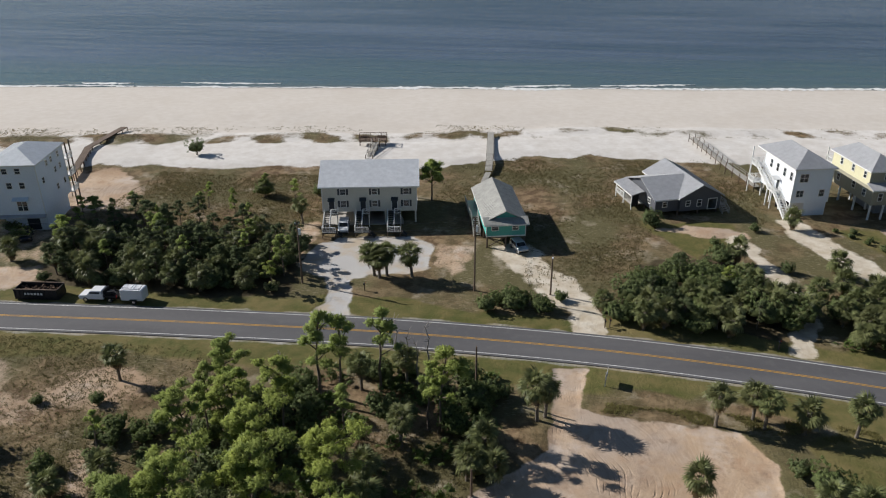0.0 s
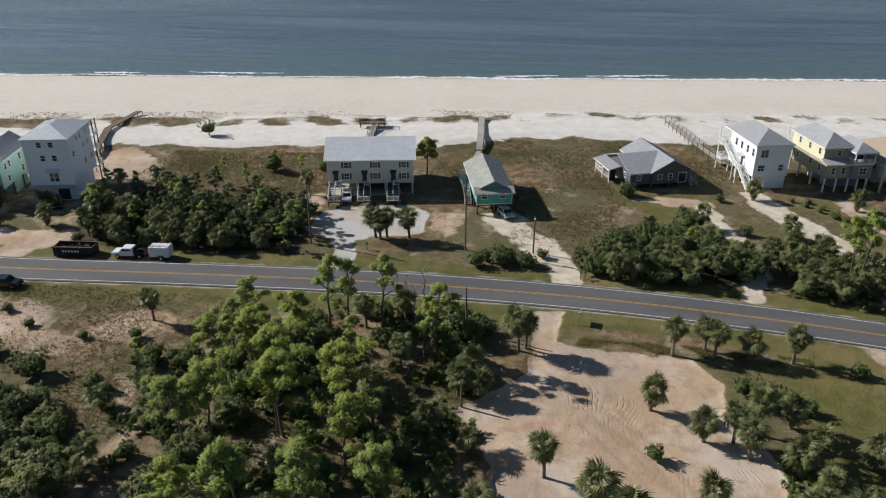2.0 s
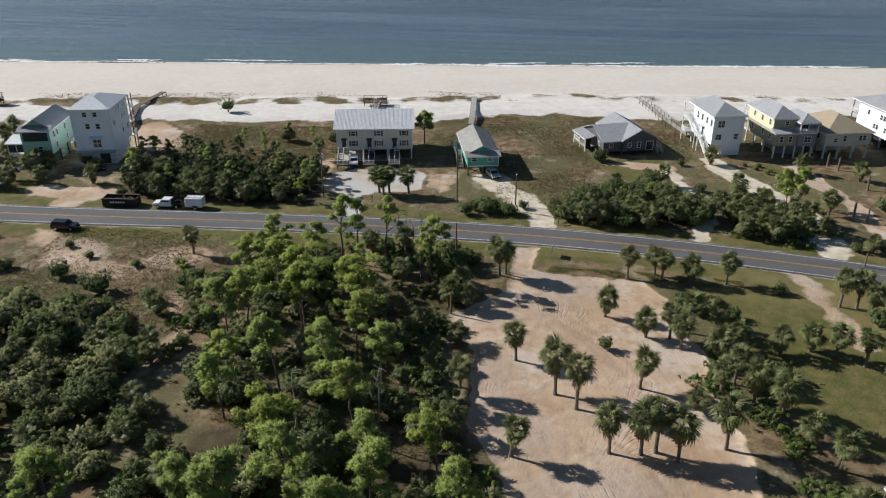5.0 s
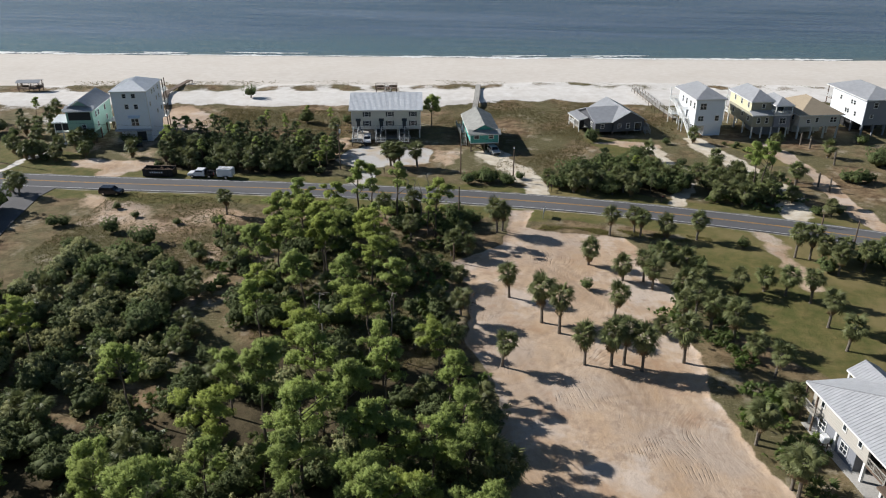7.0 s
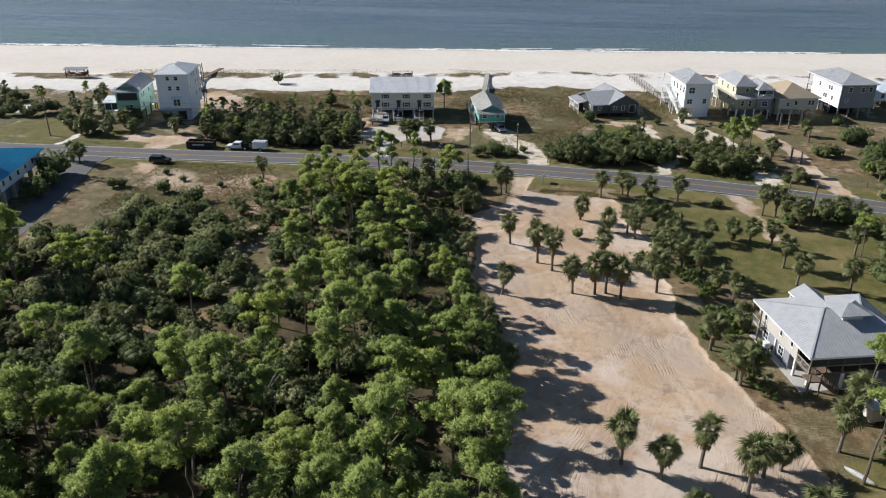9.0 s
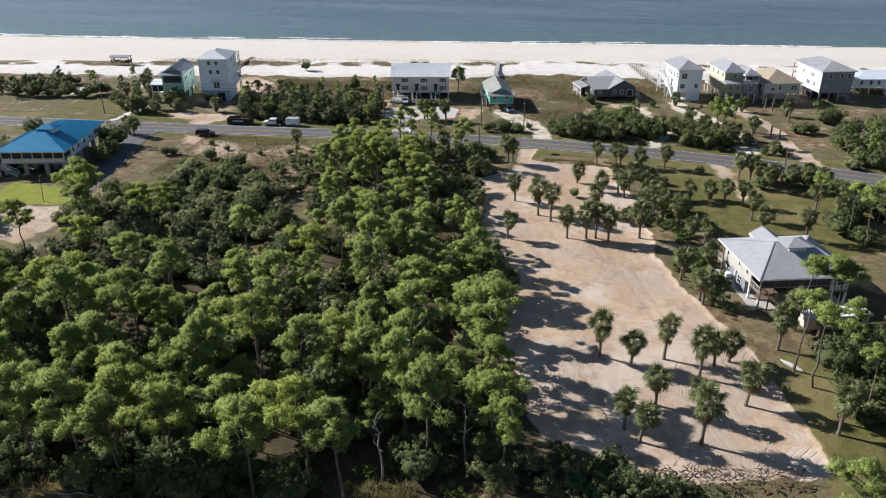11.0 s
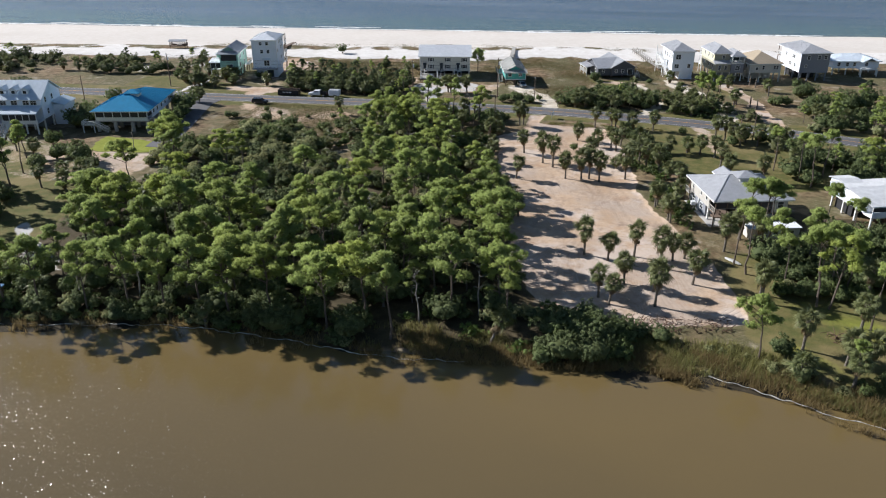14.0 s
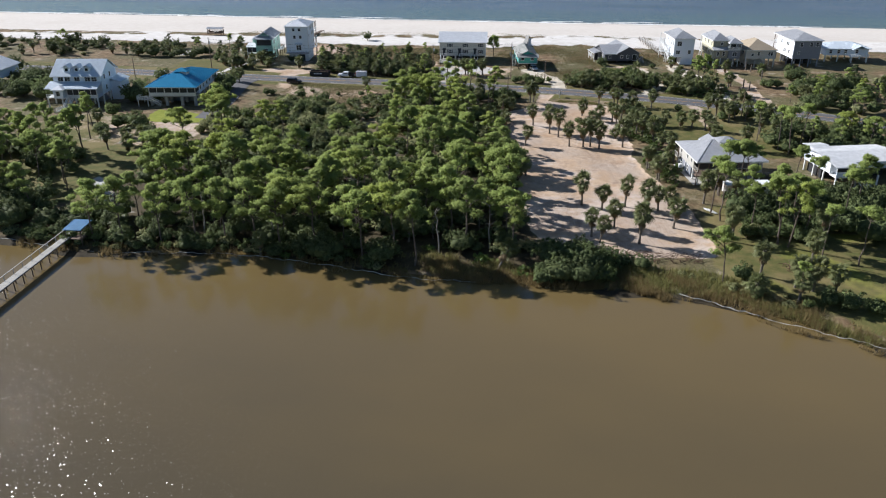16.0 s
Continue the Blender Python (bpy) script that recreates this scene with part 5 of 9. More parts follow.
def white_four_storey():
    h = thing("white_four_storey_house", -97.3, 115.0, 0, 12.0, "narrow white four-storey beach house with pale metal roof", "house")
    W, D, z0, z1 = 8.3, 11.9, 3.2, 12.85
    wall_box(h, 0, W, 0, D, z0, z1, M["white_siding"], courses=0.3)
    corner_boards(h, 0, W, 0, D, z0, z1, M["trim"])
    wall_box(h, 0.7, W - 0.4, 0.9, D - 1.0, 0, z0, M["white_siding"])
    roof(h, hip_planes(-0.4, W + 0.4, -0.5, D + 0.5, z1 - 0.05, 1.75), M["roof_white"], 0.4, fascia=M["trim"])
    roof(h, shed_plane(-0.35, W + 0.1, -0.75, 0.0, z0 - 0.1, z0 + 0.25), M["roof_grey"], 0.4, name="skirt_roof")
    for x in (3.0, 5.2):
        opening(h, "F", 0, x, 11.1, 0.85, 0.95)
        opening(h, "F", 0, x + 0.25, 8.4, 0.85, 1.05)
    for x in (4.2, 5.1):
        opening(h, "F", 0, x, 4.2, 0.75, 1.7)
    awning(h, 3.3, 6.1, -0.02, 6.75, 0.8, M["roof_pale"])
    for y, z in ((2.0, 8.6), (4.5, 11.0), (7.4, 8.8), (9.6, 11.0), (9.6, 8.8), (10.3, 5.6), (6.5, 11.0), (7, 5.6)):
        opening(h, "R", W, y, z, 0.75, 1.0)
    opening(h, "F", 0.9, 5.5, 0.1, 2.2, 2.4, "door")
    for z in (z0, 6.4, 9.6):
        deck(h, 0.2, W + 0.6, D + 0.02, D + 2.4, z, M["trim"], "gallery")
        railing(h, (W + 0.6, D + 0.1, z), (W + 0.6, D + 2.4, z), M["trim"], 1.0, 0.15)
        railing(h, (0.2, D + 2.4, z), (W + 0.6, D + 2.4, z), M["trim"], 1.0, 0.15)
    posts(h, [(W + 0.5, D + 0.4), (W + 0.5, D + 2.3), (0.4, D + 2.3)], 0, z1 - 0.1, 0.2, M["wood"])


def mint_house():
    h = thing("mint_green_house", -110.6, 111.6, 0, 13.0, "mint green beach house on stilts, grey roof, screened porches", "house")
    z0, z1 = 2.9, 8.4
    wall_box(h, 2.4, 8.6, 0, 13.5, z0, z1, M["mint_siding"], courses=0.28)
    wall_box(h, 0, 2.4, 5.5, 13.5, z0, 7.4, M["mint_siding"], courses=0.28)
    for y in (1.6, 13.3):
        bm = bmesh.new()
        gable_fill(bm, 2.4, 8.6, y, z1, 2.0)
        part("gable", bm, M["mint_siding"], h)
    roof(h, gable_planes(1.9, 9.1, 0.6, 14.0, z1 - 0.05, 2.25, "y"), M["roof_grey"], 0.45, fascia=M["trim"])
    roof(h, shed_plane(1.9, 9.1, -0.7, 1.6, z1 - 0.1, z1 + 0.7), M["roof_grey"], 0.45, name="porch_roof", fascia=M["trim"])
    roof(h, [[(-0.5, 14.0, 7.2), (-0.5, 5.0, 7.2), (2.3, 5.0, 8.1), (2.3, 14.0, 8.1)]], M["roof_silver"], 0.45, name="wing_roof", fascia=M["trim"])
    # screened porches
    part("screen", boxes((2.9, 8.1, -0.05, 0.0, 5.9, 8.0)), M["screen"], h)
    roof(h, shed_plane(-1.6, 2.5, 0.4, 5.4, 5.3, 6.0), M["roof_white"], 0.45, name="lower_porch_roof", fascia=M["trim"])
    part("screen", boxes((-1.1, 2.35, 0.9, 1.0, 3.2, 5.2)), M["screen"], h)
    deck(h, -1.3, 2.4, 0.7, 5.4, z0, M["trim"], "porch_floor")
    posts(h, [(-1.15, 0.9), (0.6, 0.9), (2.3, 0.9), (-1.15, 5.2)], 0, 5.25, 0.16, M["trim"])
    posts(h, [(x, y) for x in (2.6, 5.5, 8.4) for y in (0.2, 4.5, 9, 13.3)], 0, z0, 0.28, M["wood"])
    for y, z in ((2.4, 6.2), (4.2, 6.2), (9, 6.2), (3, 3.6), (9.5, 3.6)):
        opening(h, "R", 8.6, y, z, 0.85, 1.2)
    opening(h, "F", 0, 6.2, 3.4, 0.9, 1.3)
    deck(h, 8.6, 10.2, 9.5, 13.5, z0, M["trim"])
    railing(h, (10.2, 9.5, z0), (10.2, 13.5, z0), M["trim"], 1.0, 0.15)
    posts(h, [(10.1, 9.6), (10.1, 13.4)], 0, z0 - 0.15, 0.18, M["wood"])
    part("ground_room", boxes((3.4, 8.0, 5, 12, 0, z0)), M["mint_siding"], h)


def blue_roof_house():
    h = thing("blue_roofed_house", -110.7, 45.4, 0, 12.5, "white house on stilts with bright blue metal roof", "house")
    W, D, z0, z1 = 14.0, 13.6, 3.0, 5.75
    wall_box(h, 0, W, 3.6, D, z0, z1, M["white_siding"], courses=0.3)
    wall_box(h, 2.5, W - 0.3, D, 23.2, z0, z1, M["white_siding"], courses=0.3)
    roof(h, hip_planes(-0.8, W + 0.8, -0.9, D + 0.9, z1, 3.2), M["roof_blue"], 0.42, fascia=M["trim"], label="bright blue standing-seam roof")
    m = 8.1
    e, q = z1 + 0.02, (m, 17.2, z1 + 2.35)
    rear = [[(W + 0.5, D - 4, e), (W + 0.5, 24.0, e), q, (m, D - 4.6, z1 + 2.35)], [(1.7, 24.0, e), (1.7, D - 4, e), (m, D - 4.6, z1 + 2.35), q], [(W + 0.5, 24.0, e), (1.7, 24.0, e), q]]
    roof(h, rear, M["roof_blue"], 0.42, name="rear_roof", fascia=M["trim"])
    # cupola
    part("cupola", boxes((6.6, 9.8, 6.4, 9.2, z1 + 1.6, z1 + 3.2)), M["trim"], h)
    roof(h, hip_planes(6.0, 10.4, 5.9, 9.7, z1 + 3.15, 0.85), M["roof_blue"], 0.42, 0.1, name="cupola_roof")
    # screened porch along the front
    deck(h, 0, W, 0, 3.6, z0, M["concrete"], "porch_floor", 0.3)
    for k in range(7):
        x = 0.12 + k * (W - 0.24) / 6
        post(h, x, 0.12, z0, z1, 0.2, M["trim"], "porch_post")
        if k < 6:
            part("screen", boxes((x + 0.1, x + (W - 0.24) / 6 - 0.1, 0.1, 0.14, z0 + 0.95, z1 - 0.1)), M["screen"], h)
    part("porch_wall", boxes((0, W, 0.02, 0.1, z0, z0 + 0.9)), M["trim"], h)
    part("screen", boxes((W - 0.12, W - 0.05, 0.25, 3.5, z0 + 0.95, z1 - 0.1)), M["screen"], h)
    # ceiling in the black of painted shade
    part("porch_ceiling", boxes((0, W, 0.2, 3.6, z1 - 0.12, z1 - 0.06)), M["shade_black"], h)
    posts(h, [(x, y) for x in (0.4, 5, 9.6, W - 0.4) for y in (0.4, 4.5, 9, 13.2)] + [(3, 18), (3, 22.8), (W - 0.8, 18), (W - 0.8, 22.8)], 0, z0, 0.75, M["concrete"])
    part("ground_room", boxes((2.0, W - 1, 6, 12.5, 0, z0)), M["grey_siding"], h)
    for y in (5, 8, 11.5, 15.5, 19, 22):
        opening(h, "R", W if y < D else W - 0.3, y, 4.0, 0.85, 1.1)
    # open deck and steps at the side
    deck(h, -3.4, -0.02, -1.2, 4.0, z0 - 0.9, M["wood_pale"])
    railing(h, (-3.4, -1.2, z0 - 0.9), (-0.1, -1.2, z0 - 0.9), M["trim"], 1.0, 0.16)
    railing(h, (-3.4, -1.2, z0 - 0.9), (-3.4, 4.0, z0 - 0.9), M["trim"], 1.0, 0.16)
    posts(h, [(-3.2, -1.0), (-0.3, -1.0), (-3.2, 3.8)], 0, z0 - 1.05, 0.2, M["trim"])
    stair(h, (3.4, -0.7, 0.1), (0.0, -0.7, z0 - 0.95), 1.2, M["wood_pale"], M["trim"])


def dormer_house():
    h = thing("dormered_white_house", -138.0, 37.0, 0, 13.5, "large pale blue-white house on stilts with three dormers", "house")
    W, D, z0, z1 = 14.2, 15.0, 3.0, 8.6
    wall_box(h, 0, W, 3.4, D, z0, z1, M["white_siding"], courses=0.3)
    bm = bmesh.new()
    gable_fill_x(bm, 3.4, D, W - 0.2, z1, 3.5)
    part("gable", bm, M["white_siding"], h)
    bm = bmesh.new()
    gable_fill_x(bm, 3.4, D, 0, z1, 3.5)
    part("gable", bm, M["white_siding"], h)
    roof(h, gable_planes(-0.6, W + 0.6, 2.6, D + 0.8, z1 - 0.05, 3.9), M["roof_pale"], 0.45, fascia=M["trim"])
    roof(h, shed_plane(-1.2, W + 0.2, -0.9, 3.5, 5.7, 6.9), M["roof_pale"], 0.45, name="porch_roof", fascia=M["trim"])
    for k in range(3):
        x = 4.0 + k * 3.0
        d = part("dormer", boxes((x - 0.8, x + 0.8, 4.4, 7.6, z1 + 0.9, z1 + 2.2)), M["white_siding"], h)
        bm = bmesh.new()
        for p in gable_planes(x - 1.15, x + 1.15, 4.0, 8.4, z1 + 2.15, 0.85, "y"):
            slab(bm, p, 0.1)
        gable_fill(bm, x - 0.8, x + 0.8, 4.4, z1 + 2.15, 0.65)
        part("dormer_roof", bm, M["roof_pale"], d)
        part("dormer_window", boxes((x - 0.42, x + 0.42, 4.36, 4.4, z1 + 1.2, z1 + 2.0)), M["glass"], d)
    for x in (2.2, 4.2, 7.1, 10.2, 12.2):
        opening(h, "F", 3.4, x, 7.0, 1.5, 1.25)
    deck(h, -1.0, W, -0.6, 3.4, z0, M["trim"], "porch_floor")
    for k in range(6):
        x = 5.2 + k * 1.75
        post(h, x, -0.45, z0, 5.75, 0.16, M["trim"], "porch_post")
    for k in range(5):
        x = 5.2 + k * 1.75
        part("screen", boxes((x + 0.08, x + 1.67, -0.48, -0.44, z0 + 0.8, 5.6)), M["screen"], h)
    part("porch_wall", boxes((5.2, W, -0.5, -0.42, z0, z0 + 0.75)), M["trim"], h)
    part("bay", boxes((1.6, 4.4, -1.6, 3.4, z0, 5.6)), M["white_siding"], h)
    bm = bmesh.new()
    for p in hip_planes(1.0, 5.0, -2.2, 2.2, 5.6, 1.0):
        slab(bm, p, 0.1)
    part("bay_roof", bm, M["roof_white"], h)
    opening(h, "F", -1.6, 3.0, 3.8, 1.0, 1.2)
    railing(h, (-1.0, -0.6, z0), (1.6, -0.6, z0), M["trim"], 1.0, 0.16)
    posts(h, [(x, y) for x in (-0.8, 3.4, 7.4, 11, W - 0.3) for y in (-0.4, 4, 9, D - 0.3)], 0, z0, 0.35, M["trim"])
    part("ground_room", boxes((3.0, W - 1.5, 7, 14, 0, z0)), M["grey_siding"], h)
    for y, z in ((6, 7.2), (10, 7.2), (6.5, 4.0), (11.5, 4.0)):
        opening(h, "R", W, y, z, 0.9, 1.3)
    part("annex", boxes((W, W + 3.0, 9.5, D + 1.5, 0, 5.6)), M["white_siding"], h)
    roof(h, [[(W + 3.4, 9.1, 5.5), (W + 3.4, D + 1.9, 5.5), (W + 0.02, D + 1.9, 6.6), (W + 0.02, 9.1, 6.6)]], M["roof_pale"], 0.45, name="annex_roof")
    stair(h, (6.2, -5.4, 0.1), (6.2, -0.6, z0), 1.6, M["trim"], M["trim"])
    deck(h, 5.2, 7.2, -6.6, -5.4, 0.6, M["trim"], "landing")
    stair(h, (3.4, -6.0, 0.1), (5.2, -6.0, 0.6), 1.2, M["trim"], M["trim"])


def far_grey_house():
    h = thing("grey_roofed_house", -184.0, 54.0, 0, 12.0, "blue house with low grey roof among trees", "house")
    wall_box(h, 0, 12, 0, 11, 2.4, 5.4, M["blue_siding"], courses=0.3)
    roof(h, gable_planes(-0.6, 12.6, -0.7, 11.7, 5.35, 2.4, "y"), M["roof_silver"], 0.45, fascia=M["trim"])
    bm = bmesh.new()
    gable_fill(bm, 0, 12, 0, 5.4, 2.1)
    part("gable", bm, M["blue_siding"], h)
    posts(h, [(x, y) for x in (0.3, 4, 8, 11.7) for y in (0.3, 5.5, 10.7)], 0, 2.4, 0.3, M["trim"])
    for x in (2.5, 6, 9.5):
        opening(h, "F", 0, x, 3.4, 0.95, 1.2)


def grey_hip_house():
    h = thing("grey_hip_roofed_house", 44.9, 13.4, 0, 15.6, "cream house on stilts, wide grey metal hip roof, screened porch", "house")
    W, D, z0, z1 = 14.2, 13.6, 2.55, 5.45
    o = 0.8
    wall_box(h, 0, 5.0, 3.2, D, z0, z1, M["taupe_siding"], courses=0.3)
    wall_box(h, 5.0, W, 3.6, D, z0, z1, M["taupe_siding"], courses=0.3)
    wall_box(h, 11.2, W, 0.05, 3.6, z0, z1, M["taupe_siding"], courses=0.3)
    roof(h, hip_inset(-o, W + o, -o, D + o, z1 - 0.05, 2.75, 5.4, 5.2, 6.6), M["roof_grey"], 0.42, fascia=M["trim"], label="wide grey standing-seam hip roof")
    # ridge caps
    bm = bmesh.new()
    a, b, zz = (-o + 5.4, 6.6), (W + o - 5.2, 6.6), z1 + 2.72
    for q in ((-o, -o), (-o, D + o)):
        beam(bm, (q[0], q[1], z1), (a[0], a[1], zz), 0.22, 0.06)
    for q in ((W + o, -o), (W + o, D + o)):
        beam(bm, (q[0], q[1], z1), (b[0], b[1], zz), 0.22, 0.06)
    beam(bm, (a[0], a[1], zz), (b[0], b[1], zz), 0.22, 0.06)
    part("ridge_cap", bm, M["roof_grey"], h)
    part("cupola", boxes((6.1, 8.9, 4.5, 7.2, z1 + 1.4, z1 + 2.9)), M["trim"], h)
    roof(h, hip_inset(5.3, 9.7, 3.8, 7.9, z1 + 2.85, 0.85, 2.0, 2.0), M["roof_grey"], 0.42, 0.1, name="cupola_roof")
    roof(h, gable_planes(5.2, 9.4, D - 3.0, D + 2.3, z1 + 0.1, 1.2, "y"), M["roof_grey"], 0.42, name="entry_roof", fascia=M["trim"])
    posts(h, [(5.5, D + 2.0), (9.1, D + 2.0)], 0, z1 + 0.05, 0.22, M["trim"])
    deck(h, 5.4, 9.2, D + 0.02, D + 2.2, z0, M["wood_pale"], "entry_deck")
    # screened porch at the front
    deck(h, 0, W, 0, 3.2, z0, M["wood"], "porch_floor", 0.25)
    for k, x in enumerate((0.1, 2.3, 4.5, 6.7, 8.9, 11.1)):
        post(h, x, 0.1, z0, z1, 0.16, M["wood"], "porch_post")
        if k < 5:
            part("screen", boxes((x + 0.08, x + 2.12, 0.08, 0.12, z0 + 1.0, z1 - 0.15)), M["screen"], h)
            part("rail_board", boxes((x + 0.08, x + 2.12, 0.04, 0.16, z0 + 0.9, z0 + 1.0)), M["wood_pale"], h)
    # black back of the porch, its shade put into the colour
    part("porch_back", boxes((0.3, 11.2, 3.1, 3.19, z0, z1 - 0.1)), M["shade_black"], h)
    railing(h, (0.02, 0.1, z0), (0.02, 3.1, z0), M["wood_pale"], 1.0, 0.18)
    opening(h, "F", 0.05, 12.8, 3.5, 1.1, 1.2)
    for y, z, w, hh in ((4.6, 3.7, 0.55, 1.3), (7.4, 3.7, 0.55, 1.3), (11.6, 3.7, 0.55, 1.3)):
        opening(h, "L", 0, y, z, w, hh, bars=False)
    # gallery at the back corner
    posts(h, [(-0.6, D + 0.6), (-0.6, D - 1.6)], 0, z1 - 0.05, 0.18, M["wood"])
    deck(h, -0.9, -0.02, D - 2.0, D + 0.7, z0, M["wood_pale"], "side_deck")
    railing(h, (-0.9, D - 2.0, z0), (-0.9, D + 0.7, z0), M["wood_pale"], 1.0, 0.2)
    # ground floor
    wall_box(h, 0.2, 4.8, 5.0, D - 0.3, 0, z0, M["grey_siding"], courses=0.3)
    opening(h, "L", 0.2, 7.0, 0.9, 1.2, 1.2)
    opening(h, "L", 0.2, 11.2, 0.9, 1.2, 1.2)
    posts(h, [(x, y) for x in (0.15, 4.8, 9.4, W - 0.2) for y in (0.2, 3.4, 8.5, D - 0.2)], 0, z0, 0.3, M["trim"])
    # dark sheet painted as the shade beneath the floor
    part("underfloor_back", boxes((5.0, W - 0.3, 6.0, 6.1, 0, z0)), M["shade_black"], h)
    part("slab", boxes((-0.8, W, -0.3, D, -0.2, 0.05)), M["concrete"], h)
    stair(h, (3.4, -1.0, 0.1), (0.6, -1.0, z0 - 0.1), 1.1, M["wood"], M["wood"])
    deck(h, -0.9, 0.8, -1.7, -0.02, z0, M["wood"], "landing")
    posts(h, [(-0.8, -1.6), (0.7, -1.6)], 0, z0 + 1.0, 0.16, M["wood"])
    # heat pump on a stand
    part("heat_pump", boxes((-1.2, -0.4, 8.6, 9.5, 0.9, 1.7, 0.05)), M["roof_silver"], h, "grey heat pump on a wooden stand")
    posts(h, [(-1.1, 8.7), (-0.5, 8.7), (-1.1, 9.4), (-0.5, 9.4)], 0, 0.9, 0.1, M["wood"], "stand_leg")


def white_flat_house():
    h = thing("white_low_roofed_house", 73.4, 18.2, 0, 20.0, "white house on stilts with low white roof and stairs", "house")
    wall_box(h, 0, 5.5, 1.6, 12.0, 2.7, 5.3, M["white_siding"], courses=0.3)
    wall_box(h, 5.5, 17, 3.5, 12.0, 2.7, 5.3, M["white_siding"], courses=0.3)
    roof(h, [[(-0.5, 1.0, 5.25), (17.6, 1.0, 5.25), (17.6, 7.0, 5.95), (-0.5, 7.0, 5.95)], [(17.6, 12.6, 5.25), (-0.5, 12.6, 5.25), (-0.5, 7.0, 5.95), (17.6, 7.0, 5.95)]], M["roof_dull"], 0.6, fascia=M["trim"])
    roof(h, shed_plane(-0.4, 5.2, -1.2, 1.2, 4.95, 5.35), M["roof_dull"], 0.6, name="porch_roof", fascia=M["trim"])
    roof(h, gable_planes(0.8, 5.2, 9.0, 15.0, 5.4, 0.5), M["roof_dull"], 0.6, name="wing_roof")
    part("wing", boxes((1.2, 4.8, 12.0, 14.6, 2.7, 5.4)), M["white_siding"], h)
    deck(h, 0, 5.0, -1.0, 1.6, 2.7, M["trim"], "porch_floor", 0.25)
    part("porch_wall", boxes((0, 4.8, -1.0, -0.9, 2.7, 3.7)), M["white_siding"], h)
    part("screen", boxes((0.1, 4.7, -0.96, -0.92, 3.75, 4.9)), M["screen"], h)
    posts(h, [(x, -0.85) for x in (0.1, 1.7, 3.3, 4.8)], 2.7, 4.95, 0.14, M["trim"], "porch_post")
    posts(h, [(x, y) for x in (0.3, 5, 10, 16.5) for y in (-0.7, 4, 8, 11.7)], 0, 2.7, 0.3, M["trim"])
    # black block added as the shade under the house
    part("ground_room", boxes((1, 16, 6, 11.5, 0, 2.7)), M["shade_black"], h)
    stair(h, (6.2, -3.6, 0.1), (6.2, 1.6, 2.7), 1.3, M["roof_pale"], M["trim"])
    deck(h, 5.4, 7.0, 1.6, 3.45, 2.7, M["trim"], "landing")
    opening(h, "L", 0, 4, 3.6, 1.2, 1.1)
    opening(h, "L", 0, 8.5, 3.6, 1.2, 1.1)
    for x in (8.5, 12, 15):
        opening(h, "F", 3.5, x, 3.6, 1.2, 1.1)


for build in (triplex, teal_cottage, dark_house, white_tower, yellow_house, tan_roof_house, grey_front_house, pale_house, white_four_storey, mint_house, blue_roof_house, dormer_house, far_grey_house, grey_hip_house, white_flat_house):
    build()

# ---------------------------------------------------------------- vehicles, poles, walks and small things


def wheel(parent, x, y, r=0.36, w=0.24):
    bm = bmesh.new()
    bmesh.ops.create_cone(bm, cap_ends=True, segments=16, radius1=r, radius2=r, depth=w, matrix=Matrix.Translation((x, y, r)) @ Euler((radians(90), 0, 0)).to_matrix().to_4x4())
    t = part("wheel", bm, M["rubber"], parent)
    bm = bmesh.new()
    bmesh.ops.create_cone(bm, cap_ends=True, segments=12, radius1=r * 0.6, radius2=r * 0.55, depth=w + 0.04, matrix=Matrix.Translation((x, y, r)) @ Euler((radians(90), 0, 0)).to_matrix().to_4x4())
    part("rim", bm, M["chrome"], t)


def profile_body(bm, side, half, taper=0.9, zt=1.0):
    """A car body from its side outline (x, z), narrower towards the roof."""
    def wid(z):
        return half * (1 - (1 - taper) * max(0, min(1, (z - zt) / 0.7)))
    a = [bm.verts.new((x, -wid(z), z)) for x, z in side]
    b = [bm.verts.new((x, wid(z), z)) for x, z in side]
    bm.faces.new(a)
    bm.faces.new(b[::-1])
    for i in range(len(side)):
        j = (i + 1) % len(side)
        bm.faces.new((b[i], b[j], a[j], a[i]))
    bmesh.ops.recalc_face_normals(bm, faces=list(bm.faces))
    bmesh.ops.bevel(bm, geom=list(bm.edges), offset=0.045, segments=1, affect="EDGES")


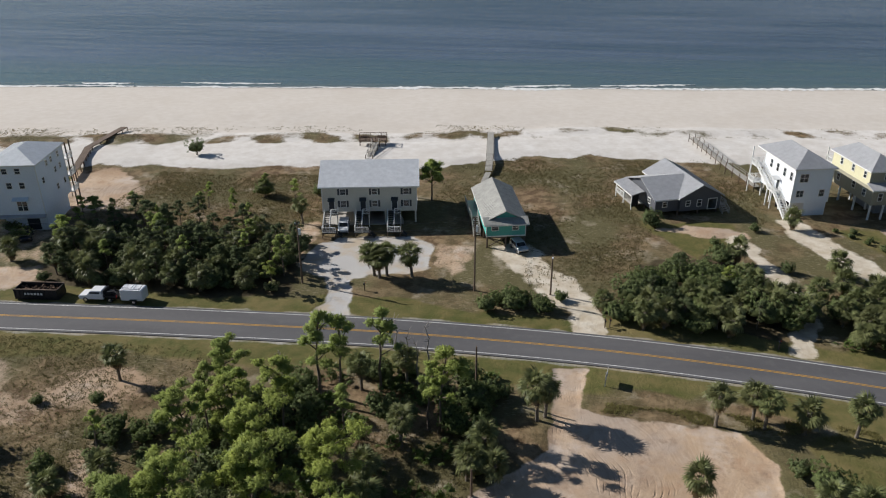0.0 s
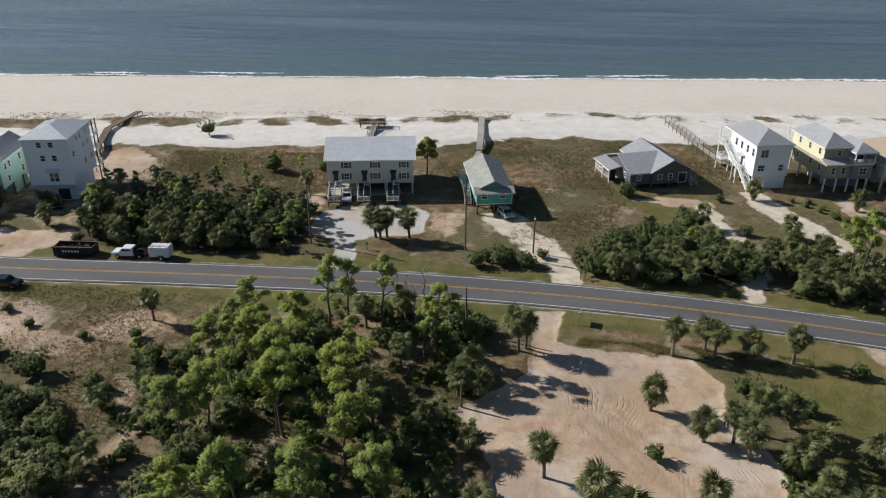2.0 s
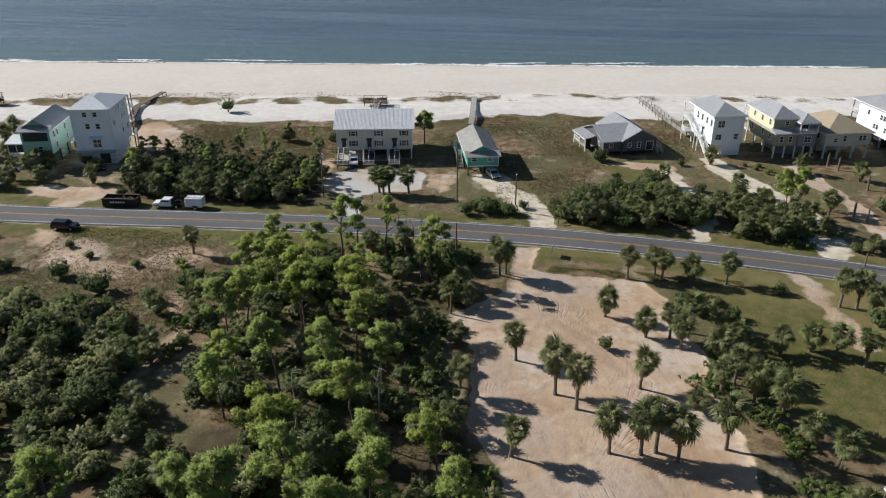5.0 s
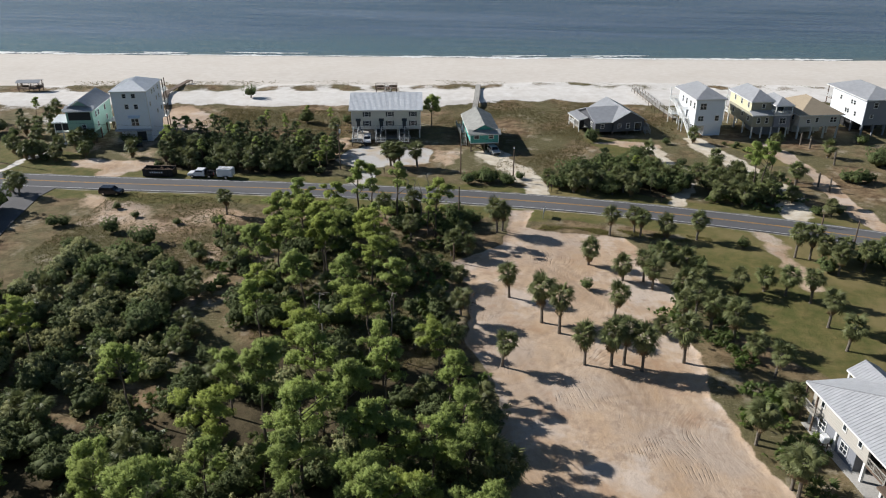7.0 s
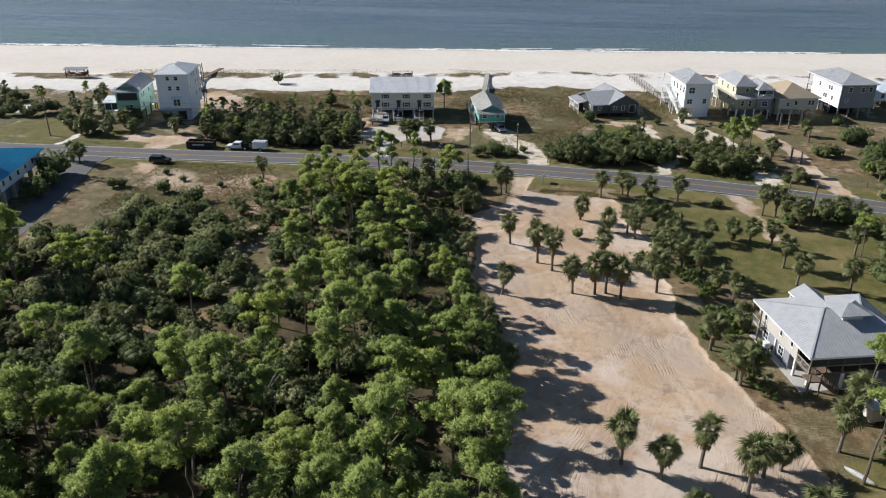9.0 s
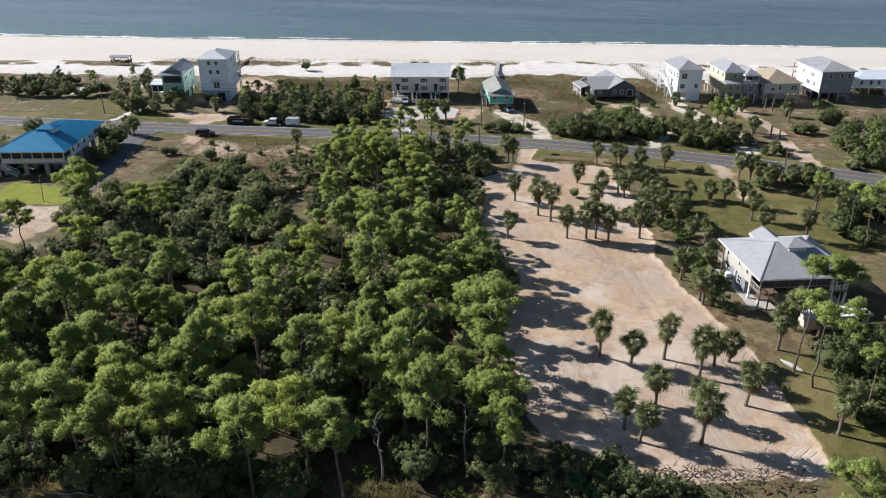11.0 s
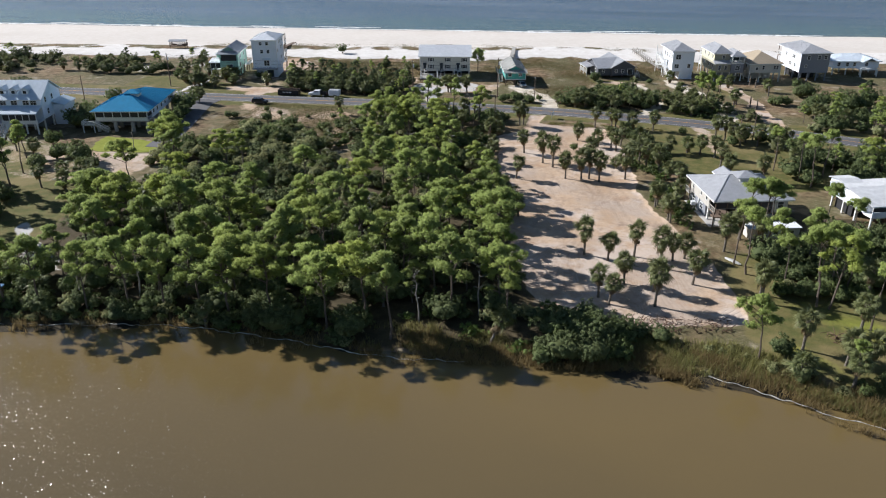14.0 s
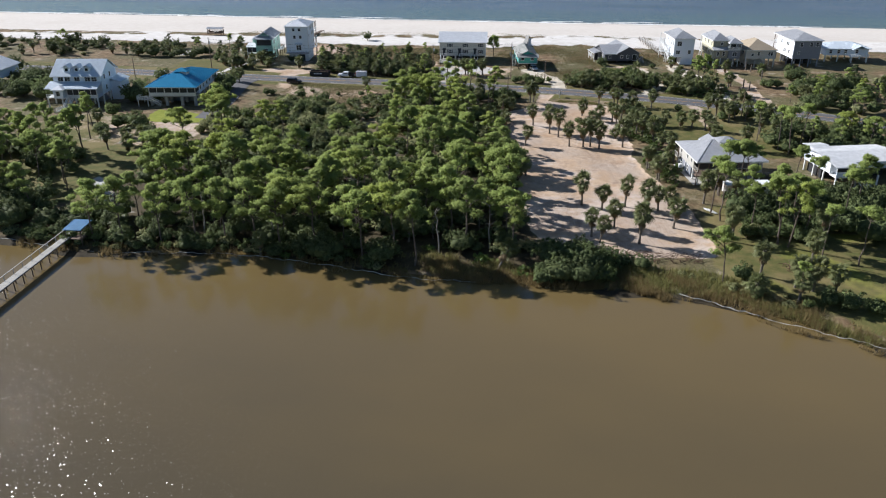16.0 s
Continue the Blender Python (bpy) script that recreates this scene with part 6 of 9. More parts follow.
def suv(name, x, y, yaw, paint, label, L=4.7):
    c = thing(name, x, y, float(height_at(x, y)) + 0.02, yaw, label, "car")
    s = L / 4.7
    bm = bmesh.new()
    profile_body(bm, [(-2.35 * s, 0.35), (2.3 * s, 0.35), (2.35 * s, 0.75), (2.2 * s, 0.98), (1.15 * s, 1.1), (0.55 * s, 1.68), (-2.0 * s, 1.72), (-2.3 * s, 1.05)], 0.92)
    b = part("body", bm, M[paint], c)
    for y0 in (-1, 1):
        bm = bmesh.new()
        pts = [(0.95 * s, 1.12), (0.5 * s, 1.58), (-1.85 * s, 1.6), (-2.05 * s, 1.14)]
        vs = [bm.verts.new((px, y0 * (0.935 - 0.1 * (pz - 1.0) / 0.7), pz)) for px, pz in pts]
        f = bm.faces.new(vs)
        bmesh.ops.solidify(bm, geom=[f], thickness=0.02)
        part("side_window", bm, M["glass"], b)
    bm = bmesh.new()
    f = bm.faces.new([bm.verts.new(v) for v in ((1.12 * s, -0.78, 1.13), (1.12 * s, 0.78, 1.13), (0.6 * s, 0.7, 1.66), (0.6 * s, -0.7, 1.66))])
    bmesh.ops.solidify(bm, geom=[f], thickness=0.02)
    part("windscreen", bm, M["glass"], b)
    bm = bmesh.new()
    f = bm.faces.new([bm.verts.new(v) for v in ((-2.31 * s, -0.7, 1.1), (-2.06 * s, -0.66, 1.62), (-2.06 * s, 0.66, 1.62), (-2.31 * s, 0.7, 1.1))])
    bmesh.ops.solidify(bm, geom=[f], thickness=0.02)
    part("rear_window", bm, M["glass"], b)
    for sy in (-1, 1):
        part("headlight", boxes((2.28 * s, 2.37 * s, sy * 0.68 - 0.16, sy * 0.68 + 0.16, 0.68, 0.82)), M["chrome"], b)
        part("tail_light", boxes((-2.36 * s, -2.28 * s, sy * 0.74 - 0.09, sy * 0.74 + 0.09, 0.8, 1.1)), M["red_lens"], b)
        for sx in (-1.4, 1.42):
            wheel(c, sx * s, sy * 0.83)
    part("bumper", boxes((2.3 * s, 2.42 * s, -0.85, 0.85, 0.4, 0.6)), M["rubber"], c)
    return c


def pickup(x, y, yaw):
    c = thing("pickup_truck", x, y, 0.0, yaw, "white pickup with a dark loaded bed on the verge", "truck")
    bm = bmesh.new()
    profile_body(bm, [(-0.94, 0.5), (2.8, 0.45), (2.9, 0.8), (2.8, 1.08), (1.55, 1.18), (1.0, 1.85), (-0.75, 1.88), (-0.9, 1.2), (-0.95, 0.95), (-0.95, 0.5)], 0.98, 0.88, 1.15)
    b = part("cab", bm, M["car_white"], c)
    for sy in (-1, 1):
        part("bed_side", boxes((-2.95, -0.95, sy * 0.92 - 0.06, sy * 0.92 + 0.06, 0.9, 1.2)), M["black_metal"], c)
        part("side_window", boxes((-0.45, 1.05, sy * 0.925 - 0.012, sy * 0.925 + 0.012, 1.25, 1.68)), M["glass"], b)
        part("headlight", boxes((2.8, 2.9, sy * 0.75 - 0.15, sy * 0.75 + 0.15, 0.82, 1.0)), M["chrome"], b)
        part("tail_light", boxes((-3.0, -2.93, sy * 0.85 - 0.08, sy * 0.85 + 0.08, 0.85, 1.2)), M["red_lens"], b)
        for sx in (-1.9, 1.85):
            wheel(c, sx, sy * 0.86, 0.4, 0.28)
    part("tailgate", boxes((-3.0, -2.92, -0.86, 0.86, 0.92, 1.2)), M["black_metal"], c)
    part("chassis", boxes((-2.95, -0.95, -0.5, 0.5, 0.5, 0.9)), M["black_metal"], c)
    part("rack", boxes((-1.15, -1.05, -0.9, 0.9, 1.2, 1.95), (-2.9, -2.82, -0.9, -0.82, 1.2, 1.8), (-2.9, -2.82, 0.82, 0.9, 1.2, 1.8)), M["black_metal"], c, "black steel rack behind the cab")
    bm = bmesh.new()
    f = bm.faces.new([bm.verts.new(v) for v in ((1.52, -0.82, 1.22), (1.52, 0.82, 1.22), (1.04, 0.76, 1.82), (1.04, -0.76, 1.82))])
    bmesh.ops.solidify(bm, geom=[f], thickness=0.02)
    part("windscreen", bm, M["glass"], b)
    part("bed_liner", boxes((-2.9, -0.95, -0.86, 0.86, 0.92, 0.98)), M["rubber"], c)
    rng = np.random.default_rng(9)
    bm = bmesh.new()
    for k in range(34):
        px, py = rng.uniform(-2.7, -1.2), rng.uniform(-0.7, 0.7)
        w, hh = rng.uniform(0.12, 0.35), rng.uniform(0.2, 0.75)
        box(bm, px - w / 2, px + w / 2, py - w / 2, py + w / 2, 0.98, 0.98 + hh)
    tagged(mesh_object("tool_load", bm, M["black_metal"]), "dark jumble of tools in the truck bed", "tools").matrix_world = c.matrix_world.copy()


def cargo_trailer(x, y, yaw):
    c = thing("cargo_trailer", x, y, 0.0, yaw, "small white enclosed cargo trailer with roof ladder rack", "trailer")
    bm = bmesh.new()
    box(bm, -1.7, 1.7, -1.0, 1.0, 0.5, 2.25, 0.06)
    b = part("body", bm, M["car_white"], c)
    part("rear_door", boxes((-1.75, -1.7, -0.88, 0.88, 0.6, 2.12)), M["trim"], b)
    part("side_door", boxes((0.7, 1.4, -1.03, -1.0, 0.62, 2.05)), M["trim"], b)
    part("trim_strip", boxes((-1.72, 1.72, -1.025, -1.0, 0.5, 0.62)), M["chrome"], b)
    bm = bmesh.new()
    for px in (-1.3, 0, 1.3):
        beam(bm, (px, -0.95, 2.41), (px, 0.95, 2.41), 0.05)
        for sy in (-0.9, 0.9):
            beam(bm, (px, sy, 2.25), (px, sy, 2.41), 0.04)
    beam(bm, (-1.5, 0.5, 2.45), (1.5, 0.5, 2.45), 0.05)
    beam(bm, (-1.5, 0.85, 2.45), (1.5, 0.85, 2.45), 0.05)
    part("ladder_rack", bm, M["chrome"], c)
    for sy in (-1, 1):
        wheel(c, -0.3, sy * 1.06, 0.34, 0.2)
        part("mudguard", boxes((-0.85, 0.25, sy * 1.14 - 0.12, sy * 1.14 + 0.12, 0.7, 0.76)), M["rubber"], c)
    bm = bmesh.new()
    beam(bm, (1.7, -0.7, 0.5), (3.4, 0, 0.5), 0.09)
    beam(bm, (1.7, 0.7, 0.5), (3.4, 0, 0.5), 0.09)
    beam(bm, (3.2, 0, 0.03), (3.2, 0, 0.75), 0.08)
    part("drawbar", bm, M["black_metal"], c)


def dumpster(x, y, yaw):
    c = thing("roll_off_dumpster", x, y, 0.0, yaw, "long black steel roll-off dumpster with rubble", "dumpster")
    bm = boxes((-3.35, 3.35, -1.2, -1.1, 0.25, 1.75), (-3.35, 3.35, 1.1, 1.2, 0.25, 1.75), (-3.35, -3.25, -1.1, 1.1, 0.25, 1.75), (3.25, 3.35, -1.1, 1.1, 0.25, 1.75), (-3.35, 3.35, -1.2, 1.2, 0.15, 0.25))
    b = part("box", bm, M["black_metal"], c)
    rib = None
    for sy in (-1, 1):
        for k in range(11):
            px = -3.2 + k * 0.64
            if rib is None:
                bm = boxes((-0.05, 0.05, -0.05, 0.05, 0.25, 1.7))
                rib = bpy.data.meshes.new("rib")
                bm.to_mesh(rib)
                bm.free()
                rib.materials.append(M["black_metal"])
            data_part("rib", rib, b, Matrix.Translation((px, sy * 1.25, 0)))
        part("top_rail", boxes((-3.4, 3.4, sy * 1.2 - 0.08, sy * 1.2 + 0.08, 1.75, 1.87)), M["wood"], c)
        part("skid", boxes((-3.3, 3.3, sy * 0.6 - 0.08, sy * 0.6 + 0.08, 0.0, 0.15)), M["black_metal"], c)
    for k in range(6):
        part("lettering_bar", boxes((-1.7 + k * 0.5, -1.38 + k * 0.5, -1.33, -1.31, 0.95, 1.3)), M["sign_white"], c)
    rng = np.random.default_rng(3)
    bm = bmesh.new()
    for k in range(60):
        px, py, s = rng.uniform(-3, 3), rng.uniform(-0.95, 0.95), rng.uniform(0.1, 0.35)
        beam(bm, (px, py, 1.0), (px + rng.normal() * 0.6, py + rng.normal() * 0.25, 1.25 + s), s)
    ob = tagged(mesh_object("rubble", bm, M["debris"]), "brown building rubble heaped in a dumpster", "rubble", kind="stuff")
    ob.matrix_world = c.matrix_world.copy()


pickup(-69.0 + 2.4, 95.1, 184.0)
cargo_trailer(-61.2, 95.4, 184.0)
dumpster(-76.1, 94.6, 5.5)
suv("parked_suv", -80.5, 82.4, 5.0, "car_black", "black sport utility car parked on the road shoulder")
suv("white_suv", -36.9, 125.0, -79.0, "car_white", "white sport utility car parked under the triplex")
suv("silver_car", -5.2, 121.0, -62.0, "car_silver", "silver car parked half under the teal cottage", 4.0)
suv("dark_car", -91.5, 113.5, -60.0, "car_black", "dark car parked before the white house", 4.4)


def utility_pole(x, y, h, yaw, arm=True, lamp=False):
    p = thing("utility_pole", x, y, float(height_at(x, y)), yaw, "weathered wooden utility pole beside the road", "pole", "utility poles")
    bm = bmesh.new()
    tube(bm, [(0, 0, -0.3), (0, 0, h * 0.5), (0, 0, h)], [0.16, 0.14, 0.1], 8)
    part("shaft", bm, M["wood"], p)
    if arm:
        bm = bmesh.new()
        tube(bm, [(0.25, 0, h - 2.2), (0.25, 0, h - 1.3)], [0.22, 0.22], 10)
        part("transformer", bm, M["roof_silver"], p)
        for k in (-0.28, 0.28):
            bm = bmesh.new()
            tube(bm, [(k, 0, h - 0.5), (k, 0, h - 0.2)], [0.05, 0.04], 6)
            beam(bm, (0, 0, h - 0.45), (k, 0, h - 0.45), 0.05)
            part("insulator", bm, M["sign_white"], p)
    if lamp:
        bm = bmesh.new()
        beam(bm, (0, 0, h - 0.3), (0, -0.7, h - 0.15), 0.06)
        part("lamp_arm", bm, M["roof_silver"], p)
        bm = boxes((-0.12, 0.12, -1.0, -0.6, h - 0.25, h - 0.1))
        part("lamp_head", bm, M["roof_silver"], p)
    return p


POLES = [(-38.0, 104.3, 10.6), (-11.1, 105.9, 12.2)]
for x, y, h in POLES:
    utility_pole(x, y, h, 8)
utility_pole(0.5, 106.2, 6.8, 0, False, True)
utility_pole(-7.9, 79.3, 7.2, 0, False)
for x, y, h in ((-119.2, 97.6, 10.8), (-133.2, 72.0, 8.5), (60.6, 74.3, 7.0), (59.4, 87.3, 2.6), (56, 114, 8.5), (60.8, 112.1, 4.5), (-6.5, 62.5, 3.4)):
    utility_pole(x, y, h, 10, h > 9)


def cable(a, b, sag, name="power_line"):
    bm = bmesh.new()
    pts = []
    for k in range(15):
        t = k / 14
        p = Vector(a).lerp(Vector(b), t)
        p.z -= sag * 4 * t * (1 - t)
        pts.append(p)
    tube(bm, pts, [0.022] * 15, 4)
    tagged(mesh_object(name, bm, M["black_metal"]), "thin black power line between roadside poles", "cable")


for dz in (0.2, 1.3, 2.3):
    cable((-119.2, 97.6, 10.5 - dz), (-38.0, 104.3, 10.4 - dz), 1.1)
    cable((-38.0, 104.3, 10.4 - dz), (-11.1, 105.9, 12.0 - dz), 0.45)
cable((-11.1, 105.9, 9.8), (0.5, 106.2, 6.7), 0.3)


def walkway(name, pts, width, label, rail=True, piles=True, deck_mat="wood_pale"):
    """A plank walk on short piles, with a handrail on each side."""
    w = thing(name, 0, 0, 0, 0, label, "boardwalk")
    plank = {}
    run = 0
    for a, b in zip(pts, pts[1:]):
        a, b = Vector(a), Vector(b)
        d = b - a
        flat = Vector((d.x, d.y, 0)).normalized()
        side = Vector((-flat.y, flat.x, 0))
        n = max(1, int(d.length / 0.62))
        key = round(math.atan2(flat.y, flat.x), 3)
        bm = bmesh.new()
        beam(bm, -side * width / 2, side * width / 2, 0.585, 0.05)
        me = bpy.data.meshes.new("plank")
        bm.to_mesh(me)
        bm.free()
        me.materials.append(M[deck_mat])
        for k in range(n):
            data_part("plank", me, w, Matrix.Translation(a.lerp(b, (k + 0.5) / n)))
        for s in (-1, 1):
            bm = bmesh.new()
            beam(bm, a + side * s * (width / 2 - 0.1) - Vector((0, 0, 0.12)), b + side * s * (width / 2 - 0.1) - Vector((0, 0, 0.12)), 0.06, 0.18)
            part("joist", bm, M["wood"], w)
        m = max(1, int(d.length / 2.4))
        for s in (-1, 1):
            if rail:
                bm = bmesh.new()
                o = side * s * width / 2
                beam(bm, a + o + Vector((0, 0, 0.95)), b + o + Vector((0, 0, 0.95)), 0.1, 0.05)
                beam(bm, a + o + Vector((0, 0, 0.5)), b + o + Vector((0, 0, 0.5)), 0.05, 0.09)
                part("handrail", bm, M["wood_pale"], w)
            if piles:
                for k in range(m + 1):
                    p = a.lerp(b, k / m) + side * s * width / 2
                    g = min(float(height_at(p.x, p.y)), p.z - 0.2) - 0.15
                    bm = boxes((p.x - 0.07, p.x + 0.07, p.y - 0.07, p.y + 0.07, g, p.z + (0.98 if rail else 0.0)))
                    part("piling", bm, M["wood"], w)
    return w


walkway("beach_walkway", [(-13.9, 157.0, 0.9), (-14.4, 166.0, 1.7), (-15.8, 182.5, 1.5)], 1.5, "bleached wooden beach walkway over the sand berm", rail=False)
walkway("plank_path", [(-12.6, 139.5, 0.25), (-14.6, 147.0, 0.35), (-13.9, 157.0, 0.6)], 1.2, "low bleached plank path towards the beach", rail=False, piles=False)
walkway("beach_walkway", [(40.4, 154.5, 1.1), (36.7, 164.8, 1.5), (31.6, 183.5, 1.9)], 1.5, "weathered wooden beach walkway with handrails")
walkway("beach_walkway", [(-100.3, 140.7, 1.4), (-102.9, 148.7, 1.5), (-106.4, 158.0, 1.7), (-106.6, 162.0, 1.6), (-107.0, 174.8, 1.4)], 1.6, "grey bent wooden beach walkway on short piles", rail=False, deck_mat="wood")


def beach_pavilion(x, y, yaw, label, roofed):
    p = thing("beach_pavilion", x, y, float(height_at(x, y)), yaw, label, "pavilion")
    deck(p, -3.2, 3.2, -1.6, 1.6, 1.3, M["wood"])
    posts(p, [(a, b) for a in (-3.0, 0, 3.0) for b in (-1.4, 1.4)], -0.2, 1.15, 0.18, M["wood"])
    for a, b in (((-3.2, -1.6, 1.3), (-0.7, -1.6, 1.3)), ((0.7, -1.6, 1.3), (3.2, -1.6, 1.3)), ((-3.2, 1.6, 1.3), (3.2, 1.6, 1.3)), ((-3.2, -1.6, 1.3), (-3.2, 1.6, 1.3)), ((3.2, -1.6, 1.3), (3.2, 1.6, 1.3))):
        railing(p, a, b, M["wood"], 1.0, 0.25)
    part("bench", boxes((-2.9, -1.0, 0.9, 1.3, 1.3, 1.75), (1.0, 2.9, 0.9, 1.3, 1.3, 1.75)), M["wood"], p)
    if roofed:
        posts(p, [(a, b) for a in (-3.0, 3.0) for b in (-1.4, 1.4)], 1.3, 3.2, 0.16, M["wood"], "roof_post")
        roof(p, gable_planes(-3.5, 3.5, -1.9, 1.9, 3.2, 0.5), M["roof_grey"], 0.5)
    return p


beach_pavilion(-42.5, 171.8, 10, "weathered wooden beach deck with benches on the dune", False)
beach_pavilion(-149.5, 156.5, 12, "small roofed wooden beach shelter on the dune", True)
walkway("beach_walkway", [(-40.9, 161.0, 0.8), (-41.4, 170.0, 1.9)], 1.6, "dark wooden steps up to the beach deck")


def dock():
    """The pier over the lagoon, with a small roofed platform."""
    walkway("pier", [(-73.6, -29.0, 0.5), (-70.2, -45.0, 0.9), (-66.9, -68.0, 0.9), (-63.5, -92.0, 0.9)], 1.5, "long grey wooden pier over brown water", rail=False)
    w = thing("pier_rail", 0, 0, 0, 0, "wooden handrail along one side of the pier", "railing")
    bm = bmesh.new()
    for a, b in (((-74.4, -29.0, 0.5), (-71.0, -45.0, 0.9)), ((-71.0, -45.0, 0.9), (-67.7, -68.0, 0.9)), ((-67.7, -68.0, 0.9), (-64.3, -92.0, 0.9))):
        a, b = Vector(a), Vector(b)
        beam(bm, a + Vector((0, 0, 1.0)), b + Vector((0, 0, 1.0)), 0.14, 0.06)
        n = int((b - a).length / 2.4)
        for k in range(n + 1):
            p = a.lerp(b, k / n)
            beam(bm, p, p + Vector((0, 0, 1.0)), 0.1)
    part("rail", bm, M["wood_pale"], w)
    s = thing("pier_shelter", -68.9, -43.6, 0, 8, "pier shelter with flat blue-grey metal roof", "shelter")
    roof(s, shed_plane(-1.6, 1.9, -2.2, 2.2, 2.7, 2.95), M["roof_dock"], 0.4, label="muted blue flat metal roof")
    posts(s, [(-1.3, -1.9), (1.6, -1.9), (-1.3, 1.9), (1.6, 1.9)], -1.6, 2.7, 0.16, M["wood"], "roof_post")
    deck(s, -0.6, 1.8, -2.1, 2.1, 0.85, M["wood"], "platform")


dock()


def erosion_fence(pts, name="shore_fence"):
    """A low pale silt fence on stakes along the bank."""
    w = thing(name, 0, 0, 0, 0, "low white silt fence along the muddy bank", "fence")
    bm = bmesh.new()
    for a, b in zip(pts, pts[1:]):
        a, b = Vector(a), Vector(b)
        n = max(2, int((b - a).length / 0.5))
        for k in range(n):
            p, q = a.lerp(b, k / n), a.lerp(b, (k + 1) / n)
            for v in (p, q):
                v.y += 0.25 * math.sin(v.x * 0.9) + 0.12 * math.sin(v.x * 2.7)
                v.z += 0.05 * math.sin(v.x * 3.1)
            thick = 0.045 + 0.06 * abs(math.sin(p.x * 1.7) * math.sin(p.x * 0.43))
            beam(bm, p, q, thick, thick)
    part("fabric", bm, M["silt"], w)
    return w


def shore_points(x0, x1, off, z):
    xs = np.arange(x0, x1, 2.5)
    return [(float(x), float(lagoon_y(x)) + off, z) for x in xs]


erosion_fence(shore_points(-66, 8, 0.5, -0.72))
erosion_fence([(39.5, -38.6, -0.45), (41.7, -39.9, -0.4), (46.5, -41.5, -0.4), (52.5, -44.2, -0.4), (61.0, -46.8, -0.4), (66.0, -48.4, -0.4), (74.0, -51.0, -0.4)])
erosion_fence(shore_points(-110, -72, 0.4, -0.72))


def small_things():
    # lot sign by the sand entrance
    s = thing("lot_sign", 7.8, 83.6, 0, 80, "white board sign on a post at the lot", "sign")
    part("post", boxes((-0.06, 0.06, -0.06, 0.06, -0.2, 2.0)), M["sign_white"], s)
    part("board", boxes((-0.1, 1.5, -0.09, -0.06, 0.9, 1.9)), M["sign_white"], s)
    part("lettering_bar", boxes((0.1, 1.3, -0.1, -0.09, 1.5, 1.65)), M["roof_blue"], s)
    # mailboxes
    for x, y in ((31.1, 95.3), (8.3, 97.6), (-27.8, 103.4), (9.0, 97.9)):
        m = thing("mailbox", x, y, 0, 5, "rural mailbox on a wooden post", "mailbox", "mailboxes")
        part("post", boxes((-0.06, 0.06, -0.06, 0.06, -0.2, 1.05)), M["wood"], m)
        bm = boxes((-0.12, 0.12, -0.3, 0.28, 1.05, 1.3))
        bmesh.ops.bevel(bm, geom=[e for e in bm.edges], offset=0.05, segments=2, affect="EDGES")
        part("box", bm, M["black_metal"], m)
        part("flag", boxes((0.13, 0.15, 0.0, 0.18, 1.2, 1.32)), M["red_lens"], m)
    # white-roofed trailer beside the grey hip-roofed house
    t = thing("house_trailer", 50.6, 7.2, 0, 16.5, "old beige house trailer with a flat white roof", "trailer")
    part("body", boxes((0, 9.6, 0, 2.5, 0.4, 2.5, 0.08)), M["beige_siding"], t)
    part("roof", boxes((-0.25, 9.85, -0.25, 2.75, 2.5, 2.62, 0.03)), M["roof_white"], t)
    for x in (1.8, 5.0, 8.0):
        opening(t, "F", 0, x, 1.3, 0.9, 0.7, bars=False)
    posts(t, [(0.8, 0.3), (4.8, 0.3), (8.8, 0.3), (0.8, 2.2), (8.8, 2.2)], 0, 0.42, 0.35, M["concrete"], "block")
    # upturned canoe
    c = new("canoe")
    bm = bmesh.new()
    rows = []
    for k in range(13):
        u = k / 12
        w = 0.42 * math.sin(math.pi * u) ** 0.6 + 0.01
        rows.append([bm.verts.new((3.6 * (u - 0.5), w * math.cos(a), 0.36 * math.sin(a) * (0.5 + 0.5 * math.sin(math.pi * u)))) for a in np.linspace(0, math.pi, 9)])
    for r0, r1 in zip(rows, rows[1:]):
        for i in range(8):
            bm.faces.new((r0[i], r0[i + 1], r1[i + 1], r1[i]))
    bmesh.ops.solidify(bm, geom=list(bm.faces), thickness=0.02)
    bpy.data.objects.remove(c)
    ob = tagged(mesh_object("canoe", bm, M["sign_white"], True), "white canoe lying upturned in the yard", "canoe")
    ob.matrix_world = pose(46.8, -2.4, float(height_at(46.8, -2.4)), 0, 0, -45)
    # brush piles
    rng = np.random.default_rng(12)
    for name, x0, x1, y0, y1, n, ln, label in (("brush_pile", 27, 44, -30.4, -26.4, 260, 1.3, "long heap of torn brown brush at the lot's edge"), ("log_pile", 57.4, 61.8, -27, -24.4, 60, 1.8, "pile of pale cut branches on the lawn"), ("brush_pile", -3.4, -1.6, 36, 51, 110, 0.9, "low ridge of scraped brush and sand")):
        bm = bmesh.new()
        for k in range(n):
            x, y = rng.uniform(x0, x1), rng.uniform(y0, y1)
            y += (x - x0) / (x1 - x0) * (2.8 if y1 < -26 else 0)
            z = float(height_at(x, y)) + rng.uniform(0, 0.5)
            d = Vector((rng.normal(), rng.normal(), rng.normal() * 0.3)).normalized() * ln * rng.uniform(0.4, 1.0)
            tube(bm, [(x, y, z), Vector((x, y, z)) + d * 0.5 + Vector((0, 0, 0.08)), Vector((x, y, z)) + d], [0.06, 0.05, 0.02], 4)
        tagged(mesh_object(name, bm, M["debris"]), label, "brush", kind="stuff")


small_things()

# ---------------------------------------------------------------- plants


def unit(v):
    return v / np.maximum(np.linalg.norm(v, axis=-1, keepdims=True), 1e-9)


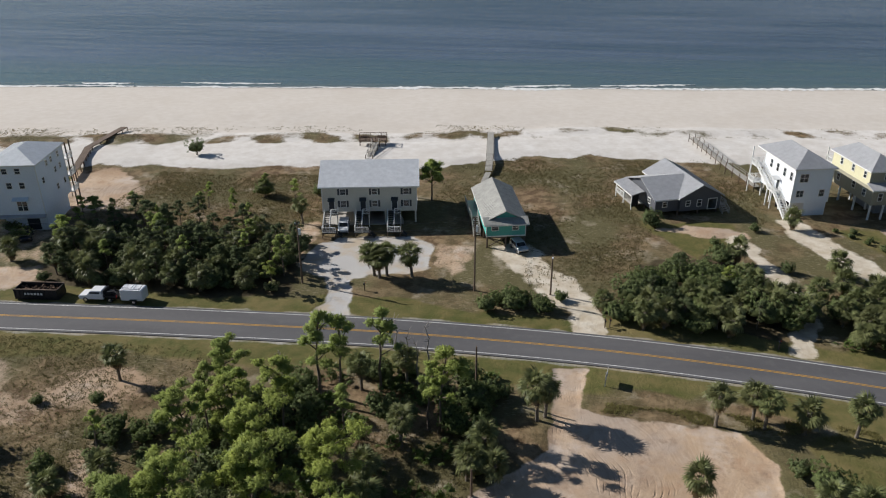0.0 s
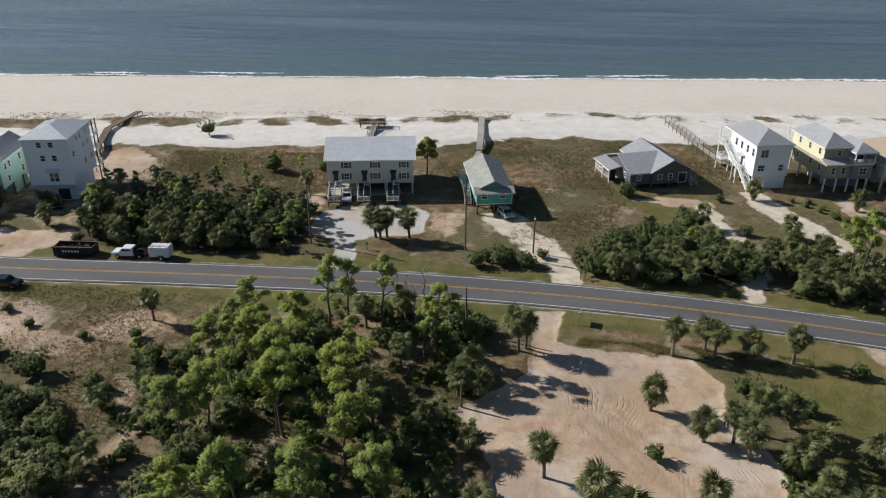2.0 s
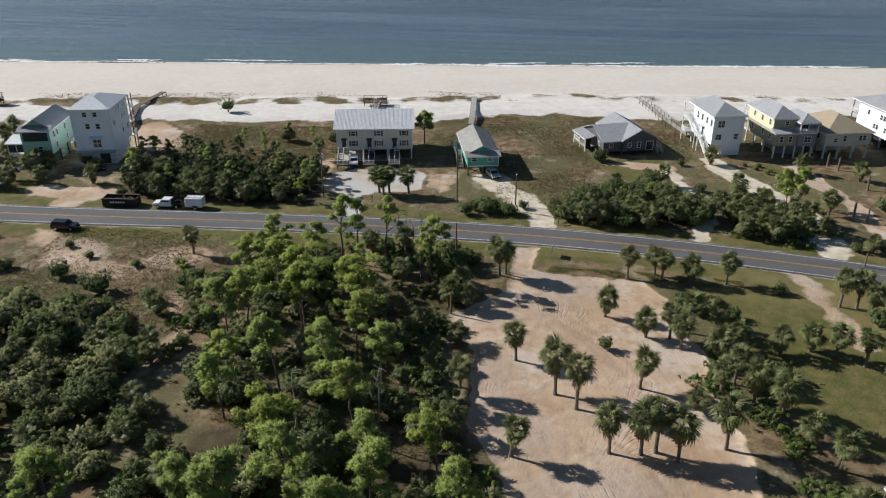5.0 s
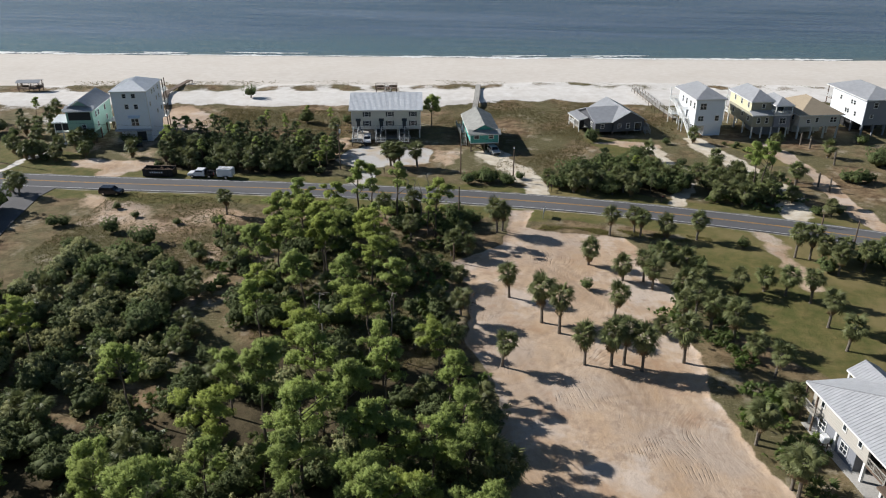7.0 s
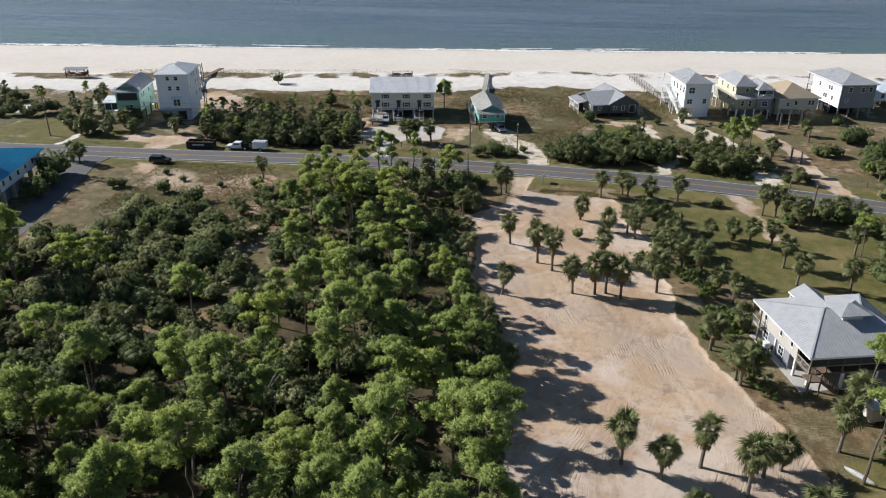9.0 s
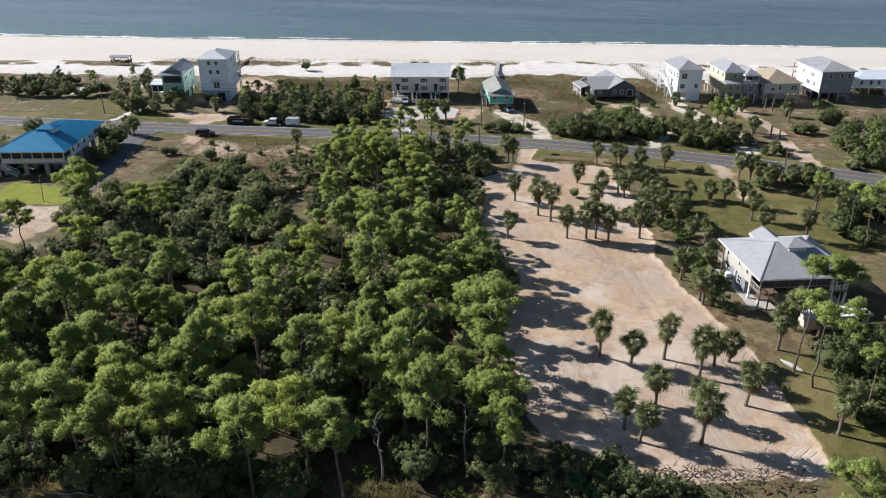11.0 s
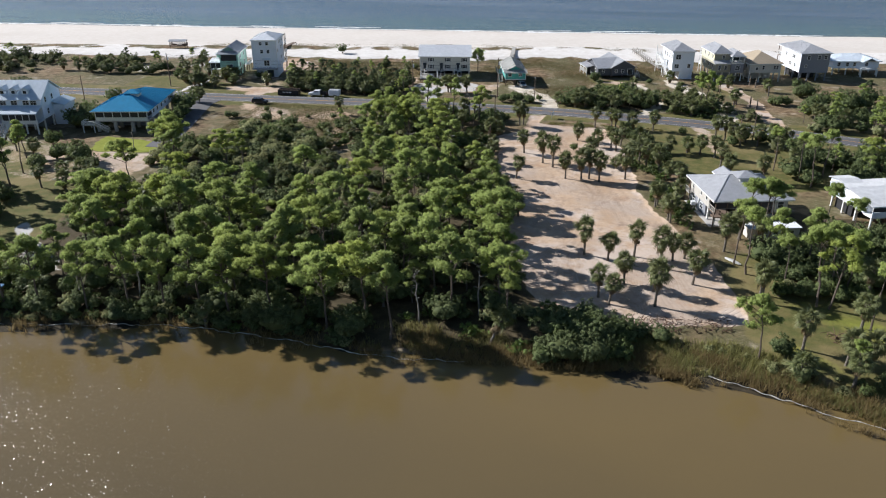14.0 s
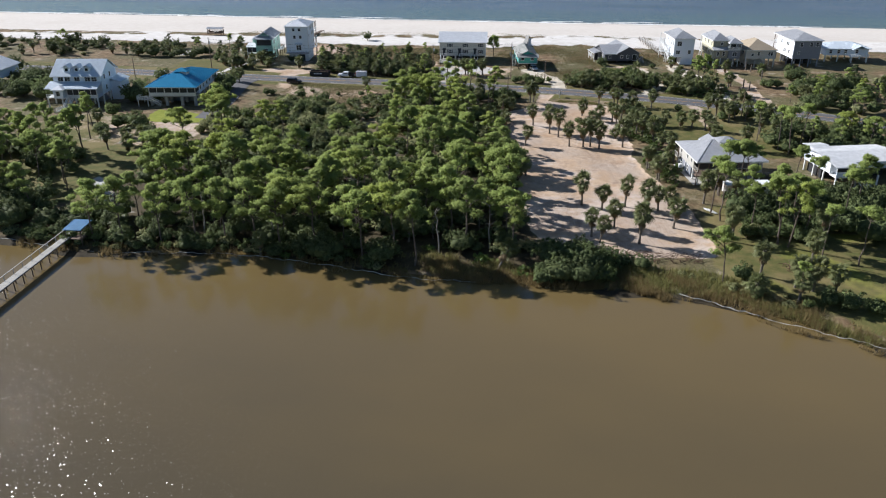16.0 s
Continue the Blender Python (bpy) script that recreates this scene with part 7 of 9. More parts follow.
def blades(rng, centres, radii, per, length, width, up=0.3, flat=1.0, facing=None, lit=0.5):
    """Small pointed leaves round each centre, that stand out from it; shaded as small rounded tufts."""
    n = len(centres)
    c = np.repeat(np.asarray(centres, float), per, 0)
    r = np.repeat(np.asarray(radii, float), per)
    d = rng.normal(size=(n * per, 3))
    d[:, 2] = d[:, 2] * flat + up
    d = unit(d)
    start = c + d * (r * rng.uniform(0.35, 0.95, n * per))[:, None]
    nrm = 0.8 * d + 0.4 * rng.normal(size=d.shape) + np.array((0, 0, 0.25))
    if facing is not None:
        nrm += lit * np.repeat(np.asarray(facing, float), per, 0)
    nrm = unit(nrm)
    lean = unit(0.8 * d + 0.6 * rng.normal(size=d.shape))
    side = unit(np.cross(lean, nrm + 0.35 * rng.normal(size=d.shape)))
    ln = length * rng.uniform(0.6, 1.3, n * per)[:, None]
    wd = width * rng.uniform(0.7, 1.3, n * per)[:, None]
    v = np.stack([start - side * wd / 2, start + side * wd / 2, start + lean * ln], 1).reshape(-1, 3)
    f = np.arange(n * per * 3).reshape(-1, 3)
    return v, f, np.repeat(nrm, 3, 0)


ICO_V = None


def cores(rng, centres, radii, squash=0.75):
    """Rough lumps that fill the inside of each clump; their dark colour paints inner shade."""
    global ICO_V
    if ICO_V is None:
        bm = bmesh.new()
        bmesh.ops.create_icosphere(bm, subdivisions=1, radius=1)
        ICO_V = (np.array([v.co[:] for v in bm.verts]), np.array([[v.index for v in f.verts] for f in bm.faces]))
        bm.free()
    V, F = [], []
    for i, (c, r) in enumerate(zip(centres, radii)):
        V.append(np.asarray(c) + ICO_V[0] * rng.uniform(0.75, 1.2, (len(ICO_V[0]), 1)) * r * np.array((1, 1, squash)))
        F.append(ICO_V[1] + i * len(ICO_V[0]))
    return np.concatenate(V), np.concatenate(F)


def tree_thing(name, label, category, group, wood_bm, wood_mat, leaf, core, leaf_mat, core_mat, crown_label=""):
    t = new(name)
    t.empty_display_size = 0.5
    tagged(t, label, category, group)
    part("trunk", wood_bm, wood_mat, t)
    nv = len(leaf[0])
    me = bpy.data.meshes.new("crown")
    verts = np.concatenate([leaf[0], core[0]]) if core else leaf[0]
    faces = [tuple(f) for f in leaf[1]] + ([tuple(f + nv) for f in core[1]] if core else [])
    me.from_pydata(verts.tolist(), [], faces)
    me.materials.append(leaf_mat)
    if core:
        me.materials.append(core_mat)
        idx = np.zeros(len(faces), np.int32)
        idx[len(leaf[1]):] = 1
        me.polygons.foreach_set("material_index", idx)
    if len(leaf) > 2:
        nrm = np.concatenate([leaf[2], np.zeros((len(verts) - nv, 3))])
        me.polygons.foreach_set("use_smooth", [True] * len(faces))
        me.normals_split_custom_set_from_vertices(nrm.tolist())
    data_part("crown", me, t, label=crown_label)
    return t


def make_pine(seed, H=12.0, spread=2.6, bare=0.45, thin=1.0, per=30, mat="pine_leaf", flat=0.5):
    """Slash pine: a bare crooked trunk, rising limbs and, at their ends, domes of separate needle tufts."""
    rng = np.random.default_rng(seed)
    bm = bmesh.new()
    lean = rng.uniform(-1.0, 1.0, 2)
    pts = [(lean[0] * (k / 6) ** 2 + rng.uniform(-0.15, 0.15), lean[1] * (k / 6) ** 2 + rng.uniform(-0.15, 0.15), H * 0.93 * k / 6) for k in range(7)]
    tube(bm, pts, [0.19 - 0.15 * k / 6 for k in range(7)], 6)
    centres, radii, facing, hubs, hub_r = [], [], [], [], []
    limbs = max(6, int(16 * thin))
    heavy = rng.uniform(0, 6.28)

    def dome(tip, R, count, squash):
        hubs.append(np.array(tip) - np.array((0, 0, 0.22 * R)))
        hub_r.append(R * 0.42)
        for q in range(count):
            d = rng.normal(size=3)
            d[2] = abs(d[2]) * 1.1 - 0.12
            d = unit(d)
            centres.append(np.array(tip) + d * np.array((R, R, R * squash)) * rng.uniform(0.55, 1.12))
            radii.append(rng.uniform(0.17, 0.4))
            facing.append(unit(d + np.array((0, 0, 0.3))))

    for i in range(limbs):
        f = bare + (0.96 - bare) * ((i + rng.uniform(0.0, 1.0)) / limbs) ** 0.8
        k = min(5.99, f / 0.93 * 6)
        base = Vector(pts[int(k)]).lerp(Vector(pts[int(k) + 1]), k - int(k))
        a = i * 2.4 + rng.uniform(-0.8, 0.8)
        g = (f - bare) / (0.96 - bare)
        prof = math.sin(math.pi * min(1, 0.3 + 0.66 * g)) ** 0.6
        ln = spread * (0.2 + 0.62 * prof) * rng.uniform(0.5, 1.25) * (1 + 0.3 * math.cos(a - heavy))
        if f > 0.86:
            ln *= 0.45
        tip = base + Vector((math.cos(a) * ln, math.sin(a) * ln, 0.35 * ln + 0.2))
        tube(bm, [base - Vector((0, 0, 0.5)), base.lerp(tip, 0.5) + Vector((0, 0, -0.1)), tip], [0.07, 0.05, 0.025], 4)
        R = spread * rng.uniform(0.16, 0.34) * (0.7 + 0.45 * prof)
        dome(tip, R, int(8 + 17 * R * R), flat)
        for q in range(int(rng.integers(0, 3))):
            b = base.lerp(tip, rng.uniform(0.3, 0.8)) + Vector((rng.uniform(-0.6, 0.6), rng.uniform(-0.6, 0.6), rng.uniform(-0.1, 0.6)))
            dome(b, spread * rng.uniform(0.08, 0.17), 4, 0.7)
    dome(Vector(pts[-1]) + Vector((0, 0, 0.1)), spread * 0.34, 22, 0.75)
    leaf = blades(rng, centres, radii, per, 0.32, 0.1, 0.45, facing=facing)
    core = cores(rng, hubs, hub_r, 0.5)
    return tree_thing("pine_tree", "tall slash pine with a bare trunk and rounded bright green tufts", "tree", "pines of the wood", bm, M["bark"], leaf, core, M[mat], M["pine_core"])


def make_oak(seed, H=4.0, R=2.3, mat="oak_leaf", label="dense dark green scrub oak of the thicket", per=36, clumps=150, name="scrub_oak", leafs=1.0):
    """A dense scrub tree: several stems and a lumpy dome of small leaves."""
    rng = np.random.default_rng(seed)
    bm = bmesh.new()
    centres, radii, facing = [], [], []
    for s in range(5):
        a = s * 1.26 + rng.uniform(-0.3, 0.3)
        top = (math.cos(a) * R * 0.5, math.sin(a) * R * 0.5, H * rng.uniform(0.55, 0.8))
        tube(bm, [(math.cos(a) * 0.12, math.sin(a) * 0.12, -0.1), (top[0] * 0.45 + rng.uniform(-0.1, 0.1), top[1] * 0.45, top[2] * 0.5), top], [0.08, 0.06, 0.025], 5)
    for k in range(clumps):
        d = rng.normal(size=3)
        d[2] = abs(d[2]) * 0.9 - 0.12
        d = unit(d)
        lump = 1 + 0.28 * math.sin(3 * math.atan2(d[1], d[0]) + seed) + 0.12 * math.sin(7 * d[2] + seed)
        c = d * np.array((R, R, H * 0.52)) * lump * rng.uniform(0.74, 1.0) + np.array((0, 0, H * 0.44))
        centres.append(c)
        radii.append(rng.uniform(0.55, 1.35) * 2.55 / math.sqrt(clumps) * min(1.2, R / 2.0))
        facing.append(d)
    leaf = blades(rng, centres, radii, per, 0.2 * leafs, 0.125 * leafs, 0.35, facing=facing, lit=1.1)
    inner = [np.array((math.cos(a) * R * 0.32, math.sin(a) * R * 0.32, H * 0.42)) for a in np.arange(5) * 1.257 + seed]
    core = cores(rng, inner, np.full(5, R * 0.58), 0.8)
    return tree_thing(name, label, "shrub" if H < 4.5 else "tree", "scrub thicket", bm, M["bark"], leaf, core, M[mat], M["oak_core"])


def fan(rng, length, droop, width, segs=11, stalk=0.5):
    """One palm frond along +x: a stalk and a fan of separate blades that droop at their tips."""
    V, F = [], []

    def quad(a, b, c, d):
        i = len(V)
        V.extend((a, b, c, d))
        F.append((i, i + 1, i + 2, i + 3))

    s = length * stalk
    z = -droop * 0.1 * s
    quad((0, -0.025, 0), (0, 0.025, 0), (s, 0.02, z), (s, -0.02, z))
    hub = np.array((s, 0, z))
    fl = length - s
    for k in range(segs):
        a = (k / (segs - 1) - 0.5) * 2 * width + rng.uniform(-0.07, 0.07)
        d = np.array((math.cos(a), math.sin(a), 0))
        q = np.array((-d[1], d[0], 0)) * fl * width / segs * 0.6
        ln = fl * (1.0 - 0.22 * abs(a) / width) * rng.uniform(0.86, 1.12)
        lift = 0.05 * (k % 2) * fl
        m = hub + d * ln * 0.55 + np.array((0, 0, -droop * 0.14 * ln + lift))
        e = hub + d * ln * 0.92 + np.array((0, 0, -droop * 0.7 * ln - rng.uniform(0, 0.15)))
        quad(hub - q * 0.15, hub + q * 0.15, m + q, m - q)
        quad(m - q, m + q, e + q * 0.12, e - q * 0.12)
    return np.array(V), F


FANS = {}


def fan_data(kind, k):
    rng = np.random.default_rng(70 + k)
    if kind == "dead":
        return fan(rng, 1.75, 0.9, 0.9, 7, 0.45)
    return fan(rng, 1.95, 0.28 + 0.28 * k, 1.75, 15, 0.46)


def fan_mesh(kind, k):
    """Shared frond meshes."""
    if (kind, k) not in FANS:
        v, f = fan_data(kind, k)
        FANS[kind, k] = mesh_of("frond", v, f, M["palm_dead" if kind == "dead" else "palm_leaf"])
    return FANS[kind, k]


def make_palm(seed, H=6.0, size=1.0, fronds=36, dead=13, joined=False):
    """Cabbage palm: a rough trunk, old leaf boots, a ball of drooping fan fronds and some dead ones below."""
    rng = np.random.default_rng(seed)
    t = new("cabbage_palm")
    t.empty_display_size = 0.5
    tagged(t, "cabbage palm with a rough grey trunk and drooping fan fronds", "palm", "cabbage palms")
    bm = bmesh.new()
    top = H - 1.45 * size
    lean = rng.uniform(-0.07, 0.07, 2) * top
    n = 8
    pts = [(lean[0] * (k / n) ** 1.5, lean[1] * (k / n) ** 1.5, -0.15 + (top + 0.15) * k / n) for k in range(n + 1)]
    tube(bm, pts, [0.25 if k == 0 else (0.185 + 0.014 * (k % 2)) if k < n - 1 else 0.23 for k in range(n + 1)], 8)
    for k in range(14):
        a, z = k * 2.4, top - 0.9 + 0.07 * k
        p = Vector((lean[0] + math.cos(a) * 0.16, lean[1] + math.sin(a) * 0.16, z))
        beam(bm, p, p + Vector((math.cos(a) * 0.16, math.sin(a) * 0.16, 0.22)), 0.1, 0.04)
    part("trunk", bm, M["palm_bark"], t)
    hub = Vector((pts[-1][0], pts[-1][1], top))
    V, F, nv, V2, F2, nv2 = [], [], 0, [], [], 0
    for k in range(fronds + dead):
        live = k < fronds
        f = k / fronds
        a = k * 2.39996 + rng.uniform(-0.25, 0.25)
        el = 82 - 130 * f ** 0.9 + rng.uniform(-14, 14) if live else -60 - rng.uniform(0, 22)
        sc = size * rng.uniform(0.72, 1.18)
        m = Matrix.Translation(hub + Vector((0, 0, 0.15 - 0.3 * f if live else -0.25 - 0.75 * rng.random()))) @ Euler((rng.uniform(-0.6, 0.6), -radians(el), a)).to_matrix().to_4x4() @ Matrix.Diagonal((sc, sc, sc, 1))
        if not joined:
            data_part("frond" if live else "dead_frond", fan_mesh("palm" if live else "dead", k % 3 if live else k % 2), t, m, "" if live else "dry brown hanging frond")
            continue
        v, ff = fan_data("palm" if live else "dead", k % 3 if live else k % 2)
        v = np.c_[v, np.ones(len(v))] @ np.array(m).T[:, :3]
        if live:
            V.append(v)
            F += [tuple(i + nv for i in q) for q in ff]
            nv += len(v)
        else:
            V2.append(v)
            F2 += [tuple(i + nv2 for i in q) for q in ff]
            nv2 += len(v)
    if joined:
        data_part("crown", mesh_of("crown", np.concatenate(V), F, M["palm_leaf"]), t)
        data_part("skirt", mesh_of("skirt", np.concatenate(V2), F2, M["palm_dead"]), t, label="dry brown hanging fronds")
    return t


def make_palmetto(seed, R=1.2):
    """Saw palmetto: a low clump of stiff fans; one mesh of all its fans."""
    rng = np.random.default_rng(seed)
    t = new("saw_palmetto")
    tagged(t, "low clump of stiff green saw palmetto fans", "shrub", "palmettos")
    V, F, nv = [], [], 0
    for k in range(30):
        v, f = fan(rng, rng.uniform(0.9, 1.4) * R / 1.2, 0.35, 1.5, 8, 0.5)
        a, el = k * 2.4, rng.uniform(12, 78)
        m = np.array(Euler((rng.uniform(-0.5, 0.5), -radians(el), a)).to_matrix())
        c = np.array((rng.normal() * R * 0.45, rng.normal() * R * 0.45, rng.uniform(0.05, 0.4)))
        V.append(v @ m.T + c)
        F += [tuple(i + nv for i in q) for q in f]
        nv += len(v)
    data_part("foliage", mesh_of("foliage", np.concatenate(V), F, M["palmetto_leaf"]), t)
    return t


def make_stump(seed, H=2.8):
    """A dead cabbage palm: the bare rough trunk alone."""
    rng = np.random.default_rng(seed)
    bm = bmesh.new()
    lean = rng.uniform(-0.12, 0.12, 2) * H
    n = 7
    tube(bm, [(lean[0] * k / n, lean[1] * k / n, -0.1 + (H + 0.1) * k / n) for k in range(n + 1)], [0.23 if k == 0 else 0.17 + 0.025 * (k % 2) for k in range(n)] + [0.12], 8)
    for k in range(12):
        a, z = k * 2.4, H * (0.35 + 0.05 * k)
        c = Vector((lean[0] * z / H + math.cos(a) * 0.15, lean[1] * z / H + math.sin(a) * 0.15, z))
        beam(bm, c, c + Vector((math.cos(a) * 0.13, math.sin(a) * 0.13, 0.18)), 0.09, 0.04)
    t = mesh_object("palm_stump", bm, M["palm_bark"])
    return tagged(t, "bare rough trunk of a dead palm beside the drive", "palm stump", "palm stumps")


def make_snag(seed, H=8.0):
    """A dead pine: bare trunk and broken limbs."""
    rng = np.random.default_rng(seed)
    bm = bmesh.new()
    pts = [(rng.uniform(-0.1, 0.1) * k, rng.uniform(-0.1, 0.1) * k, H * k / 5) for k in range(6)]
    tube(bm, pts, [0.15, 0.13, 0.11, 0.09, 0.06, 0.03], 6)
    for k in range(11):
        z = H * rng.uniform(0.45, 0.97)
        i = min(int(z / H * 5), 4)
        b = Vector(pts[i]).lerp(Vector(pts[i + 1]), z / H * 5 - i)
        a = k * 2.4
        e = b + Vector((math.cos(a), math.sin(a), rng.uniform(0.1, 0.9))) * rng.uniform(0.5, 1.6)
        tube(bm, [b, b.lerp(e, 0.5) + Vector((0, 0, 0.1)), e], [0.04, 0.03, 0.012], 4)
    t = mesh_object("dead_tree", bm, M["dead_wood"])
    return tagged(t, "bare grey dead pine with broken limbs", "dead tree", "dead trees")


def put(proto, x, y, scale, rng, tilt=2.0, z=None, sz=None):
    g = float(height_at(x, y)) if z is None else z
    sz = sz or scale
    m = pose(x, y, g - 0.05, rng.uniform(-tilt, tilt), rng.uniform(-tilt, tilt), rng.uniform(0, 360)) @ Matrix.Diagonal((scale, scale, sz, 1))
    return copy_thing(proto, m)


def drop(proto):
    for o in [*proto.children_recursive, proto]:
        bpy.data.objects.remove(o)


CLEAR = [(-104, 22), (-106, 2), (-94, -12), (-88, -20), (-78, -30), (-68, -32), (-66, -24), (-74, -16), (-82, 2), (-82, 30), (-98, 32)]


def scatter(rng, poly, count, gap, taken):
    """Random places in a polygon, no nearer than gap to those taken."""
    px, py = [p[0] for p in poly], [p[1] for p in poly]
    got, tries = [], 0
    while len(got) < count and tries < count * 40:
        tries += 1
        x, y = rng.uniform(min(px), max(px)), rng.uniform(min(py), max(py))
        if inside(np.array([x]), np.array([y]), poly)[0] < 0 or inside(np.array([x]), np.array([y]), CLEAR)[0] > 0:
            continue
        if any((x - a) ** 2 + (y - b) ** 2 < gap * gap for a, b in taken):
            continue
        taken.append((x, y))
        got.append((x, y))
    return got


def far_off(poly):
    """Thickets that are never seen near by: joined, not counted."""
    cx, cy = np.mean([p[0] for p in poly]), np.mean([p[1] for p in poly])
    return cx < -78 or cx > 66 or (cy > 98 and cx < -30) or (poly is FOREST)


def join_bushes(rng, rows):
    """Many bushes as one mesh, of kind stuff."""
    V, F, N, mi, nv = [], [], [], [], 0
    mats = []
    for x, y, s, proto in rows:
        me = next(c for c in proto.children if c.name.startswith("crown")).data
        v = np.empty(len(me.vertices) * 3)
        me.vertices.foreach_get("co", v)
        cn, ci = np.empty(len(me.loops) * 3), np.empty(len(me.loops), np.int32)
        me.corner_normals.foreach_get("vector", cn)
        me.loops.foreach_get("vertex_index", ci)
        vn = np.zeros((len(me.vertices), 3))
        vn[ci] = cn.reshape(-1, 3)
        a = rng.uniform(0, 6.28)
        turn = np.array(((math.cos(a), -math.sin(a), 0), (math.sin(a), math.cos(a), 0), (0, 0, 1)))
        V.append(v.reshape(-1, 3) @ (turn * s).T + np.array((x, y, float(height_at(x, y)) - 0.05)))
        N.append(vn @ turn.T)
        if me.materials[0] not in mats:
            mats.append(me.materials[0])
        own = mats.index(me.materials[0]) + 1
        F += [tuple(i + nv for i in f.vertices) for f in me.polygons]
        mi += [0 if f.material_index else own for f in me.polygons]
        nv += len(me.vertices)
    if not V:
        return
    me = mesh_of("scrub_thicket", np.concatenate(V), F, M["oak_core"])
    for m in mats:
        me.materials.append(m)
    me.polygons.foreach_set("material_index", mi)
    me.polygons.foreach_set("use_smooth", [True] * len(F))
    me.normals_split_custom_set_from_vertices(np.concatenate(N).tolist())
    tagged(new("scrub_thicket", me), "dense dark green thicket of scrub oaks and bushes", "thicket", kind="stuff")


def plant_all():
    rng = np.random.default_rng(11)
    pines = [make_pine(1, 12, 3.0, 0.42), make_pine(2, 12, 3.4, 0.5), make_pine(3, 12, 2.7, 0.4, mat="pine_leaf_bright"), make_pine(4, 12, 3.1, 0.34), make_pine(5, 12, 3.5, 0.52, mat="pine_leaf_bright"), make_pine(8, 12, 2.6, 0.56), make_pine(9, 12, 2.8, 0.38, 1.1)]
    slim = [make_pine(10, 12, 2.2, 0.52, 0.8), make_pine(12, 12, 1.9, 0.58, 0.75)]
    umbrella = [make_pine(13, 12, 2.9, 0.74, 0.75, flat=0.42), make_pine(14, 12, 2.5, 0.78, 0.7, flat=0.42)]
    thin = [make_pine(6, 10, 2.0, 0.38, 0.55), make_pine(7, 10, 1.7, 0.42, 0.5)]
    oaks = [make_oak(21), make_oak(22, 3.4, 2.0), make_oak(23, 5.0, 3.2, clumps=190), make_oak(24, 3.0, 2.2, "scrub_leaf", "grey-green scrub bush of the thicket", name="scrub_bush"), make_oak(25, 2.4, 1.7, "scrub_leaf", "grey-green scrub bush of the thicket", name="scrub_bush")]
    light = [make_oak(26, 4.0, 2.3, "oak_leaf_dark", per=30, clumps=70, leafs=1.3), make_oak(27, 3.2, 2.0, "oak_leaf_dark", per=30, clumps=62, leafs=1.3), make_oak(28, 5.0, 3.0, "oak_leaf_dark", per=30, clumps=110, leafs=1.3), make_oak(29, 2.8, 2.0, "scrub_leaf", per=30, clumps=60, leafs=1.3), make_oak(30, 2.2, 1.7, "scrub_leaf", per=30, clumps=54, leafs=1.3)]
    palms = [make_palm(31, 6), make_palm(32, 6, 1.08, 38), make_palm(33, 6, 0.98, 34, 16), make_palm(34, 4.2, 1.0, 36, 11)]
    far_palms = [make_palm(35, 6, joined=True), make_palm(36, 6, 1.08, 38, joined=True), make_palm(37, 6, 1.0, 34, 20, joined=True), make_palm(38, 4.2, 1.0, 36, 16, joined=True)]
    palmettos = [make_palmetto(41), make_palmetto(42, 1.4)]
    # pines whose darker needles carry the painted shade of the thickets
    shaded_pines = [make_pine(15, 10, 2.6, 0.28, 0.9, mat="shaded_pine_leaf"), make_pine(16, 10, 2.2, 0.3, 0.8, mat="shaded_pine_leaf"), make_pine(17, 10, 2.9, 0.34, 0.9, mat="shaded_pine_leaf")]
    snags = [make_snag(51), make_snag(52, 7)]
    taken = []

    def palm(x, y, h, k, near=False):
        pick = palms if near else far_palms
        p = pick[3] if h < 4.9 else pick[k % 3]
        base = 4.2 if h < 4.9 else 6.0
        s = float(np.clip(1.06 + 0.06 * (h - base), 0.92, 1.18))
        s *= 1.22 if 107 < y < 110 else 1.0
        put(p, x, y, s, rng, 2.5, sz=h / base)
        taken.append((x, y))

    lot = [(3.7, 51.9, 5.5), (9.0, 45.1, 7.4), (11.6, 42.4, 7.6), (15.1, 34.8, 6.0), (18.6, 35.0, 7.0), (20.3, 35.6, 7.2), (19.6, 47.8, 5.8), (16.1, 65.4, 4.8), (21.5, 60.3, 4.4), (27.1, 62.4, 6.2), (28.3, 37.4, 7.2), (29.2, 47.1, 5.8), (33.3, 57.8, 4.8), (35.8, 43.6, 6.6), (37.9, 39.4, 4.0), (39.6, 35.6, 5.2), (34.8, 22.3, 5.2), (36.9, 13.1, 6.2), (39.5, 27.5, 4.5), (26.0, 58.0, 5.0), (24.8, 60.5, 5.5), (31.5, 50.0, 5.5), (33.0, 46.0, 6.2), (30.8, 55.6, 4.8), (31.8, 64.0, 4.8), (22.6, 34.4, 6.6), (26.3, 44.4, 2.6), (-5.8, 68.2, 4.6), (-7.2, 64.6, 4.4), (-4.5, 65.0, 3.8)]
    shore = [(21.2, -4.4, 7.0), (25.4, -6.1, 5.0), (29.9, -3.5, 6.6), (34.2, -7.3, 7.3), (38.6, -2.6, 4.6), (24.2, -19.9, 5.5), (25.9, -21.9, 5.0), (28.2, -14.3, 5.2), (32.9, -16.0, 5.4), (33.0, -21.0, 7.8), (39.3, -12.4, 6.2), (49.1, -16.5, 6.8), (45.7, 1.5, 7.0), (36.5, 14.2, 5.4), (34.3, 21.2, 5.6), (4.2, 32.7, 5.2), (5.0, 9.1, 6.8), (6.4, 8.0, 4.8), (36.5, -4.0, 5.0), (7.4, 11.0, 4.4)]
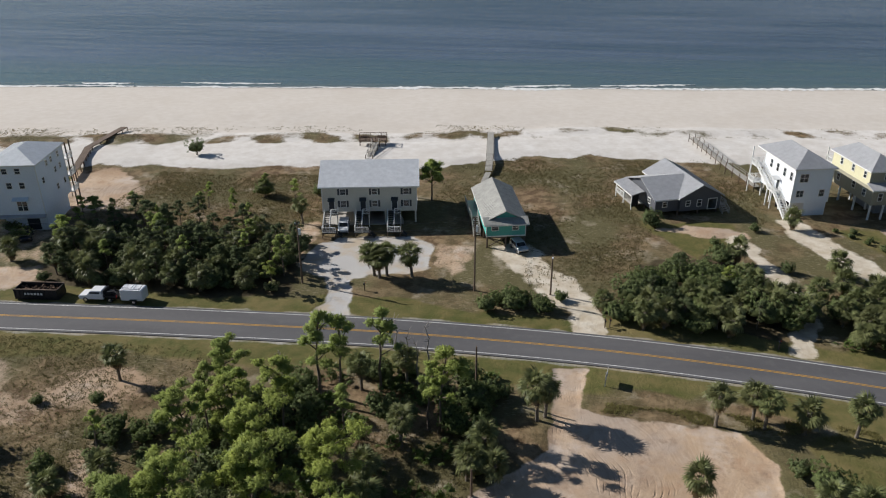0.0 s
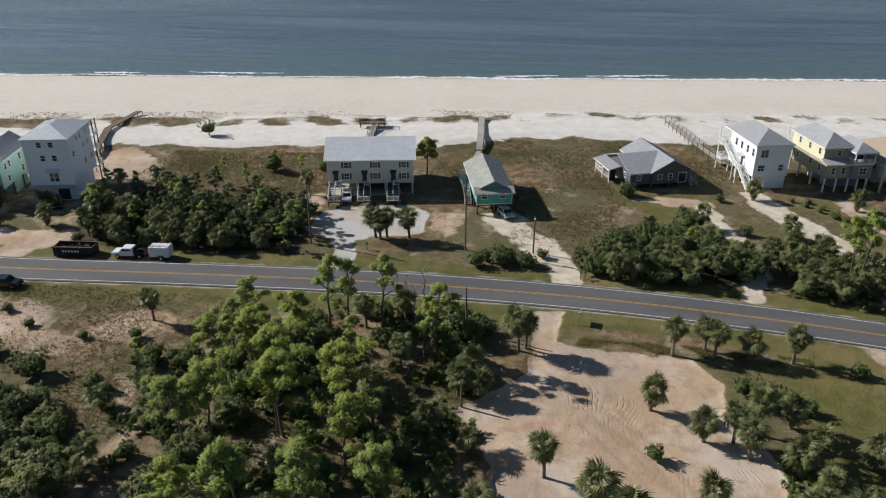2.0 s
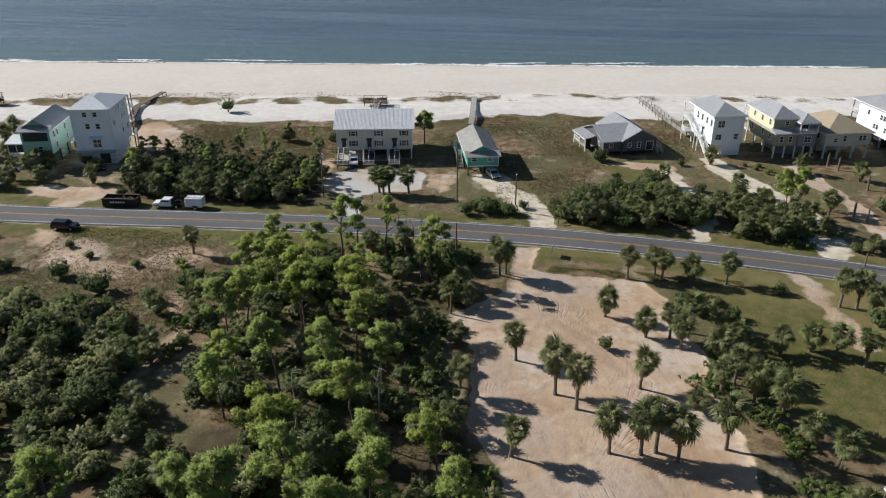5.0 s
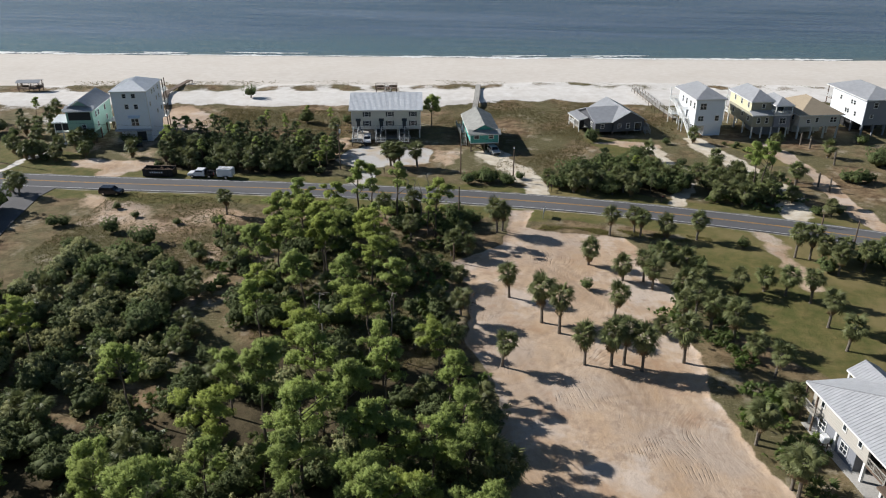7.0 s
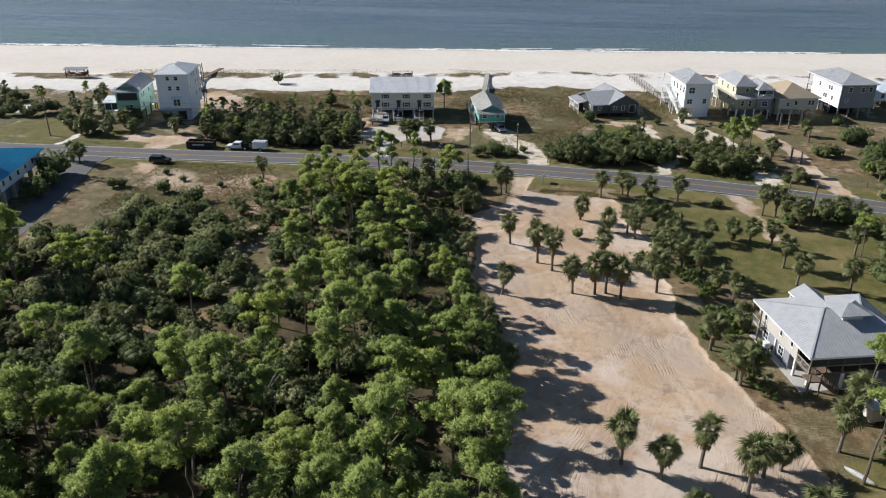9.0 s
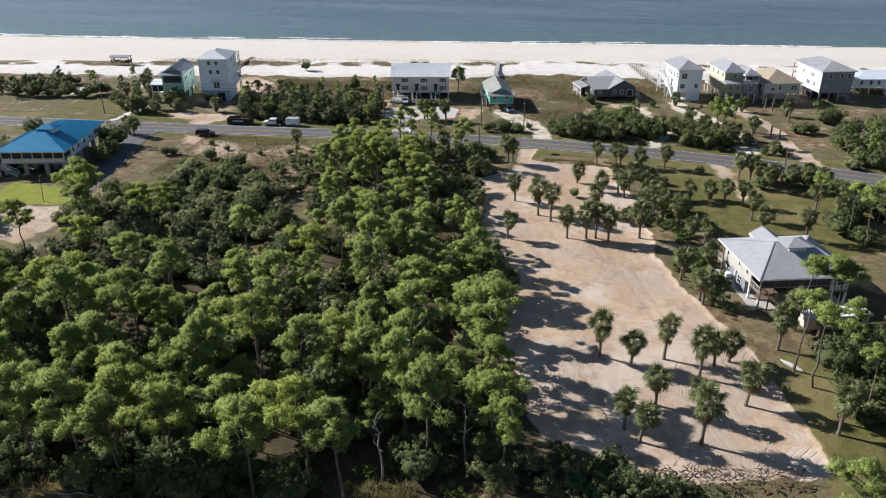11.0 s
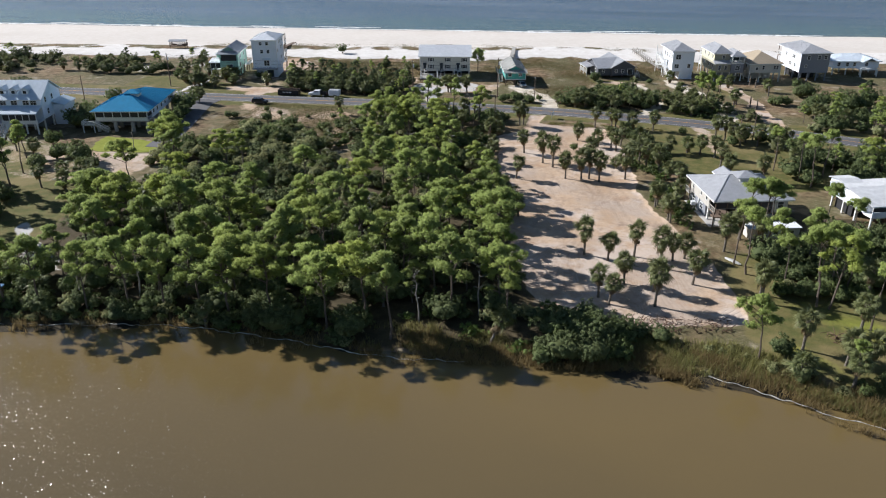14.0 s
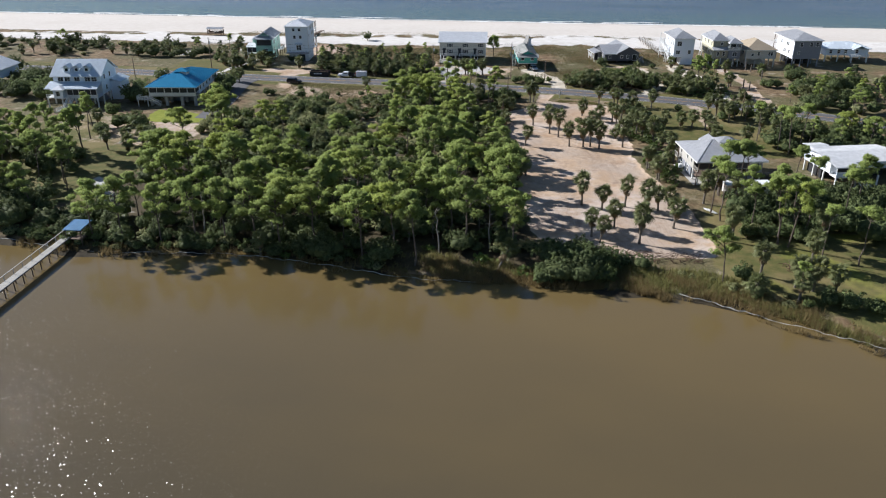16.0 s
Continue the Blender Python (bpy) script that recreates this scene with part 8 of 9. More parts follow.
    lawn = [(20.1, 77.6, 5.4), (24.6, 79.4, 5.2), (25.6, 77.9, 5.2), (29.9, 77.5, 4.6), (35.5, 77.8, 5.3), (51.1, 72.8, 6.6), (53.5, 72.7, 6.4), (56.5, 67.1, 5.4), (64.8, 71.6, 5.6), (43.2, 59.4, 4.0), (46.1, 58.2, 5.0), (49.4, 56.6, 5.6), (50.0, 49.5, 5.8), (50.8, 43.5, 5.4), (63.3, 56.5, 6.0), (58.2, 41.4, 6.4), (54.8, 70.5, 5.5), (58.5, 71.5, 5.0), (61.0, 69.0, 5.6), (67.5, 69.0, 5.2), (39.0, 58.0, 4.4), (66.0, 50.0, 6.0), (70.0, 60.0, 5.5)]
    road = [(-52.8, 76.1, 5.2), (-27.4, 108.4, 5.4), (-26.4, 107.7, 5.0), (-25.4, 108.6, 5.6), (-21.4, 108.9, 5.6), (-0.3, 75.6, 6.6), (0.6, 76.4, 5.4), (-45.2, 126.8, 5.4), (-22.0, 78.5, 5.4), (-16.7, 80.5, 5.2), (-15.1, 68.9, 5.4), (-17.4, 62.3, 4.6), (-98.5, 78.5, 5.0), (-101, 80.0, 4.6), (-110.5, 100.5, 4.8), (61.1, 133.2, 4.4), (72.3, 129.9, 4.2), (62.6, 93.0, 3.4), (44.0, 106.0, 4.2), (52.5, 106.5, 4.4), (8.2, 102.3, 3.4), (14.0, 101.3, 4.6), (30.2, 120.9, 4.8), (22.5, 101.5, 4.8), (39.9, 109.7, 3.8), (41.4, 102.7, 4.3), (47.0, 107.0, 4.2), (42.5, 136.0, 4.0), (-56.7, 138.5, 3.6), (-50.0, 118.5, 4.6)]
    far = [(-112, 22, 5.0), (-96.7, 4.7, 5.2), (-93.7, 9.3, 5.0), (-90.8, 4.8, 4.6), (-85.9, 7.9, 5.2), (-91.2, 11.1, 4.8), (-100.4, 23.4, 5.0), (-120, 26, 5.0), (57.7, -38.1, 5.2), (60.6, -33.8, 6.0), (63.4, -35.6, 6.0), (51.3, -37.3, 4.4), (-111.9, 99.9, 4.4), (-109.9, 102, 3.8), (-104.4, 99.5, 3.6), (-104.6, 108.5, 4.6), (-99.2, 103.5, 3.8), (-106.5, 104.5, 4.6), (-116.7, 103, 4.6), (-121, 118, 5.0), (-124.0, 117.2, 4.5), (-116.6, 110.9, 4.2), (-113.8, 113.8, 4.8), (-105.0, 111.5, 4.4), (-103.0, 112.5, 4.0), (-88.5, 105.0, 4.2), (45, 118, 4.6), (48, 108, 4.8), (52, 103, 5.0), (47, 101, 4.6), (60, 109, 5.0), (50, -14, 6.2), (53, -30, 6.4), (58, -33, 5.6), (62, -24, 6.8), (52, 6, 6.0), (49, 8, 6.4), (66, -12, 7.0)]
    for k, (x, y, h) in enumerate(lot + shore + road[:7]):
        palm(x, y, h, k, True)
    for k, (x, y, h) in enumerate(lawn + road[7:] + far):
        palm(x, y, h, k)

    # the tall pines that stand out one by one: north, middle and lagoon side of the wood
    north = [(-24.7, 39.1), (-18.2, 40.1), (-13.7, 32.5), (-12.8, 43.0), (-33.3, 51.7), (-26.9, 54.7), (-21.8, 26.0), (-10.3, 25.8), (-34.2, 66.4), (-11.2, 71.6), (-31.8, 38.1), (-3.1, 27.2), (-28.7, 69.0), (-36.9, 73.7), (-33.5, 65.0), (-35.4, 61.4), (-29.0, 60.6), (-26.0, 54.0), (-17.5, 50.0), (-20.0, 58.0)]
    middle = [(-27.0, 16.8), (-16.8, 18.9), (-8.2, 18.1), (-1.0, 18.9), (1.5, 12.9), (2.6, 7.9), (-14.5, 6.0), (-20.9, 12.1), (-24.1, 6.0), (-30.4, -3.9), (-40.8, -6.6), (-30.2, -11.7), (-23.0, -12.3), (-9.9, -6.9), (-4.6, -7.7), (-0.3, -1.0), (5.4, -1.0), (-24.8, -4.9), (-4.7, 8.7), (-7.0, 1.0), (-12, 13)]
    thicket = [(-58.0, 24.0), (-39.0, 15.0), (-52.0, 1.2), (-64.0, 5.5), (-76.6, 7.4), (-70.3, -9.9), (-60.0, 20.2), (-44.0, -3.0), (-33.0, -1.4), (-79.6, 27.1), (-35.3, 48.9), (-30.0, 34.2)]
    bank = [(-66, -43.5), (-60.5, -42.5), (-53.5, -41.0), (-47, -39.6), (-41.5, -38.6), (-35.5, -38.2), (-30.5, -39.0), (-24.0, -38.4), (-14.5, -39.5), (-5.0, -38.8)]
    south = [(-39.7, -17.5), (-7.6, -14.3), (-3.0, -15.9), (3.1, -9.2), (6.5, -13.0), (-37.9, -26.1), (-42.3, -29.2), (-47.6, -31.6), (-25.0, -25.8), (-21.4, -20.7), (-14.8, -25.3), (-11.2, -19.3), (-7.2, -23.8), (3.1, -22.9), (2.3, -31.1), (9.3, -27.4), (10.8, -31.6), (-19.9, -34.5), (-32.5, -32.8), (-31.1, -37.6), (-53.6, -23.6), (-49.1, -18.8), (-61.0, -16.2), (-69.5, 16.5), (-9.9, -35.8), (-1.5, -25.5), (-58, -28), (-65, -24), (-55.1, -14.0), (9.0, -20.0), (-26.5, -30.0), (-68, -14)]
    for spots, lo, hi in ((north, 0.74, 1.0), (middle, 0.78, 1.15), (thicket, 0.72, 0.95), (south, 0.9, 1.25), (bank, 0.95, 1.22)):
        for x, y in spots:
            kind = (2, 4)[int(rng.integers(2))] if spots is north and rng.random() < 0.6 else int(rng.integers(7))
            put(pines[kind], x, y, rng.uniform(lo, hi), rng, 2)
            taken.append((x, y))
    for x, y in scatter(rng, [(-62, -36), (-78, -20), (-70, -6), (-40, -2), (-26, 6), (-22, 24), (-14, 24), (-3, 20), (4, 2), (9, -28), (-18, -36)], 34, 3.3, taken):
        put(pines[int(rng.integers(7))], x, y, rng.uniform(0.55, 1.02), rng, 2.5)
    for x, y, s in ((-26.5, 75.5, 1.25), (-24.0, 76.5, 1.15), (-19.6, 78.5, 1.12), (-33.5, 70, 0.8), (-36, 66, 0.85), (-31, 64, 0.8), (-12.6, 72, 0.8), (-38.5, 71, 0.75), (-22, 70, 0.7), (-48.0, 63.0, 0.55)):
        put(thin[int(rng.integers(2))], x, y, s, rng, 2)
        taken.append((x, y))
    for x, y, s in ((-15.3, 80.5, 1.0), (-13.9, 81.0, 1.05), (-18.2, 82.5, 1.0), (-16.9, 81.8, 0.9), (-32.5, 79.5, 0.65), (-92, 33, 0.7), (-28.5, -6.0, 1.25), (-40.0, -8.5, 1.2), (-24.5, -15.0, 1.3), (-17.0, -9.0, 1.2), (-11.5, 36.0, 1.0), (-6.0, -12.5, 1.3), (-20.5, 33.0, 1.1), (-2.0, -34.0, 1.0), (-33.0, -36.0, 1.2), (-47.0, -36.5, 1.1), (6.5, -30.0, 1.1), (-57.0, -37.5, 1.0)):
        put(snags[int(rng.integers(2))], x, y, s, rng, 2)
    # a palm that leans out over the bank
    copy_thing(palms[1], pose(9.2, -37.3, float(height_at(9.2, -37.3)) - 0.1, 0, 50, 62))
    stumps = [make_stump(71), make_stump(72, 3.3)]
    for x, y in ((61.1, 111.6), (64.7, 109.3), (66.2, 106.5), (72.2, 124.4), (70.1, 136.6), (68.6, 139.3)):
        put(stumps[int(rng.integers(2))], x, y, rng.uniform(0.9, 1.15), rng, 4)
    for x, y, s in ((49.8, 101.6, 0.95), (50.6, 100.0, 1.0), (55.1, 112.6, 0.7)):
        put(slim[int(rng.integers(2))], x, y, s, rng, 4)
        taken.append((x, y))
    for x, y, s in ((49.1, 7.4, 1.0), (52.8, 7.0, 1.05), (54, 6.2, 0.95), (61.1, -9.8, 0.95), (58.4, -12.4, 0.9), (46.7, -33.4, 0.85), (46.8, -3.7, 1.0), (48.2, -7.1, 1.0), (57.6, -16.5, 1.1), (59.4, -16.9, 1.1), (63.5, -10.3, 0.9), (63.9, -22.2, 0.9), (66, 43.8, 0.95), (61.9, 50.1, 0.85), (68, 40, 1.0), (72, 48, 0.9), (64, 12, 0.9), (66, 3, 0.95), (71, -4, 1.0), (76, 6, 1.0), (80, -16, 1.0), (74, -30, 0.9), (58, -38, 0.6), (53.5, -12, 0.8), (59, -2, 0.9), (55, 0, 0.8), (70, -22, 0.9)):
        put(umbrella[int(rng.integers(2))] if rng.random() < 0.7 or y > 6 else pines[int(rng.integers(7))], x, y, s, rng, 3)
        taken.append((x, y))
    for x, y, s in ((-102.5, -1.7, 1.0), (-101, 1, 0.95), (-99.5, -1, 1.05), (-112.7, 3.5, 0.95), (-110.4, -6, 1.0), (-110.7, 17.9, 0.9), (-107, 12, 0.95), (-75.5, 24.5, 1.12), (-127.4, 126.9, 0.6), (-73.5, 22.5, 1.05), (-77.8, 26.5, 1.0)):
        put(slim[int(rng.integers(2))] if x < -90 else pines[int(rng.integers(7))], x, y, s, rng, 3)
        taken.append((x, y))
    for x, y in scatter(rng, [(-150, -40), (-84, -38), (-82, 0), (-100, 8), (-150, 10)], 56, 4.0, taken):
        put(pines[int(rng.integers(7))], x, y, rng.uniform(0.7, 1.0), rng, 3)
    for x, y in ((-95.0, 133.0), (-85.5, 122.0), (-80.1, 122.8), (-75.8, 123.4), (-57.5, 126.1), (-65.4, 131.2), (-70.1, 121.3), (-65, 128), (-60, 131), (-54, 124), (-68, 115), (-49, 134), (-57, 139), (-83, 117)):
        put(thin[int(rng.integers(2))], x, y, rng.uniform(0.45, 0.62), rng, 3)

    for poly, count, lo, hi in (([(-79, 99), (-40, 101), (-42, 119), (-64, 124), (-84, 119)], 40, 0.42, 0.68), ([(10, 99), (30, 97), (37, 102), (34, 112), (27, 122), (16, 116)], 7, 0.4, 0.55), ([(-240, 98), (-118, 112), (-116, 140), (-240, 122)], 16, 0.35, 0.6), ([(74, 86), (96, 82), (120, 100), (110, 128), (84, 120)], 14, 0.4, 0.7), ([(72, 38), (64, 46), (74, 62), (110, 50), (110, 22)], 14, 0.6, 0.9)):
        for x, y in scatter(rng, poly, count, 2.6, taken):
            put(shaded_pines[int(rng.integers(3))] if rng.random() < (0.75 if x < 40 else 0.3) else (thin + pines)[int(rng.integers(9))], x, y, rng.uniform(lo, hi), rng, 3)
    for poly, count in (([(-79, 98), (-40, 100), (-42, 112), (-80, 112)], 20), ([(9, 98), (30, 97), (38, 104), (30, 114)], 17), ([(40, 97), (52, 94), (58, 100), (50, 112), (42, 112)], 13), ([(-240, 98), (-118, 112), (-116, 140), (-240, 122)], 24), ([(74, 86), (96, 82), (120, 100), (110, 128), (84, 120)], 8)):
        for k, (x, y) in enumerate(scatter(rng, poly, count, 2.4, taken)):
            palm(x, y, rng.uniform(3.4, 5.0), k)

    for k, (x, y) in enumerate(scatter(rng, FOREST, 46, 2.4, taken)):
        palm(x, y, rng.uniform(3.0, 5.6), k)
    for k, (x, y) in enumerate(scatter(rng, [(-72, 30), (-58, 54), (-42, 60), (-38, 30), (-50, 12), (-66, 14)], 22, 3.2, taken)):
        palm(x, y, rng.uniform(2.8, 3.8), k)
    # understorey and thickets
    under = []
    for poly, count, gap, lo, hi, kinds in (
        (FOREST, 520, 1.6, 0.45, 1.1, (0, 1, 2, 3, 1)),
        ([(-112, 20), (-80, -10), (-72, 40), (-68, 54), (-60, 54), (-50, 40), (-70, 8), (-80, 5)], 46, 2.8, 0.6, 1.2, (3, 4, 0, 1, 3)),
        ([(-72, 30), (-69, 54), (-57, 55), (-47, 47.5), (-45, 41), (-38, 34), (-40, 16), (-52, 10), (-66, 14)], 64, 2.5, 0.6, 1.35, (3, 3, 0, 3, 1)),
        ([(-86, 33), (-78, 42), (-70, 46), (-69, 53), (-60, 53), (-66, 40), (-72, 26), (-82, 22)], 34, 2.5, 0.55, 1.05, (3, 4, 0, 3, 1)),
        ([(-50, 62), (-45, 69.5), (-42, 67), (-47.5, 60.5)], 6, 1.8, 0.45, 0.7, (0, 1, 4, 0, 1)),
        ([(-43, 46), (-42, 50), (-35, 55), (-33, 51)], 8, 1.9, 0.5, 0.85, (3, 4, 0, 3, 1)),
        ([(-38, 64), (-34, 80), (-12, 84), (-4, 78), (-7, 71), (-24, 73), (-29, 56), (-37, 57)], 28, 2.3, 0.5, 0.95, (0, 1, 4, 0, 1)),
        ([(-79, 98), (-40, 101), (-42, 118), (-64, 122), (-83, 118)], 80, 2.1, 0.45, 1.0, (0, 1, 1, 0, 4)),
        ([(10, 99), (30, 97), (37, 102), (34, 112), (27, 122), (16, 116)], 32, 2.2, 0.45, 1.05, (0, 1, 2, 0, 1)),
        ([(40, 97), (52, 94), (58, 100), (50, 112), (42, 112)], 16, 2.3, 0.5, 0.95, (0, 1, 0, 0, 1)),
        ([(-9, 99.5), (0, 99.5), (0, 103), (-8, 104)], 7, 1.5, 0.55, 0.8, (0, 1, 0, 1, 0)),
        ([(-240, 98), (-132, 112), (-132, 138), (-240, 122)], 105, 2.8, 0.45, 1.0, (0, 1, 2, 4, 0)),
        ([(-240, 30), (-150, 40), (-145, 78), (-240, 72)], 50, 3.5, 0.9, 1.4, (0, 1, 2, 0, 2)),
        ([(50, -2), (62, 8), (62, 14), (84, 12), (84, -14), (66, -10)], 34, 3.0, 0.8, 1.3, (0, 1, 2, 0, 2)),
        ([(72, 38), (64, 46), (74, 62), (110, 50), (110, 22)], 40, 3.2, 0.9, 1.4, (0, 1, 2, 0, 2)),
        ([(74, 86), (96, 82), (120, 100), (110, 128), (84, 120)], 40, 3.2, 0.8, 1.3, (0, 1, 2, 4, 0)),
        ([(-150, -42), (-76, -42), (-76, -34), (-150, -30)], 44, 2.4, 0.8, 1.4, (0, 1, 2, 0, 1)),
        ([(-150, -30), (-84, -34), (-84, -8), (-104, 2), (-150, 8)], 60, 2.8, 0.6, 1.3, (0, 1, 2, 0, 3)),
        ([(17.5, -36), (28, -37), (29, -31), (20, -29)], 13, 1.8, 0.7, 1.0, (0, 1, 2, 0, 1)),
        ([(-84, -44.5), (-66, -46), (-53, -43.6), (-40, -41.2), (-22, -41), (-3, -42), (9, -40.6), (24, -39.4), (24, -36.5), (9, -36), (-22, -36.5), (-40, -37), (-53, -39), (-66, -41), (-84, -40)], 95, 1.3, 0.3, 0.72, (0, 1, 3, 0, 1)),
        ([(52, -14), (51, 0), (60, 5), (68, -6), (66, -14)], 24, 2.0, 0.4, 0.95, (0, 1, 4, 0, 1)),
        ([(36, -32), (46, -36), (60, -42), (60, -38), (44, -31)], 16, 1.4, 0.25, 0.6, (0, 4, 4, 3, 1)),
        ([(46, -30), (60, -40), (72, -47), (90, -48), (90, -36), (66, -38)], 20, 2.6, 0.5, 1.0, (0, 1, 4, 0, 1)),
    ):
        spots = scatter(rng, poly, count, gap, under)
        if poly[0] == (-240, 98) and count > 100:
            spots = [(x, y) for x, y in spots if wobble(np.array(x), np.array(y), 9.0, 3.0) > -0.12]
        if poly is FOREST:
            spots = [(x, y) for x, y in spots if not (x > -32 and y > 34 and rng.random() < 0.7) and not (y > 44 and x < -36) and not (x < -37 and y > 10 and rng.random() < 0.65)]
        spots = [(x, y) for x, y in spots if not (-9 < x < 16.5 and y < -33.0)]
        near = [s for s in spots if not far_off(poly)]
        for x, y in near:
            put(oaks[kinds[int(rng.integers(5))]], x, y, rng.uniform(lo, hi), rng, 4)
        if not near:
            join_bushes(rng, [(x, y, rng.uniform(lo, hi), light[kinds[int(rng.integers(5))]]) for x, y in spots])
    for x, y, s in ((-70.5, 65.0, 0.72), (-61.6, 61.0, 0.72), (-52.4, 59.5, 0.66), (-53.0, 71.4, 0.42), (-47.9, 66.6, 0.7), (-49.6, 65.2, 0.5), (-82.5, 65.7, 0.55), (-81.0, 66.5, 0.4), (-75.4, 75.5, 0.4), (-69.6, 72.1, 0.28), (-60.2, 70.2, 0.26), (-73.3, 56.5, 0.6), (-67.4, 54.6, 0.62), (-62.5, 54.5, 0.7), (-56.5, 49.4, 0.6), (-64.5, 55.9, 0.5), (-68.1, 51.5, 0.7), (-54.4, 51.1, 0.55), (-40.0, 53.5, 0.7), (-40.3, 60.7, 0.6), (-42.5, 62.5, 0.5), (-8.0, 77.0, 0.75), (-6.3, 71.5, 0.75), (-9.0, 81.0, 0.55), (-6.5, 66.0, 0.6), (-10.0, 73.0, 0.85), (-12.0, 78.0, 0.75), (-4.6, 79.5, 0.5), (30.5, -31.0, 0.75), (28.0, -32.5, 0.95), (33.5, -31.5, 0.55), (15.6, 56.5, 0.45), (34.5, 66.9, 0.5),  (-57, 139, 0.9), (17.8, 135, 0.8), (-46.5, 141, 0.6), (43.1, 75.7, 0.5), (2, 104.5, 0.5), (29.8, 68, 0.7), (27.5, 70.5, 0.6), (37.5, 51.5, 0.8), (-121.3, 57, 1.5), (-117.5, 48, 1.3), (-116, 55, 1.4), (-112, 50, 1.1), (-106.5, 23, 0.9), (-105, 25, 0.8), (-98.6, 22.0, 1.2), (-93.5, 18.2, 0.7), (-98.9, -4.0, 1.0), (-104.2, -1.0, 1.0), (-115, 33, 1.1), (-98.7, 70, 1.2), (-96, 64, 1.2), (-94.5, 58, 1.1), (-125.3, 75, 1.1), (-150, 52, 1.5), (-156, 46, 1.6), (-160, 56, 1.5), (-146, 44, 1.3), (-116.7, 104.5, 0.5), (-119, 106, 0.55), (-123.6, 109.6, 0.6), (-104.7, 113.5, 0.5), (-130.0, 124.0, 0.6), (-126, 115.5, 0.6), (-118.5, 109.5, 0.5), (-92.0, 113.0, 0.55), (-96.0, 116.0, 0.5), (-111, 103.5, 0.7), (-101, 105, 0.55), (-107.5, 100.5, 0.5), (-102, 109, 0.7), (18, -33.5, 1.15), (21.5, -34.5, 1.2), (24.5, -34.5, 1.1), (22, -36.8, 0.8), (26, -37, 0.8), (73.1, 112.8, 0.9), (75.5, 113.5, 0.8), (71.5, 114, 0.7), (81.5, 125, 0.9), (84, 126, 0.9), (83.7, 142.4, 0.5), (50, 136, 0.22), (52, 134, 0.28), (54, 131.5, 0.25), (53, 136, 0.22), (56, 129, 0.3), (55, 133, 0.24), (57.5, 127.5, 0.25), (60, 93.5, 0.45), (64.5, 94.5, 0.4), (55, 68, 0.8), (58, 73.5, 0.9), (62, 72, 0.8), (66, 71, 0.9), (69, 66, 1.0), (35.9, 134.3, 0.42), (37.6, 118.6, 0.5), (18.3, 134.2, 0.55), (28, 128, 0.3)):
        put(oaks[int(rng.integers(3))], x, y, s, rng, 4)
    ball = make_oak(61, 5.2, 2.5, label="round dense dark tree alone on white sand", clumps=80, name="round_tree")
    put(ball, -80.3, 158.6, 0.8, rng, 1)
    crown = make_pine(62, 7.6, 2.6, 0.42)
    put(crown, -23.6, 141.2, 1.0, rng, 1)
    drop(ball)
    drop(crown)
    low = []
    for poly, count, gap in ((FOREST, 150, 1.6), ([(-64, 50), (-52, 50), (-44, 40), (-60, 38)], 14, 1.6), ([(-28, 36), (-4, 40), (-8, 62), (-26, 62)], 26, 2.2), ([(-40, 62), (-32, 82), (-6, 84), (-4, 66)], 34, 1.8), ([(34, 24), (40, 10), (42, 22), (38, 34), (35, 46)], 18, 1.5), ([(26, 50), (31, 58), (36, 50), (34, 40)], 14, 1.5), ([(40, 96), (58, 92), (60, 112), (46, 114)], 20, 2)):
        for x, y in scatter(rng, poly, count, gap, low):
            put(palmettos[int(rng.integers(2))], x, y, rng.uniform(0.7, 1.3), rng, 6)
    for p in stumps + shaded_pines + umbrella + pines + slim + thin + oaks + light + palms + far_palms + palmettos + snags:
        drop(p)


plant_all()


def tufts(name, label, poly, count, length, width, material, per=5, spread=0.14, seed=3, keep=None, category="grass"):
    """Countless grass blades, as one mesh."""
    rng = np.random.default_rng(seed)
    px, py = [p[0] for p in poly], [p[1] for p in poly]
    x, y = rng.uniform(min(px), max(px), count), rng.uniform(min(py), max(py), count)
    ok = inside(x, y, poly) > 0
    if keep is not None:
        ok &= keep(x, y, rng)
    x, y = x[ok], y[ok]
    z = height_at(x, y)
    n = len(x)
    c = np.repeat(np.stack([x, y, z], -1), per, 0)
    c[:, :2] += rng.normal(size=(n * per, 2)) * spread
    tip = unit(np.concatenate([rng.normal(size=(n * per, 2)) * 0.38, np.ones((n * per, 1))], 1)) * (length * rng.uniform(0.5, 1.25, n * per))[:, None]
    side = unit(np.concatenate([rng.normal(size=(n * per, 2)), np.zeros((n * per, 1))], 1)) * width / 2
    v = np.stack([c - side, c + side, c + tip], 1).reshape(-1, 3)
    f = np.arange(n * per * 3).reshape(-1, 3)
    return tagged(new(name, mesh_of(name, v, f, material)), label, category, kind="stuff")


def not_built(x, y, rng):
    lot = inside(x, y, LOT)
    return (lot < -0.5) & (np.abs(y - road_y(x)) > 4.6)


def patchy(x, y, rng):
    return not_built(x, y, rng) & (rng.uniform(-0.7, 0.9, len(x)) < wobble(x, y, 6, 2.5))


